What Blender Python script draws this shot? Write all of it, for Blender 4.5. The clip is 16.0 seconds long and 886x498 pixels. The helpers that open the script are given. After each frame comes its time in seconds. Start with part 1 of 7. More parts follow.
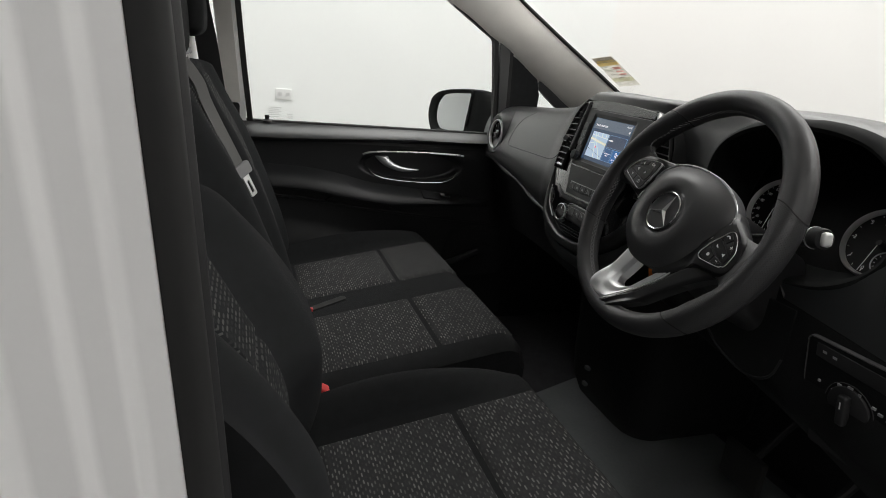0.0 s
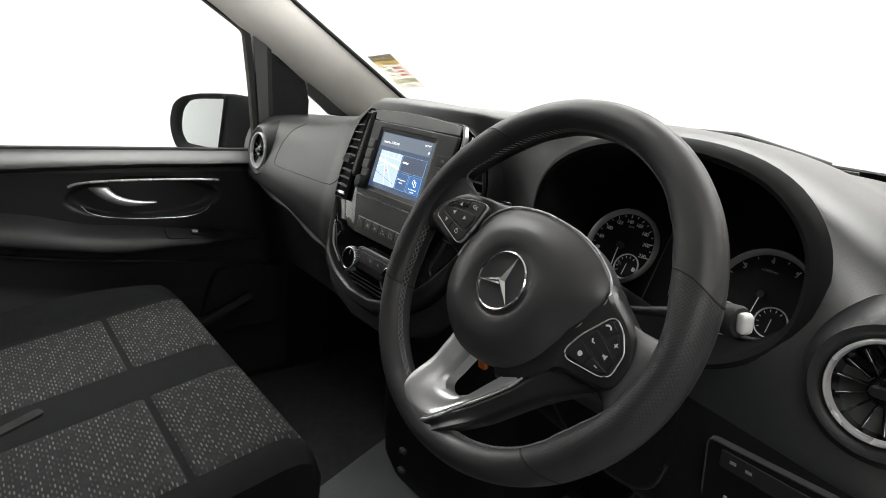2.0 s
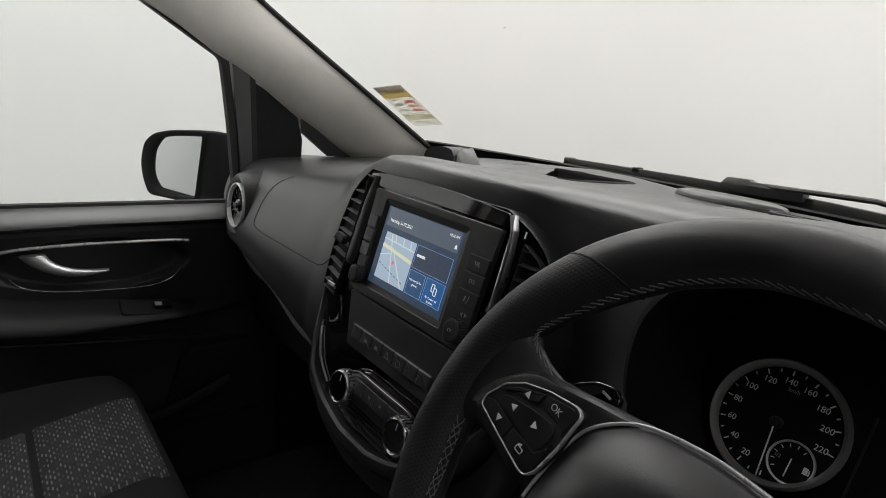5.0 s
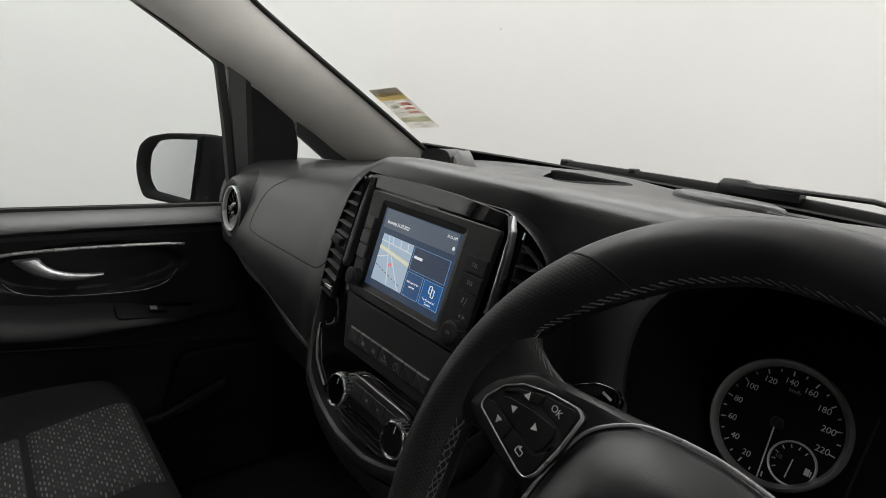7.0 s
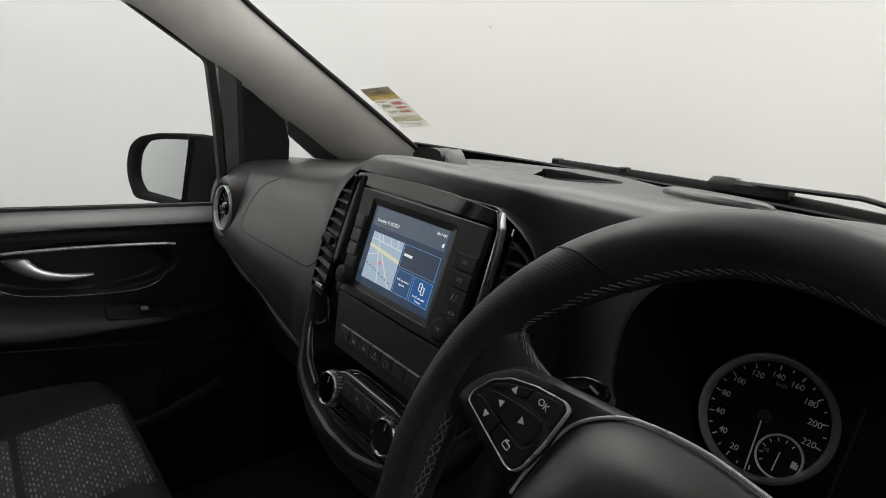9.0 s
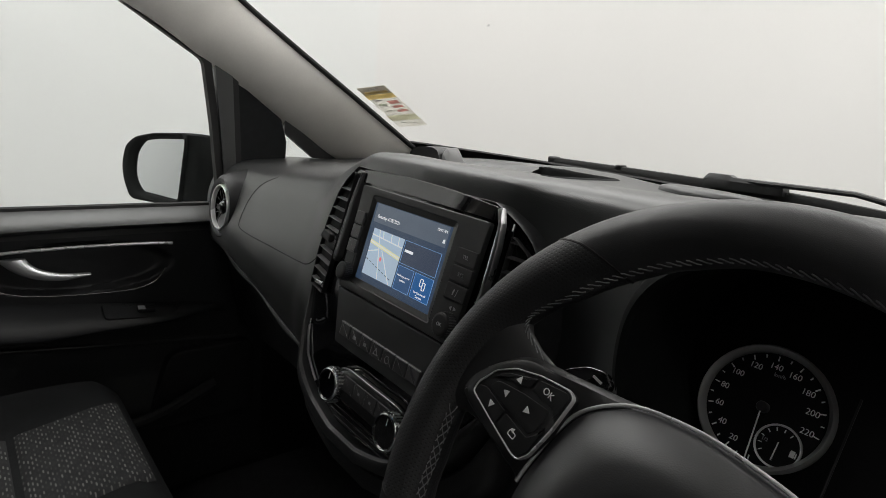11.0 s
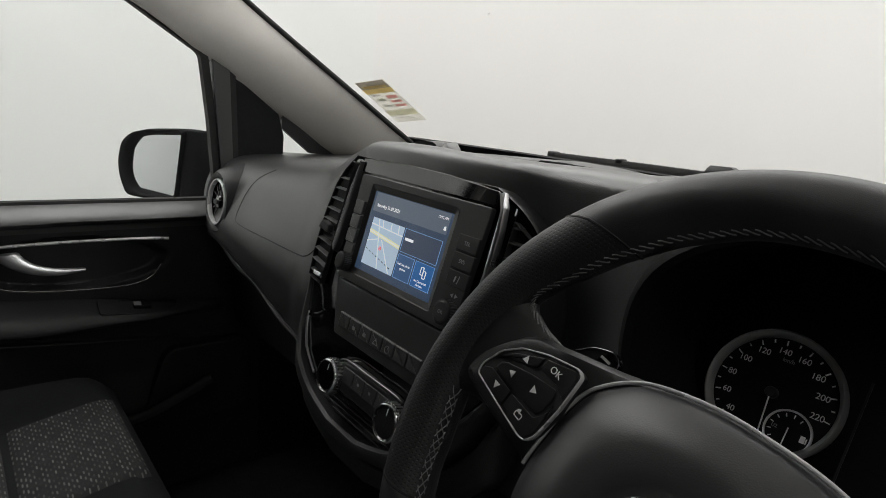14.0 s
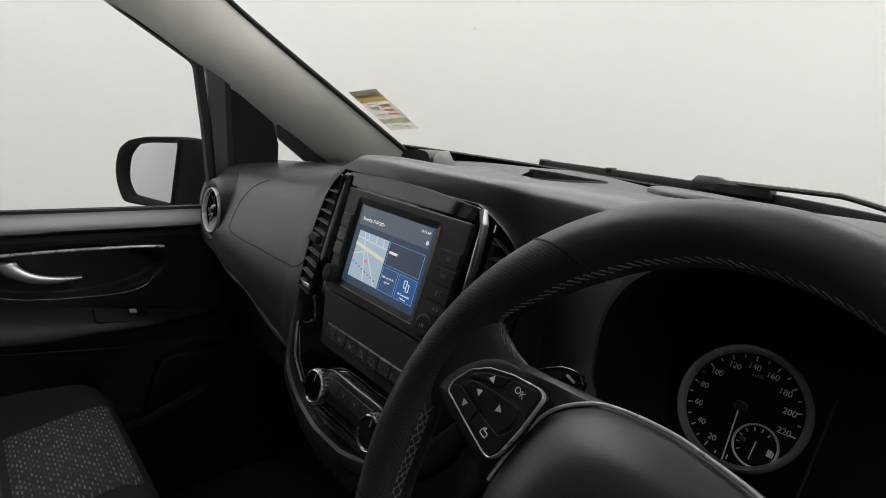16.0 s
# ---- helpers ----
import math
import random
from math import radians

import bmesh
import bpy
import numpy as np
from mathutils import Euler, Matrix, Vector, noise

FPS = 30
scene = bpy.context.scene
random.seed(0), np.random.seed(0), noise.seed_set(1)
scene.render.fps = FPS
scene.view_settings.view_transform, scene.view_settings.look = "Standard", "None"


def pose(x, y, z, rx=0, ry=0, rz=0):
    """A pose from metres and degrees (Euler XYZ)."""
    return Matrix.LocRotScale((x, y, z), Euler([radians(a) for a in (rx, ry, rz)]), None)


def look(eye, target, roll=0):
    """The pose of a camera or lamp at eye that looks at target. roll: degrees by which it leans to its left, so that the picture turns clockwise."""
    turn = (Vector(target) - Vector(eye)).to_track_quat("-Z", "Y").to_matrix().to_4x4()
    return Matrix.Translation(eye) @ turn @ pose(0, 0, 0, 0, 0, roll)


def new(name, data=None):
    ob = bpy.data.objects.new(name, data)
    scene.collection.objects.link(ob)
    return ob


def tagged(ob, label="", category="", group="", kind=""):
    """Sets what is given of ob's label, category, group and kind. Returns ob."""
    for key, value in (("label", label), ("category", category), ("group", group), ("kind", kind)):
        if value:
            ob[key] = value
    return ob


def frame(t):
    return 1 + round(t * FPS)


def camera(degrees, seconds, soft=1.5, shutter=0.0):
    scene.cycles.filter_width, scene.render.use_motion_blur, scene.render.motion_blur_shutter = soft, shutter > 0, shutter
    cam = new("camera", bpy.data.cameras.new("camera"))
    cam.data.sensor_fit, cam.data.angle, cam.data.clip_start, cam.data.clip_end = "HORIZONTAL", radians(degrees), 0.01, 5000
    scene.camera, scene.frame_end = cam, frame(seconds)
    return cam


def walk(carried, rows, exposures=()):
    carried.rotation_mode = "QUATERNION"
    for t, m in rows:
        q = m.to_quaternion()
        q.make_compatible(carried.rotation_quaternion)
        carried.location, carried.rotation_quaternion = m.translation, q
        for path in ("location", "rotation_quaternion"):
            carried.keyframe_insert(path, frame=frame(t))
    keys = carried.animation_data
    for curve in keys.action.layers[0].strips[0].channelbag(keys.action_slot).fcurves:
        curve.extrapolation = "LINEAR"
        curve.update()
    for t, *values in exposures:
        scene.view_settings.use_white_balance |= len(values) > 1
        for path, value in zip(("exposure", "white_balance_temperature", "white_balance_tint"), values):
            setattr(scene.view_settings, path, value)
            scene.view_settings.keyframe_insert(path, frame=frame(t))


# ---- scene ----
cam = camera(72.4, 16.0, soft=0.9)
PATH = [
    (0, (1.144, 0.142, 1.194), (-0.655, 0.774, 0.592), 5.7),
    (0.5, (1.031, 0.192, 1.186), (-0.75, 0.872, 0.591), 5.8),
    (1, (0.973, 0.209, 1.16), (-0.686, 1.172, 0.593), 5.6),
    (1.5, (0.906, 0.222, 1.169), (-0.614, 1.405, 0.628), 5.5),
    (2, (0.825, 0.321, 1.195), (-0.659, 1.549, 0.657), 5.8),
    (2.5, (0.783, 0.406, 1.203), (-0.702, 1.643, 0.686), 6.1),
    (3, (0.736, 0.383, 1.203), (-0.766, 1.602, 0.695), 6.0),
    (3.5, (0.642, 0.411, 1.201), (-0.863, 1.628, 0.697), 5.9),
    (4, (0.558, 0.501, 1.235), (-0.957, 1.708, 0.735), 5.9),
    (6.5, (0.543, 0.503, 1.234), (-0.972, 1.716, 0.752), 5.5),
    (7, (0.543, 0.504, 1.232), (-0.971, 1.72, 0.751), 5.5),
    (7.5, (0.547, 0.507, 1.234), (-0.964, 1.726, 0.753), 5.4),
    (8, (0.549, 0.503, 1.235), (-0.959, 1.727, 0.756), 5.5),
    (8.5, (0.548, 0.505, 1.235), (-0.957, 1.733, 0.757), 5.5),
    (9, (0.547, 0.507, 1.229), (-0.955, 1.738, 0.752), 5.4),
    (11.5, (0.548, 0.497, 1.222), (-0.941, 1.746, 0.75), 5.3),
    (12, (0.549, 0.505, 1.219), (-0.939, 1.755, 0.748), 5.3),
    (12.5, (0.548, 0.504, 1.219), (-0.938, 1.758, 0.75), 5.3),
    (13, (0.541, 0.498, 1.211), (-0.943, 1.754, 0.744), 5.3),
    (13.5, (0.541, 0.497, 1.212), (-0.944, 1.753, 0.745), 5.2),
    (14, (0.541, 0.5, 1.206), (-0.946, 1.756, 0.743), 5.3),
    (14.5, (0.542, 0.501, 1.208), (-0.945, 1.755, 0.743), 5.2),
    (15, (0.543, 0.502, 1.203), (-0.946, 1.755, 0.743), 5.2),
    (15.5, (0.555, 0.5, 1.219), (-0.936, 1.751, 0.757), 5.2),
    (16, (0.56, 0.509, 1.224), (-0.932, 1.76, 0.764), 5.2),
]
EXPOSURES = [(0, -0.66), (0.5, -0.16), (1.0, 0.28), (1.5, 0.38), (2.0, 0.08), (2.5, -0.31), (3.0, -0.50), (3.5, -0.60), (4.0, -0.80), (6.5, -0.93), (16.0, -0.93)]
walk(cam, [(t, look(eye, target, roll)) for t, eye, target, roll in PATH], EXPOSURES)

# ---------- world and large lights ----------
world = bpy.data.worlds.new("studio_world")
scene.world = world
world.use_nodes = True
world.node_tree.nodes["Background"].inputs[0].default_value = (0.9, 0.93, 1.0, 1)
world.node_tree.nodes["Background"].inputs[1].default_value = 0.02
CEIL = 3.4


def area_lamp(name, loc, sx, sy, power, col):
    d = bpy.data.lights.new(name, "AREA")
    d.shape, d.size, d.size_y, d.energy, d.color = "RECTANGLE", sx, sy, power, col
    ob = new(name, d)
    ob.matrix_world = pose(*loc)
    return ob


# ceiling lamps out of view, added and set to light cab, walls and mirror
LAMPS = [(-2.2, 0.4, 70), (-2.0, 3.0, 45), (0.2, 3.2, 60), (2.6, 3.0, 38), (-1.6, -2.8, 105), (2.4, -0.9, 28)]
for lx, ly, pw in LAMPS:
    area_lamp("added_lamp", (lx, ly, CEIL - 0.08), 2.2, 2.2, pw, (1.0, 0.983, 0.962))


# ---------- materials ----------
def mat(name, col, rough=0.5, metal=0.0, var=0.12, scale=18.0, bump=0.0, bscale=500.0, coat=0.0, spec=0.5, grain=False, rvar=0.08, sheen=0.0):
    m = bpy.data.materials.new(name)
    m.use_nodes = True
    nt = m.node_tree
    b = nt.nodes["Principled BSDF"]
    co = nt.nodes.new("ShaderNodeTexCoord")
    n1 = nt.nodes.new("ShaderNodeTexNoise")
    n1.inputs["Scale"].default_value, n1.inputs["Detail"].default_value = scale, 6
    n2 = nt.nodes.new("ShaderNodeTexNoise")
    n2.inputs["Scale"].default_value, n2.inputs["Detail"].default_value = scale * 14, 3
    nt.links.new(co.outputs["Object"], n1.inputs["Vector"])
    nt.links.new(co.outputs["Object"], n2.inputs["Vector"])
    add = nt.nodes.new("ShaderNodeMath")
    add.operation = "MULTIPLY_ADD"
    add.inputs[1].default_value = 0.4
    nt.links.new(n2.outputs["Fac"], add.inputs[0])
    nt.links.new(n1.outputs["Fac"], add.inputs[2])
    ramp = nt.nodes.new("ShaderNodeMapRange")
    ramp.inputs["From Min"].default_value, ramp.inputs["From Max"].default_value = 0.45, 0.95
    ramp.inputs["To Min"].default_value, ramp.inputs["To Max"].default_value = 1 - var, 1 + var
    nt.links.new(add.outputs[0], ramp.inputs["Value"])
    sc = nt.nodes.new("ShaderNodeVectorMath")
    sc.operation = "SCALE"
    sc.inputs[0].default_value = col
    nt.links.new(ramp.outputs[0], sc.inputs["Scale"])
    nt.links.new(sc.outputs[0], b.inputs["Base Color"])
    rr = nt.nodes.new("ShaderNodeMapRange")
    rr.inputs["From Min"].default_value, rr.inputs["From Max"].default_value = 0.3, 0.7
    rr.inputs["To Min"].default_value, rr.inputs["To Max"].default_value = max(0.02, rough - rvar), min(1, rough + rvar)
    nt.links.new(n1.outputs["Fac"], rr.inputs["Value"])
    nt.links.new(rr.outputs[0], b.inputs["Roughness"])
    b.inputs["Metallic"].default_value = metal
    b.inputs["Specular IOR Level"].default_value = spec
    b.inputs["Coat Weight"].default_value = coat
    b.inputs["Sheen Weight"].default_value, b.inputs["Sheen Roughness"].default_value = sheen, 0.35
    if bump > 0:
        if grain:
            h = nt.nodes.new("ShaderNodeTexVoronoi")
            h.feature = "F1"
            h.inputs["Scale"].default_value = bscale
            out = h.outputs["Distance"]
        else:
            h = nt.nodes.new("ShaderNodeTexNoise")
            h.inputs["Scale"].default_value, h.inputs["Detail"].default_value = bscale, 4
            out = h.outputs["Fac"]
        nt.links.new(co.outputs["Object"], h.inputs["Vector"])
        bp = nt.nodes.new("ShaderNodeBump")
        bp.inputs["Strength"].default_value, bp.inputs["Distance"].default_value = bump, 0.001
        nt.links.new(out, bp.inputs["Height"])
        nt.links.new(bp.outputs[0], b.inputs["Normal"])
    return m


def fabric(name, a, b_axis, base, dash, k=1.0, length=0.19):
    """Woven cloth with short pale dashes in staggered rows; a: the axis along the dashes, b_axis: across them."""
    m = mat(name, base, 0.95, var=0.25, scale=60, bump=0.6, bscale=1400, spec=0.15)
    nt = m.node_tree
    b = nt.nodes["Principled BSDF"]
    co = nt.nodes.new("ShaderNodeTexCoord")
    sp = nt.nodes.new("ShaderNodeSeparateXYZ")
    nt.links.new(co.outputs["Object"], sp.inputs[0])

    def op(kind, x, y=None, z=None):
        n = nt.nodes.new("ShaderNodeMath")
        n.operation = kind
        for k, v in enumerate((x, y, z)):
            if v is None:
                continue
            if isinstance(v, (int, float)):
                n.inputs[k].default_value = v
            else:
                nt.links.new(v, n.inputs[k])
        return n.outputs[0]

    rx = op("MULTIPLY", sp.outputs[b_axis], 1 / (0.0070 * k))
    row = op("FLOOR", rx)
    fx = op("FRACT", rx)
    wn = nt.nodes.new("ShaderNodeTexWhiteNoise")
    wn.noise_dimensions = "1D"
    nt.links.new(row, wn.inputs["W"])
    uy = op("ADD", op("MULTIPLY_ADD", sp.outputs[a], 1 / (0.0215 * k), op("MULTIPLY", row, 0.5)), op("MULTIPLY", wn.outputs["Value"], 0.3))
    col = op("FLOOR", uy)
    fy = op("FRACT", uy)
    cb = nt.nodes.new("ShaderNodeCombineXYZ")
    nt.links.new(row, cb.inputs[0])
    nt.links.new(col, cb.inputs[1])
    w2 = nt.nodes.new("ShaderNodeTexWhiteNoise")
    w2.noise_dimensions = "2D"
    nt.links.new(cb.outputs[0], w2.inputs["Vector"])
    half = op("MULTIPLY_ADD", w2.outputs["Value"], 0.12, length)
    dv = op("MULTIPLY", op("SUBTRACT", fx, 0.5), 1 / 0.24)
    du = op("DIVIDE", op("SUBTRACT", fy, 0.5), half)
    du2 = op("MULTIPLY", du, du)
    dist = op("ADD", op("MULTIPLY", dv, dv), op("MULTIPLY", du2, du2))
    soft = nt.nodes.new("ShaderNodeMapRange")
    soft.interpolation_type = "SMOOTHSTEP"
    soft.inputs["From Min"].default_value, soft.inputs["From Max"].default_value = 0.45, 1.25
    soft.inputs["To Min"].default_value, soft.inputs["To Max"].default_value = 1.0, 0.0
    nt.links.new(dist, soft.inputs["Value"])
    bright = op("MAXIMUM", op("MULTIPLY_ADD", w2.outputs["Value"], 1.15, -0.12), 0.05)
    f = op("MULTIPLY", soft.outputs[0], bright)
    mx = nt.nodes.new("ShaderNodeMix")
    mx.data_type = "RGBA"
    old = b.inputs["Base Color"].links[0].from_socket
    nt.links.new(f, mx.inputs["Factor"])
    nt.links.new(old, mx.inputs["A"])
    mx.inputs["B"].default_value = (*dash, 1)
    nt.links.new(mx.outputs["Result"], b.inputs["Base Color"])
    return m


def perforated(name, base):
    """Leather with small holes in staggered rows, laid out by the mesh's uv map in metres."""
    m = mat(name, base, 0.46, var=0.08, scale=30, bump=0.0)
    nt = m.node_tree
    b = nt.nodes["Principled BSDF"]
    uv = nt.nodes.new("ShaderNodeUVMap")
    sp = nt.nodes.new("ShaderNodeSeparateXYZ")
    nt.links.new(uv.outputs[0], sp.inputs[0])

    def op(kind, x, y=None, z=None):
        n = nt.nodes.new("ShaderNodeMath")
        n.operation = kind
        for k, v in enumerate((x, y, z)):
            if isinstance(v, (int, float)):
                n.inputs[k].default_value = v
            elif v is not None:
                nt.links.new(v, n.inputs[k])
        return n.outputs[0]

    v = op("MULTIPLY", sp.outputs[1], 1 / 0.0023)
    row = op("FLOOR", v)
    u = op("MULTIPLY_ADD", row, 0.5, op("MULTIPLY", sp.outputs[0], 1 / 0.0034))
    du = op("MULTIPLY", op("SUBTRACT", op("FRACT", u), 0.5), 1.48)
    dv = op("SUBTRACT", op("FRACT", v), 0.5)
    d = op("SQRT", op("ADD", op("MULTIPLY", du, du), op("MULTIPLY", dv, dv)))
    mr = nt.nodes.new("ShaderNodeMapRange")
    mr.inputs["From Min"].default_value, mr.inputs["From Max"].default_value = 0.14, 0.36
    nt.links.new(d, mr.inputs["Value"])
    mx = nt.nodes.new("ShaderNodeMix")
    mx.data_type = "RGBA"
    nt.links.new(mr.outputs[0], mx.inputs["Factor"])
    mx.inputs["A"].default_value = (0.018, 0.018, 0.018, 1)
    nt.links.new(b.inputs["Base Color"].links[0].from_socket, mx.inputs["B"])
    nt.links.new(mx.outputs["Result"], b.inputs["Base Color"])
    bp = nt.nodes.new("ShaderNodeBump")
    bp.inputs["Strength"].default_value, bp.inputs["Distance"].default_value = 0.4, 0.0005
    nt.links.new(mr.outputs[0], bp.inputs["Height"])
    nt.links.new(bp.outputs[0], b.inputs["Normal"])
    return m


def translucent(m, share):
    """Lets part of the light through a thin sheet."""
    nt = m.node_tree
    b = nt.nodes["Principled BSDF"]
    t = nt.nodes.new("ShaderNodeBsdfTranslucent")
    nt.links.new(b.inputs["Base Color"].links[0].from_socket, t.inputs["Color"])
    mx = nt.nodes.new("ShaderNodeMixShader")
    mx.inputs[0].default_value = share
    nt.links.new(b.outputs[0], mx.inputs[1])
    nt.links.new(t.outputs[0], mx.inputs[2])
    nt.links.new(mx.outputs[0], nt.nodes["Material Output"].inputs[0])
    return m


def glow(name, col, strength):
    m = bpy.data.materials.new(name)
    m.use_nodes = True
    b = m.node_tree.nodes["Principled BSDF"]
    b.inputs["Base Color"].default_value = (0.01, 0.01, 0.012, 1)
    b.inputs["Roughness"].default_value = 0.25
    b.inputs["Emission Color"].default_value = (*col, 1)
    b.inputs["Emission Strength"].default_value = strength
    return m


def glass(name, tint, gloss):
    m = bpy.data.materials.new(name)
    m.use_nodes = True
    nt = m.node_tree
    nt.nodes.clear()
    out = nt.nodes.new("ShaderNodeOutputMaterial")
    tr = nt.nodes.new("ShaderNodeBsdfTransparent")
    tr.inputs[0].default_value = (*tint, 1)
    gl = nt.nodes.new("ShaderNodeBsdfGlossy")
    gl.inputs["Roughness"].default_value = 0.02
    mx = nt.nodes.new("ShaderNodeMixShader")
    mx.inputs[0].default_value = gloss
    nt.links.new(tr.outputs[0], mx.inputs[1])
    nt.links.new(gl.outputs[0], mx.inputs[2])
    nt.links.new(mx.outputs[0], out.inputs[0])
    return m


M_WALL = mat("painted_wall", (0.81, 0.80, 0.785), 0.8, var=0.015, scale=1.2, bump=0.1, bscale=200)
M_WALLC = mat("painted_wall_cool", (0.80, 0.81, 0.80), 0.8, var=0.015, scale=1.2, bump=0.1, bscale=200)
M_WALLG = mat("unseen_grey_wall", (0.20, 0.20, 0.197), 0.8, var=0.05, scale=1.2, bump=0.1, bscale=200)
M_FLOOR = mat("unseen_floor", (0.20, 0.20, 0.197), 0.5, var=0.05, scale=3)
M_WHITE = mat("white_paint", (0.84, 0.84, 0.84), 0.32, var=0.012, coat=0.3, rvar=0.01)
M_PLATE = mat("white_plastic", (0.7, 0.7, 0.69), 0.4, var=0.02)
M_DASH = mat("grained_black_plastic", (0.014, 0.0153, 0.0162), 0.37, spec=1.0, var=0.08, scale=9, bump=0.14, bscale=800, grain=True, rvar=0.025, sheen=0.05)
M_DASH.node_tree.nodes["Principled BSDF"].inputs["IOR"].default_value = 1.62
M_DOOR = mat("black_door_plastic", (0.025, 0.0258, 0.0274), 0.40, var=0.08, scale=9, bump=0.2, bscale=700, grain=True)
# shade below the wheel put into the colour: lower dash, light panel, console
M_LOWSHADE = mat("shaded_lower_plastic", (0.0065, 0.0068, 0.0072), 0.6, spec=0.2, var=0.08, scale=9, bump=0.3, bscale=1000, grain=True)
M_SATIN = mat("satin_black_plastic", (0.016, 0.0163, 0.0172), 0.36, var=0.08, scale=20, bump=0.1, bscale=900)
M_PANEL = mat("soft_satin_panel", (0.019, 0.0195, 0.0205), 0.45, var=0.06, scale=20, bump=0.08, bscale=1200)
M_DARK = mat("matt_black_plastic", (0.015, 0.015, 0.0163), 0.6, var=0.15, scale=20, bump=0.08, bscale=600)
M_GLOSS = mat("piano_black", (0.004, 0.004, 0.005), 0.07, var=0.05, coat=1.0, rvar=0.02)
M_CHROME = mat("chrome", (0.80, 0.81, 0.82), 0.12, 1.0, var=0.03, rvar=0.05)
M_SILVER = mat("satin_silver", (0.78, 0.79, 0.80), 0.40, 0.8, var=0.02, rvar=0.02)
M_DARKCHROME = mat("dark_chrome", (0.36, 0.36, 0.37), 0.15, 1.0, var=0.03)
M_DIMTRIM = mat("dim_chrome", (0.22, 0.22, 0.225), 0.38, 1.0, var=0.03)
M_STRIP = mat("brushed_grey_metal", (0.46, 0.46, 0.465), 0.30, 1.0, var=0.03)
M_RING = mat("brushed_dial_ring", (0.74, 0.74, 0.74), 0.42, 0.9, var=0.02, rvar=0.02)
M_STEEL = mat("steel", (0.65, 0.65, 0.65), 0.25, 1.0, var=0.06)
M_LEATHER = mat("black_leather", (0.029, 0.0292, 0.031), 0.42, spec=0.6, var=0.1, scale=30, bump=0.12, bscale=2000, grain=True)
M_PERF = perforated("perforated_leather", (0.029, 0.0292, 0.0312))
M_COVER = mat("soft_black_cover", (0.046, 0.046, 0.049), 0.38, spec=0.75, var=0.06, scale=20, bump=0.07, bscale=1100, grain=True)
M_THREAD = mat("grey_thread", (0.24, 0.24, 0.245), 0.8, var=0.1, scale=300)
M_CLOTH = mat("black_seat_cloth", (0.0198, 0.0206, 0.0217), 0.95, var=0.18, scale=50, bump=0.5, bscale=1500, spec=0.15)
# one cloth twice: the backrest copy has shade mixed into its colours
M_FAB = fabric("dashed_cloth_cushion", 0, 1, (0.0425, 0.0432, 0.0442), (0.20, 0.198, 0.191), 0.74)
M_FABB = fabric("dashed_cloth_back_shaded", 0, 2, (0.019, 0.0198, 0.0212), (0.105, 0.105, 0.101), 0.72, 0.32)
M_PILLAR = mat("beige_grey_trim", (0.75, 0.73, 0.69), 0.85, var=0.05, scale=20, bump=0.5, bscale=900)
M_MATT = mat("matt_black_housing", (0.008, 0.009, 0.009), 0.8, var=0.1, scale=20, bump=0.1, bscale=700, spec=0.2)
M_TRIM = mat("bright_trim", (0.80, 0.80, 0.81), 0.28, 0.5, var=0.03)
M_FAINT = mat("faint_print", (0.55, 0.55, 0.545), 0.7, var=0.02)
M_BRIGHT = mat("bright_steel", (0.82, 0.82, 0.81), 0.35, 0.4, var=0.03)
M_BRACKET = mat("grey_bracket_plastic", (0.30, 0.30, 0.30), 0.5, var=0.05, scale=40)
M_SWITCH = mat("charcoal_switch", (0.05, 0.05, 0.052), 0.36, var=0.08, scale=40, bump=0.1, bscale=900)
M_RUBBER = mat("black_rubber", (0.012, 0.012, 0.012), 0.7, var=0.1, scale=30)
M_MAT = mat("rubber_floor", (0.14, 0.15, 0.15), 0.7, var=0.15, scale=8, bump=0.4, bscale=250)
M_CARPET = mat("dark_carpet", (0.05, 0.05, 0.053), 0.95, var=0.2, scale=40, bump=0.6, bscale=700, spec=0.1)
M_WEB = mat("belt_webbing", (0.115, 0.113, 0.110), 0.75, var=0.1, scale=60, bump=0.6, bscale=900)
M_RED = mat("red_plastic", (0.62, 0.05, 0.05), 0.4, var=0.05)
M_ORANGE = mat("orange_plastic", (0.85, 0.22, 0.02), 0.45, var=0.05)
M_PAINTMARK = mat("white_marking", (0.82, 0.82, 0.82), 0.6, var=0.02)
M_GREYMARK = mat("grey_marking", (0.30, 0.30, 0.31), 0.6, var=0.02)
M_MIRROR = mat("mirror_silver", (0.86, 0.88, 0.89), 0.02, 1.0, var=0.005, rvar=0.005)
M_GLASS = glass("window_glass", (0.97, 0.98, 0.975), 0.012)
M_DIAL = mat("dial_face", (0.004, 0.004, 0.0046), 0.6, var=0.05, spec=0.2)
M_LAMP = glow("lamp_diffuser", (1, 0.98, 0.95), 2.8)


# ---------- mesh helpers ----------
def finish(name, bm, material, sharp=35):
    bmesh.ops.remove_doubles(bm, verts=bm.verts, dist=1e-6)
    bmesh.ops.recalc_face_normals(bm, faces=bm.faces)
    me = bpy.data.meshes.new(name)
    bm.to_mesh(me)
    bm.free()
    me.materials.append(material)
    me.polygons.foreach_set("use_smooth", [True] * len(me.polygons))
    me.set_sharp_from_angle(angle=radians(sharp))
    return me


def part(name, bm, material, parent=None, label="", sharp=35):
    ob = new(name, finish(name, bm, material, sharp))
    if parent is not None:
        ob.parent = parent
        ob.matrix_parent_inverse = parent.matrix_basis.inverted()
    if label:
        ob["label"] = label
    return ob


def thing(name, loc, label, category, group="", kind=""):
    ob = new(name)
    ob.matrix_basis = Matrix.Translation(loc)
    return tagged(ob, label, category, group, kind)


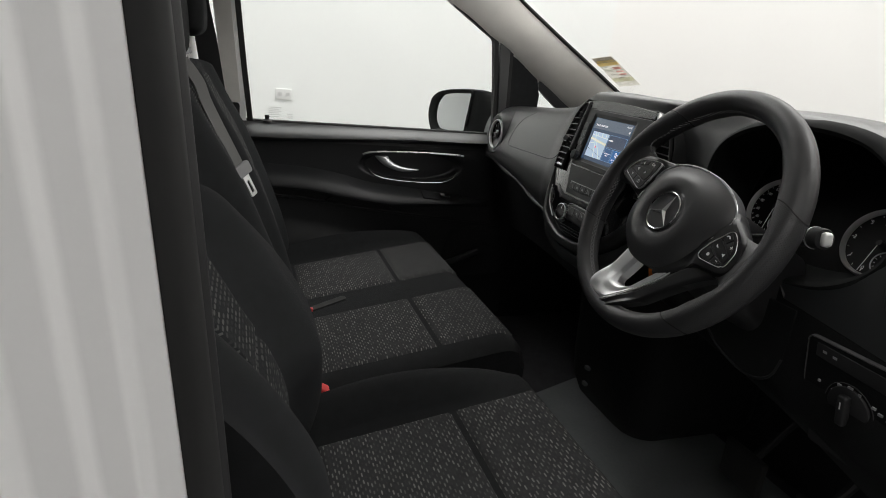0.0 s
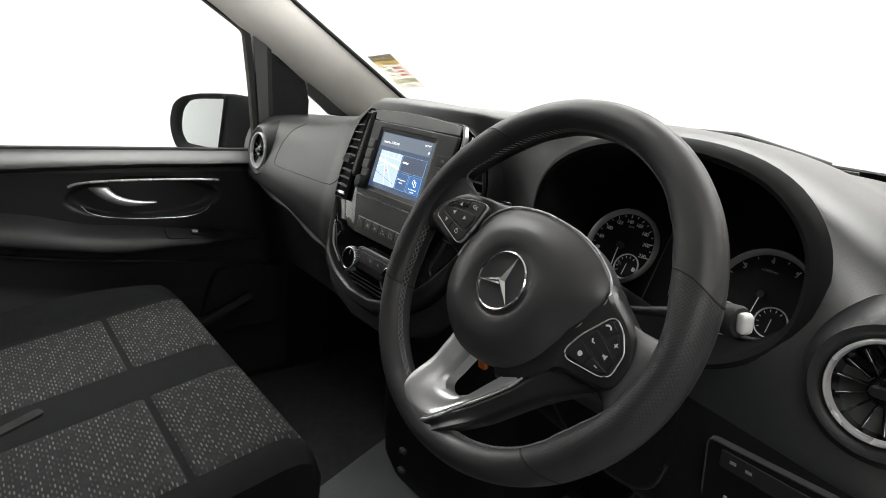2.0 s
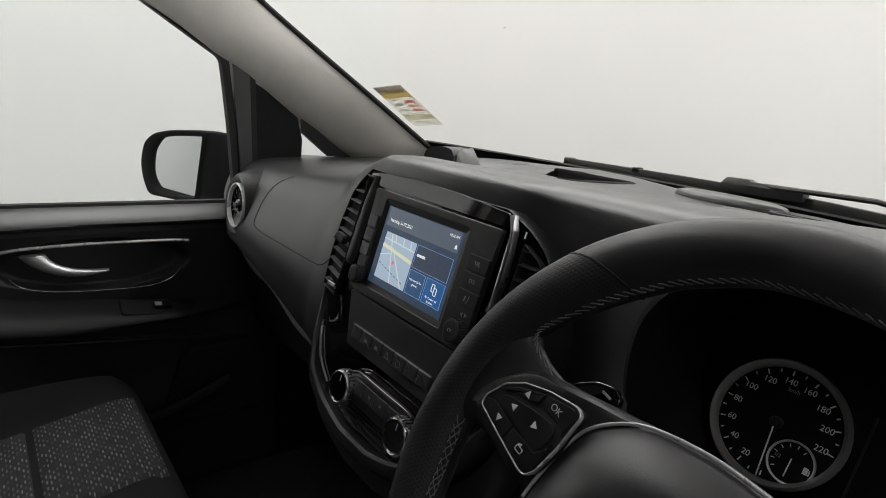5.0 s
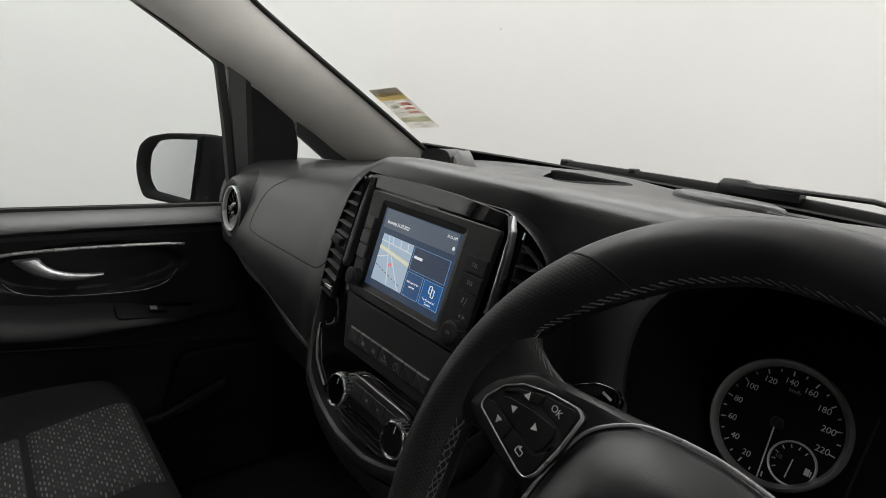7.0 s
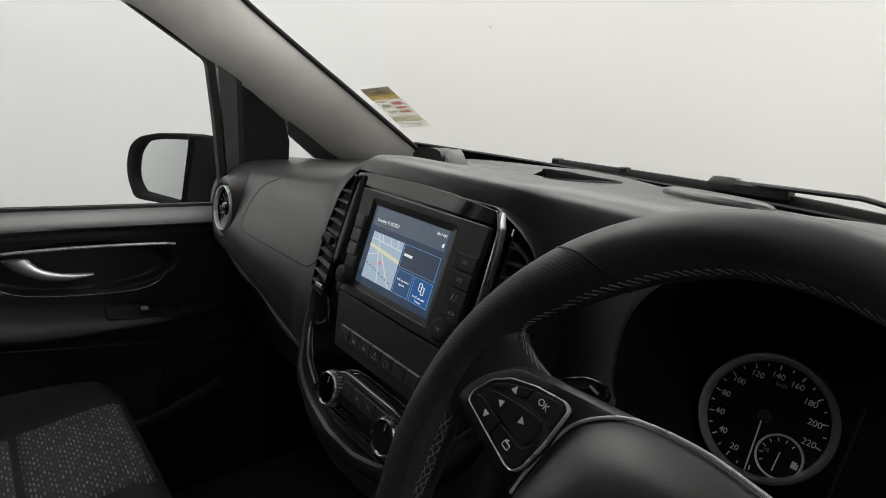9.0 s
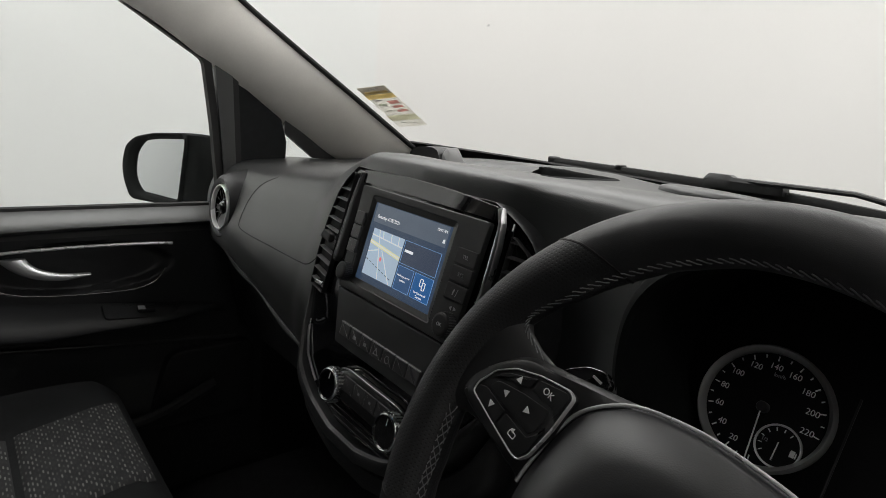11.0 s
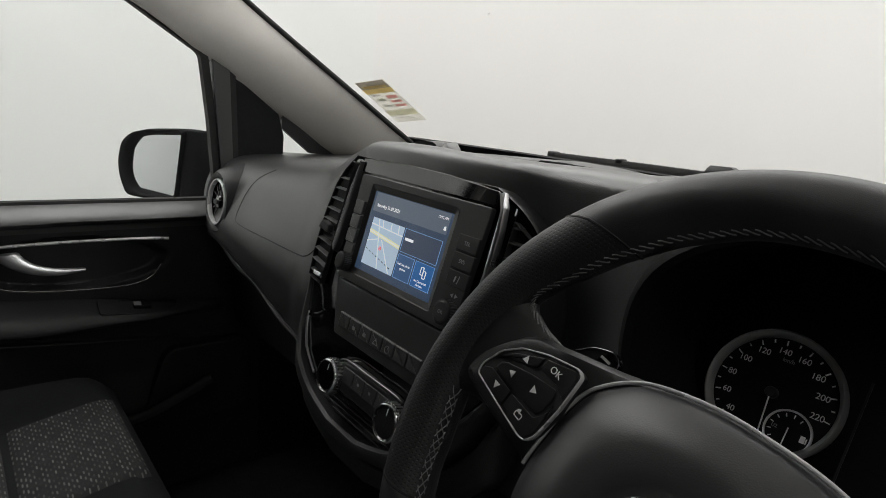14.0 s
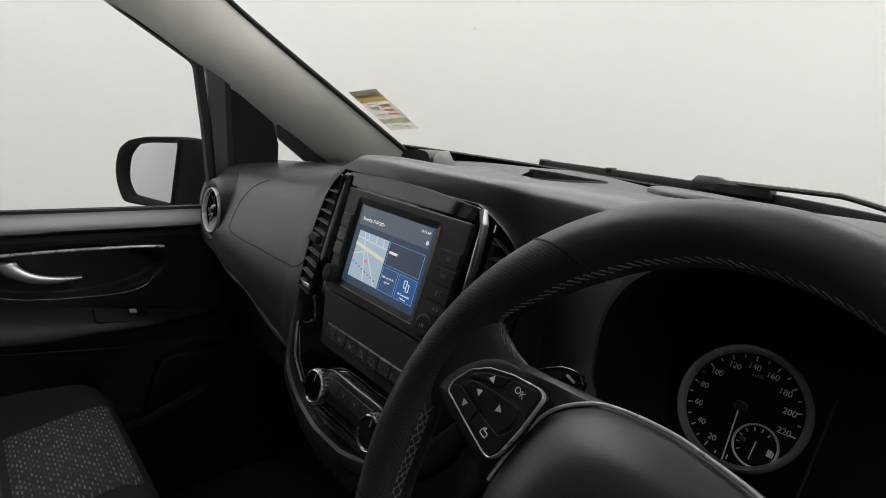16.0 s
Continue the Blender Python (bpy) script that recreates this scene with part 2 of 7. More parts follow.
def solid(name, bm, material, label, category, kind="", group=""):
    return tagged(part(name, bm, material), label, category, group, kind)


def box(bm, x0, x1, y0, y1, z0, z1, r=0.0, M=None, seg=3):
    b2 = bmesh.new()
    bmesh.ops.create_cube(b2, size=1)
    for v in b2.verts:
        v.co = Vector(((x0 + x1) / 2 + v.co.x * (x1 - x0), (y0 + y1) / 2 + v.co.y * (y1 - y0), (z0 + z1) / 2 + v.co.z * (z1 - z0)))
    if r > 0:
        bmesh.ops.bevel(b2, geom=list(b2.edges), offset=r, segments=seg, affect="EDGES", profile=0.5)
    if M is not None:
        b2.transform(M)
    me = bpy.data.meshes.new("tmp")
    b2.to_mesh(me)
    b2.free()
    bm.from_mesh(me)
    bpy.data.meshes.remove(me)
    return bm


def loft(bm, rings, ring_closed=True, caps=True, loop=False):
    vs = [[bm.verts.new(p) for p in r] for r in rings]
    n = len(vs[0])
    pairs = list(zip(vs, vs[1:])) + ([(vs[-1], vs[0])] if loop else [])
    for a, b in pairs:
        for i in range(n if ring_closed else n - 1):
            j = (i + 1) % n
            try:
                bm.faces.new((a[i], a[j], b[j], b[i]))
            except ValueError:
                pass
    if caps and ring_closed and not loop:
        bm.faces.new(vs[0])
        bm.faces.new(list(reversed(vs[-1])))
    return bm


def rrect(cx, cy, w, h, r, seg=5):
    pts = []
    for sx, sy, a0 in ((1, 1, 0), (-1, 1, 90), (-1, -1, 180), (1, -1, 270)):
        for k in range(seg + 1):
            a = radians(a0 + 90 * k / seg)
            pts.append((cx + sx * (w / 2 - r) + r * math.cos(a), cy + sy * (h / 2 - r) + r * math.sin(a)))
    return pts


def rounded(pts, r, seg=4):
    """A polygon with its corners rounded."""
    out, n = [], len(pts)
    for i in range(n):
        a, b, c = (Vector(pts[(i + k) % n]) for k in (-1, 0, 1))
        p0, p1 = b + (a - b).normalized() * r, b + (c - b).normalized() * r
        for k in range(seg + 1):
            t = k / seg
            out.append(tuple((1 - t) ** 2 * p0 + 2 * t * (1 - t) * b + t * t * p1))
    return out


def inset(pts, d):
    n, out = len(pts), []
    area = sum(pts[i][0] * pts[(i + 1) % n][1] - pts[(i + 1) % n][0] * pts[i][1] for i in range(n))
    s = 1 if area > 0 else -1
    for i in range(n):
        a, b, c = (Vector(pts[(i + k) % n]) for k in (-1, 0, 1))
        e1, e2 = b - a, c - b
        if e1.length < 1e-9 or e2.length < 1e-9:
            e1 = e2 = c - a
        n1, n2 = Vector((-e1.y, e1.x)).normalized(), Vector((-e2.y, e2.x)).normalized()
        m = n1 + n2
        m = m.normalized() / max(0.5, m.normalized().dot(n1)) if m.length > 1e-6 else n1
        out.append(tuple(b + s * d * m))
    return out


def slab(bm, pts, z0, z1, M, bev=0.001, dish=0.0):
    """A plate with the outline pts from z0 to z1 in the frame M, its upper edge bevelled."""
    lo = [M @ Vector((x, y, z0)) for x, y in pts]
    mid = [M @ Vector((x, y, z1 - bev)) for x, y in pts]
    q = inset(pts, bev * 0.3)
    up1 = [M @ Vector((x, y, z1 - bev * 0.3)) for x, y in q]
    q2 = inset(pts, bev)
    up = [M @ Vector((x, y, z1)) for x, y in q2]
    rings = [lo, mid, up1, up]
    if dish:
        rings.append([M @ Vector((x, y, z1 - dish)) for x, y in inset(pts, bev * 2.2)])
        rings.append([M @ Vector((x, y, z1 - dish)) for x, y in inset(pts, bev * 2.5)])
    else:
        rings.append([M @ Vector((x, y, z1)) for x, y in inset(pts, bev * 1.25)])
    return loft(bm, rings)


def band(bm, outer, inner, z0, z1, M, bev=0.0006):
    """A frame between two outlines of equal count."""
    rings = [[(x, y, z0) for x, y in outer], [(x, y, z1 - bev) for x, y in outer], [(x, y, z1) for x, y in inset(outer, bev)],
             [(x, y, z1) for x, y in inset(inner, -bev)], [(x, y, z1 - bev) for x, y in inner], [(x, y, z0) for x, y in inner]]
    return loft(bm, [[M @ Vector(p) for p in r] for r in rings], caps=False, loop=True)


def lathe(bm, prof, M, seg=48, caps=True):
    rings = [[M @ Vector((r * math.cos(2 * math.pi * k / seg), r * math.sin(2 * math.pi * k / seg), h)) for k in range(seg)] for r, h in prof]
    return loft(bm, rings, caps=caps)


def smooth_path(pts, sub=8, closed=False):
    P = [Vector(p) for p in pts]
    n, out = len(P), []
    for i in range(n if closed else n - 1):
        g = (lambda k: P[k % n]) if closed else (lambda k: P[max(0, min(n - 1, k))])
        a, b, c, d = g(i - 1), g(i), g(i + 1), g(i + 2)
        for k in range(sub):
            t = k / sub
            out.append(0.5 * (2 * b + (c - a) * t + (2 * a - 5 * b + 4 * c - d) * t * t + (3 * b - a - 3 * c + d) * t**3))
    if not closed:
        out.append(P[-1])
    return out


def tube(bm, path, r, seg=10, closed=False, flat=1.0, up=(0, 0, 1)):
    """A tube along the points; flat squeezes it along up."""
    n, rings = len(path), []
    path = [Vector(p) for p in path]
    for i, p in enumerate(path):
        a, b = (path[(i - 1) % n], path[(i + 1) % n]) if closed else (path[max(0, i - 1)], path[min(n - 1, i + 1)])
        d = (b - a).normalized()
        s = d.cross(Vector(up))
        s = s.normalized() if s.length > 1e-5 else Vector((1, 0, 0))
        w = s.cross(d)
        rr = r[i] if hasattr(r, "__len__") else r
        rings.append([p + s * rr * math.cos(2 * math.pi * k / seg) + w * rr * flat * math.sin(2 * math.pi * k / seg) for k in range(seg)])
    return loft(bm, rings, caps=not closed, loop=closed)


def surf(bm, fn, nu, nv, back=None):
    """A sheet of fn(i/nu, j/nv); back: a shift that gives it thickness."""
    rings = [[Vector(fn(i / nu, j / nv)) for j in range(nv + 1)] for i in range(nu + 1)]
    if back is None:
        return loft(bm, rings, ring_closed=False, caps=False)
    off = Vector(back)
    return loft(bm, [r + [p + off for p in reversed(r)] for r in rings])


def words(name, text, size, M, material, parent, depth=0.0002, align="CENTER", label=""):
    cu = bpy.data.curves.new("t", "FONT")
    cu.body, cu.size, cu.align_x, cu.align_y, cu.extrude = text, size, align, "CENTER", depth
    ob = new("t", cu)
    me = bpy.data.meshes.new_from_object(ob)
    bpy.data.objects.remove(ob)
    me.transform(M)
    me.materials.clear()
    me.materials.append(material)
    o = new(name, me)
    o.parent = parent
    o.matrix_parent_inverse = parent.matrix_basis.inverted()
    if label:
        o["label"] = label
    return o


def plane_frame(origin, tilt):
    """x to the right, y up the face, z out of the face towards the rear; tilt: degrees by which the face leans back."""
    a = radians(tilt)
    m = Matrix(((1, 0, 0, origin[0]), (0, math.sin(a), -math.cos(a), origin[1]), (0, math.cos(a), math.sin(a), origin[2]), (0, 0, 0, 1)))
    return m


def lerp_table(rows, x):
    if x <= rows[0][0]:
        return rows[0][1]
    for (a, p), (b, q) in zip(rows, rows[1:]):
        if x <= b:
            t = (x - a) / (b - a)
            t = t * t * (3 - 2 * t)
            return [(p[k][0] + (q[k][0] - p[k][0]) * t, p[k][1] + (q[k][1] - p[k][1]) * t) for k in range(len(p))] if isinstance(p, (list, tuple)) else p + (q - p) * t
    return rows[-1][1]


def ease(a, b, x):
    t = max(0.0, min(1.0, (x - a) / (b - a)))
    return t * t * (3 - 2 * t)

# ---------- the studio round the van ----------
X0, X1, Y0, Y1, ZG = -3.4, 4.6, -6.0, 5.0, -0.32
# floor out of view, its grey chosen to limit light bounced from below
bm = box(bmesh.new(), X0 - 0.1, X1 + 0.1, Y0 - 0.1, Y1 + 0.1, ZG - 0.1, ZG)
solid("floor", bm, M_FLOOR, "unseen dark grey smooth studio floor, toned to limit bounce", "floor", "structure")
# the east wall is out of view, greyed to cut light from that side
for nm, lim, m in (("wall_west", (X0 - 0.1, X0, Y0, Y1), M_WALLC), ("wall_east", (X1, X1 + 0.1, Y0, Y1), M_WALLG),
                   ("wall_north", (X0, X1, Y1, Y1 + 0.1), M_WALL), ("wall_south", (X0, X1, Y0 - 0.1, Y0), M_WALLC)):
    solid(nm, box(bmesh.new(), *lim, ZG, CEIL + 0.1), m, "plain studio wall, painted white, the unseen east one grey", "wall", "structure")
# large rounded corner between the two white walls
RC = 2.0
bm = bmesh.new()
loft(bm, [[(X0 + RC - (RC + e) * math.cos(a), Y1 - RC + (RC + e) * math.sin(a), z) for e, z in ((0, ZG), (0, CEIL), (0.05, CEIL), (0.05, ZG))] for a in [math.pi / 2 * k / 24 for k in range(25)]])
solid("wall_corner", bm, M_WALL, "rounded white studio wall corner", "wall", "structure")
solid("ceiling", box(bmesh.new(), X0, X1, Y0, Y1, CEIL, CEIL + 0.1), M_WALL, "plain white studio ceiling", "ceiling", "structure")
# glowing panels added round the unseen lamps
for lx, ly, pw in LAMPS:
    t = thing("added_ceiling_light", (lx, ly, CEIL), "added square white ceiling light panel, out of view, switched on", "ceiling light", "studio lights")
    part("frame", box(bmesh.new(), lx - 1.15, lx + 1.15, ly - 1.15, ly + 1.15, CEIL - 0.04, CEIL - 0.001, 0.008), M_PLATE, t)
    part("diffuser", box(bmesh.new(), lx - 1.11, lx + 1.11, ly - 1.11, ly + 1.11, CEIL - 0.05, CEIL - 0.041), M_LAMP, t, "glowing diffuser")
# double power socket and small notices on the side wall
t = thing("power_socket", (X0, 0.45, 0.9), "white double power socket on the white wall", "power socket")
part("plate", box(bmesh.new(), X0, X0 + 0.012, 0.375, 0.49, 0.80, 0.875, 0.003), M_PLATE, t)
for k in (0.405, 0.46):
    part("outlet", box(bmesh.new(), X0 + 0.012, X0 + 0.014, k - 0.015, k + 0.015, 0.825, 0.85, 0.0006), M_FAINT, t)
t = thing("wall_notice", (X0, 0.38, 0.72), "small pale printed notices under the power socket", "notice")
part("sheet", box(bmesh.new(), X0, X0 + 0.002, 0.32, 0.52, 0.66, 0.76), M_WALLC, t)
for k in range(6):
    part("text_bar", box(bmesh.new(), X0 + 0.002, X0 + 0.003, 0.33, 0.40 + 0.02 * (k % 2), 0.675 + k * 0.013, 0.680 + k * 0.013), M_FAINT, t)
for k in range(3):
    part("text_bar", box(bmesh.new(), X0 + 0.002, X0 + 0.003, 0.46, 0.50, 0.672 + k * 0.012, 0.677 + k * 0.012), M_FAINT, t)

# ---------- the van's shell ----------
FZ = 0.27   # cab floor
solid("cab_floor", box(bmesh.new(), -0.84, 0.84, -0.6, 1.5, FZ - 0.06, FZ, 0.01), M_CARPET, "black carpeted cab floor", "floor", "structure")
solid("floor_mat", slab(bmesh.new(), rounded([(-0.20, 0.1), (0.80, 0.1), (0.80, 1.38), (-0.40, 1.38), (-0.31, 1.12), (-0.21, 0.86)], 0.02), FZ, FZ + 0.008, Matrix.Identity(4), 0.003), M_MAT, "grey rubber mat on the cab floor", "floor mat")
solid("firewall", box(bmesh.new(), -0.86, 0.86, 1.42, 1.5, FZ, 1.07, 0.01), M_DARK, "black padded bulkhead at the front of the footwells", "bulkhead", "structure")
solid("rear_bulkhead", box(bmesh.new(), -0.88, 0.88, -0.62, -0.57, FZ - 0.3, 1.85, 0.01), M_CLOTH, "black partition panel behind the seats", "bulkhead", "structure")
bm = bmesh.new()
surf(bm, lambda u, v: (-0.80 + 1.6 * u, -0.6 + 1.15 * v, 1.70 - 0.12 * (2 * u - 1) ** 4 - 0.10 * ease(0.75, 1, v)), 24, 12, (0, 0, 0.05))
solid("roof", bm, M_PILLAR, "pale grey fabric headliner under the van roof", "roof", "structure")
solid("lower_body", box(bmesh.new(), -0.93, 0.93, -0.7, 2.1, ZG + 0.12, FZ - 0.06, 0.03), M_WHITE, "white painted van underbody and sills", "van body", "structure")
for sx in (-1, 1):
    solid("kick_panel", box(bmesh.new(), *sorted((sx * 0.83, sx * 0.87)), 1.0 if sx < 0 else 1.12, 1.45, FZ - 0.05, 1.04, 0.01), M_DARK, "black kick panel at the side of the footwell", "kick panel", "structure")
# bonnet ahead of the windscreen
bm = bmesh.new()
surf(bm, lambda u, v: (-0.88 + 1.76 * u, 1.52 + 0.75 * v, 1.02 - 0.42 * v * v - 0.10 * (2 * u - 1) ** 2), 20, 12, (0, 0, -0.08))
solid("bonnet", bm, M_WHITE, "white painted van bonnet below the windscreen", "bonnet", "structure")
for sx in (-1, 1):
    box_x = sorted((sx * 0.87, sx * 0.93))
    solid("front_wing", box(bmesh.new(), *box_x, 1.25, 2.2, FZ - 0.1, 0.98, 0.03), M_WHITE, "white painted front wing of the van", "van body", "structure")
    solid("side_panel", box(bmesh.new(), *sorted((sx * 0.90, sx * 0.945)), -0.72, -0.1 if sx > 0 else 0.02, FZ - 0.3, 1.9, 0.02), M_WHITE,
          "white painted side panel behind the cab door", "van body", "structure")

# windscreen glass: a leaning sheet, bowed forward in the middle
def screen_pt(x, s):
    """s: 0 at the base, 1 at the roof."""
    bow = 0.13 * (1 - (x / 0.80) ** 2)
    y = 1.325 + bow - 0.86 * s
    z = 1.138 + 0.67 * s
    return (x, y, z)

bm = bmesh.new()
surf(bm, lambda u, v: screen_pt((-0.70 - 0.11 * v) + 2 * (0.70 + 0.11 * v) * u, -0.05 + v * 0.93), 28, 16)
ws = solid("windscreen", bm, M_GLASS, "clear laminated windscreen with a dark border", "windscreen", "structure")
ws.visible_shadow = False
# dark border along the base and sides of the glass
bm = bmesh.new()
surf(bm, lambda u, v: tuple(Vector(screen_pt(-0.69 + 1.38 * u, -0.075 + 0.040 * v)) + Vector((0, 0.004, 0.004))), 40, 2, (0, 0.004, 0.003))
solid("screen_border", bm, M_RUBBER, "black border along the base of the windscreen", "trim", "structure")
t = thing("scuttle_panel", (0, 1.5, 1.08), "black plastic scuttle panel under the wipers", "scuttle panel")
bm = bmesh.new()
surf(bm, lambda u, v: (-0.78 + 1.56 * u, 1.40 + 0.13 * (1 - (2 * u - 1) ** 2) + 0.12 * v, 1.085 - 0.05 * v), 30, 4, (0, 0, -0.03))
part("panel", bm, M_DARK, t)
# chip in the glass
sp = Vector((-0.098, 1.079, 1.331)) + Vector((0, 0.003, -0.002))
solid("glass_chip", lathe(bmesh.new(), [(0.0001, 0), (0.0022, 0.0003), (0.001, 0.0007), (0.0001, 0.0008)], Matrix.Translation(sp) @ Matrix.Rotation(radians(38), 4, "X"), 8), M_GREYMARK,
      "tiny dark chip in the windscreen glass", "chip")

# ---------- front pillar trims ----------
PIL_IN = [(-0.85, 1.26, 1.045), (-0.84, 1.202, 1.075), (-0.825, 1.126, 1.128), (-0.79, 0.928, 1.262), (-0.78, 0.791, 1.346), (-0.755, 0.55, 1.46), (-0.73, 0.2, 1.56)]
PIL_OUT = [(-0.665, 1.43, 1.078), (-0.683, 1.375, 1.118), (-0.728, 1.25, 1.212), (-0.768, 1.12, 1.306), (-0.792, 1.02, 1.378), (-0.79, 0.85, 1.49), (-0.72, 0.45, 1.66)]


def pillar(sign):
    bm = bmesh.new()
    a, b = smooth_path(PIL_IN, 6), smooth_path(PIL_OUT, 6)
    rings = []
    for p, q in zip(a, b):
        ring = []
        n = (q - p).cross(Vector((0, -0.8, 0.6))).normalized()
        n = n if n.x > 0 else -n
        for k in range(13):
            s = k / 12
            w = p.lerp(q, s) + n * 0.018 * math.sin(math.pi * s) ** 0.8
            ring.append(w)
        for k in range(6):
            s = 1 - k / 5
            ring.append(p.lerp(q, s) - n * 0.02)
        rings.append([Vector((sign * -v.x if sign > 0 else v.x, v.y, v.z)) for v in ring])
    return loft(bm, rings)


solid("pillar_trim", pillar(-1), M_PILLAR, "pale grey fabric-covered front pillar trim by the passenger window", "pillar trim", "structure")
solid("pillar_trim", pillar(1), M_PILLAR, "pale grey fabric-covered front pillar trim by the driver opening", "pillar trim", "structure")
# black rubber line between pillar and windscreen
bm = bmesh.new()
tube(bm, [p + Vector((0.002, 0.002, 0.002)) for p in smooth_path(PIL_OUT, 6)], 0.006, 8)
solid("screen_seal", bm, M_RUBBER, "black rubber seal between pillar and windscreen", "trim", "structure")

# ---------- passenger door ----------
door = thing("passenger_door", (-0.80, 0.55, 0.30), "black moulded passenger door, shut, with window above", "door")
BELT = 0.958


def curve(rows, y):
    """A smooth curve through the rows (y, value)."""
    k = max(0, min(len(rows) - 2, sum(1 for a, _ in rows if a <= y) - 1))
    (a, p), (b, q) = rows[k], rows[k + 1]
    t = max(0.0, min(1.0, (y - a) / (b - a)))
    s0 = (q - rows[k - 1][1]) / (b - rows[k - 1][0]) if k else (q - p) / (b - a)
    s1 = (rows[k + 2][1] - p) / (rows[k + 2][0] - a) if k + 2 < len(rows) else (q - p) / (b - a)
    h = b - a
    return p * (2 * t**3 - 3 * t * t + 1) + q * (3 * t * t - 2 * t**3) + h * s0 * (t**3 - 2 * t * t + t) + h * s1 * (t**3 - t * t)


def arm_top(y):
    return curve([(0.1, 0.838), (0.33, 0.825), (0.43, 0.810), (0.54, 0.783), (0.67, 0.768), (0.96, 0.731), (1.2, 0.71)], y)


def arm_low(y):
    return curve([(0.1, 0.785), (0.33, 0.772), (0.45, 0.751), (0.60, 0.728), (0.73, 0.729), (0.96, 0.725), (1.2, 0.70)], y)


def pocket(y):
    return curve([(0.1, 0.745), (0.32, 0.731), (0.54, 0.696), (0.98, 0.651), (1.2, 0.64)], y)


def door_x(y, z):
    x = -0.778
    # rounded ledge under the glass
    lz = 0.906 + 0.014 * ease(0.2, 0.75, y)
    x += 0.036 * ease(lz - 0.004, lz + 0.012, z) - 0.044 * ease(lz + 0.004, 0.966, z) ** 1.1
    # hollow round the handle
    e = ((y - 0.68) / 0.175) ** 2 + ((z - 0.842) / 0.052) ** 2
    x -= 0.020 * (1 - ease(0.75, 1.05, e))
    # arm rest
    at, al, pk = arm_top(y), arm_low(y), pocket(y)
    fade = 1 - ease(0.93, 1.02, y)
    x += 0.006 * fade * (1 - ease(pk - 0.004, pk + 0.004, z))
    # lower pocket bulge
    x += 0.02 * ease(pk - 0.07, pk - 0.16, z) * (1 - ease(0.75, 0.95, y)) if z < pk - 0.07 else 0
    return x


bm = bmesh.new()
NZ = 150
surf(bm, lambda u, v: ((lambda y, z: (door_x(y, z), y, z))(0.13 + 0.93 * u, 0.30 + (0.904 - 0.30) * v)), 130, NZ)
part("panel", bm, M_DOOR, door)
bm = bmesh.new()
surf(bm, lambda u, v: ((lambda y, z: (door_x(y, z), y, z))(0.13 + 0.93 * u, 0.904 + (BELT - 0.904) * v)), 90, 24)
part("window_ledge", bm, M_DASH, door, "grained ledge under the window", sharp=60)
part("outer_skin", box(bmesh.new(), -0.92, -0.86, 0.1, 1.2, 0.05, 0.93, 0.02), M_WHITE, door, "white painted outer skin")
part("core", box(bmesh.new(), -0.86, -0.80, 0.1, 1.2, 0.2, 0.94, 0.01), M_DARK, door)
# arm rest: a padded ledge that thins out to the front
bm = bmesh.new()
rings = []
for k in range(61):
    y = 0.13 + 0.84 * k / 60
    at, al = arm_top(y), arm_low(y)
    w = 0.060 * (1 - ease(0.80, 0.99, y)) + 0.002
    mid = (at + al) / 2
    hh = max(0.004, at - al)
    sec = [(-0.785, at + 0.003), (-0.777, at + 0.001), (-0.778 + 0.30 * w, at - 0.14 * hh), (-0.778 + 0.62 * w, at - 0.34 * hh), (-0.778 + 0.86 * w, at - 0.58 * hh), (-0.778 + w, al + 0.05 * hh), (-0.778 + 0.97 * w, al - 0.10 * hh - 0.002), (-0.778 + 0.80 * w, al - 0.010), (-0.778 + 0.3 * w, al - 0.016), (-0.785, al - 0.016)]
    rings.append([Vector((x, y, z)) for x, _, z in [(p.x, 0, p.y) for p in smooth_path([(a, b, 0) for a, b in sec], 3)]])
loft(bm, rings)
part("arm_rest", bm, M_DOOR, door, "padded black arm rest", sharp=50)
bm = bmesh.new()
tube(bm, [(-0.764, 0.13 + 0.86 * k / 40, pocket(0.13 + 0.86 * k / 40)) for k in range(41)], 0.0042, 8)
part("lower_ridge", bm, M_DOOR, door)
bm = bmesh.new()
tube(bm, smooth_path([(-0.775, 0.40, 0.722), (-0.755, 0.43, 0.742), (-0.752, 0.50, 0.738), (-0.755, 0.58, 0.716), (-0.775, 0.62, 0.695)], 6), 0.003, 8)
part("grip_recess", bm, M_DARK, door)
# soft sill under the glass
bm = bmesh.new()
tube(bm, [(-0.806, 0.13 + 0.9 * k / 20, 0.955) for k in range(21)], 0.008, 8)
part("window_seal", bm, M_RUBBER, door, "black rubber seal under the glass")
# chrome lines round the handle
up = [(-0.7583, 0.510, 0.876), (-0.7548, 0.53, 0.884), (-0.7548, 0.58, 0.8885), (-0.7548, 0.68, 0.8905), (-0.7548, 0.80, 0.889), (-0.7578, 0.850, 0.885)]
part("upper_chrome_line", tube(bmesh.new(), smooth_path(up, 8), [0.0032] * 41, 8), M_TRIM, door, "slim chrome trim line")
lo = [(-0.7698, 0.535, 0.828), (-0.7658, 0.555, 0.810), (-0.7638, 0.60, 0.798), (-0.7628, 0.68, 0.7915), (-0.7638, 0.77, 0.791), (-0.7658, 0.815, 0.803), (-0.7698, 0.838, 0.828)]
part("lower_chrome_line", tube(bmesh.new(), smooth_path(lo, 8), [0.0018] * 49, 8), M_DARKCHROME, door, "thin dark chrome trim line")
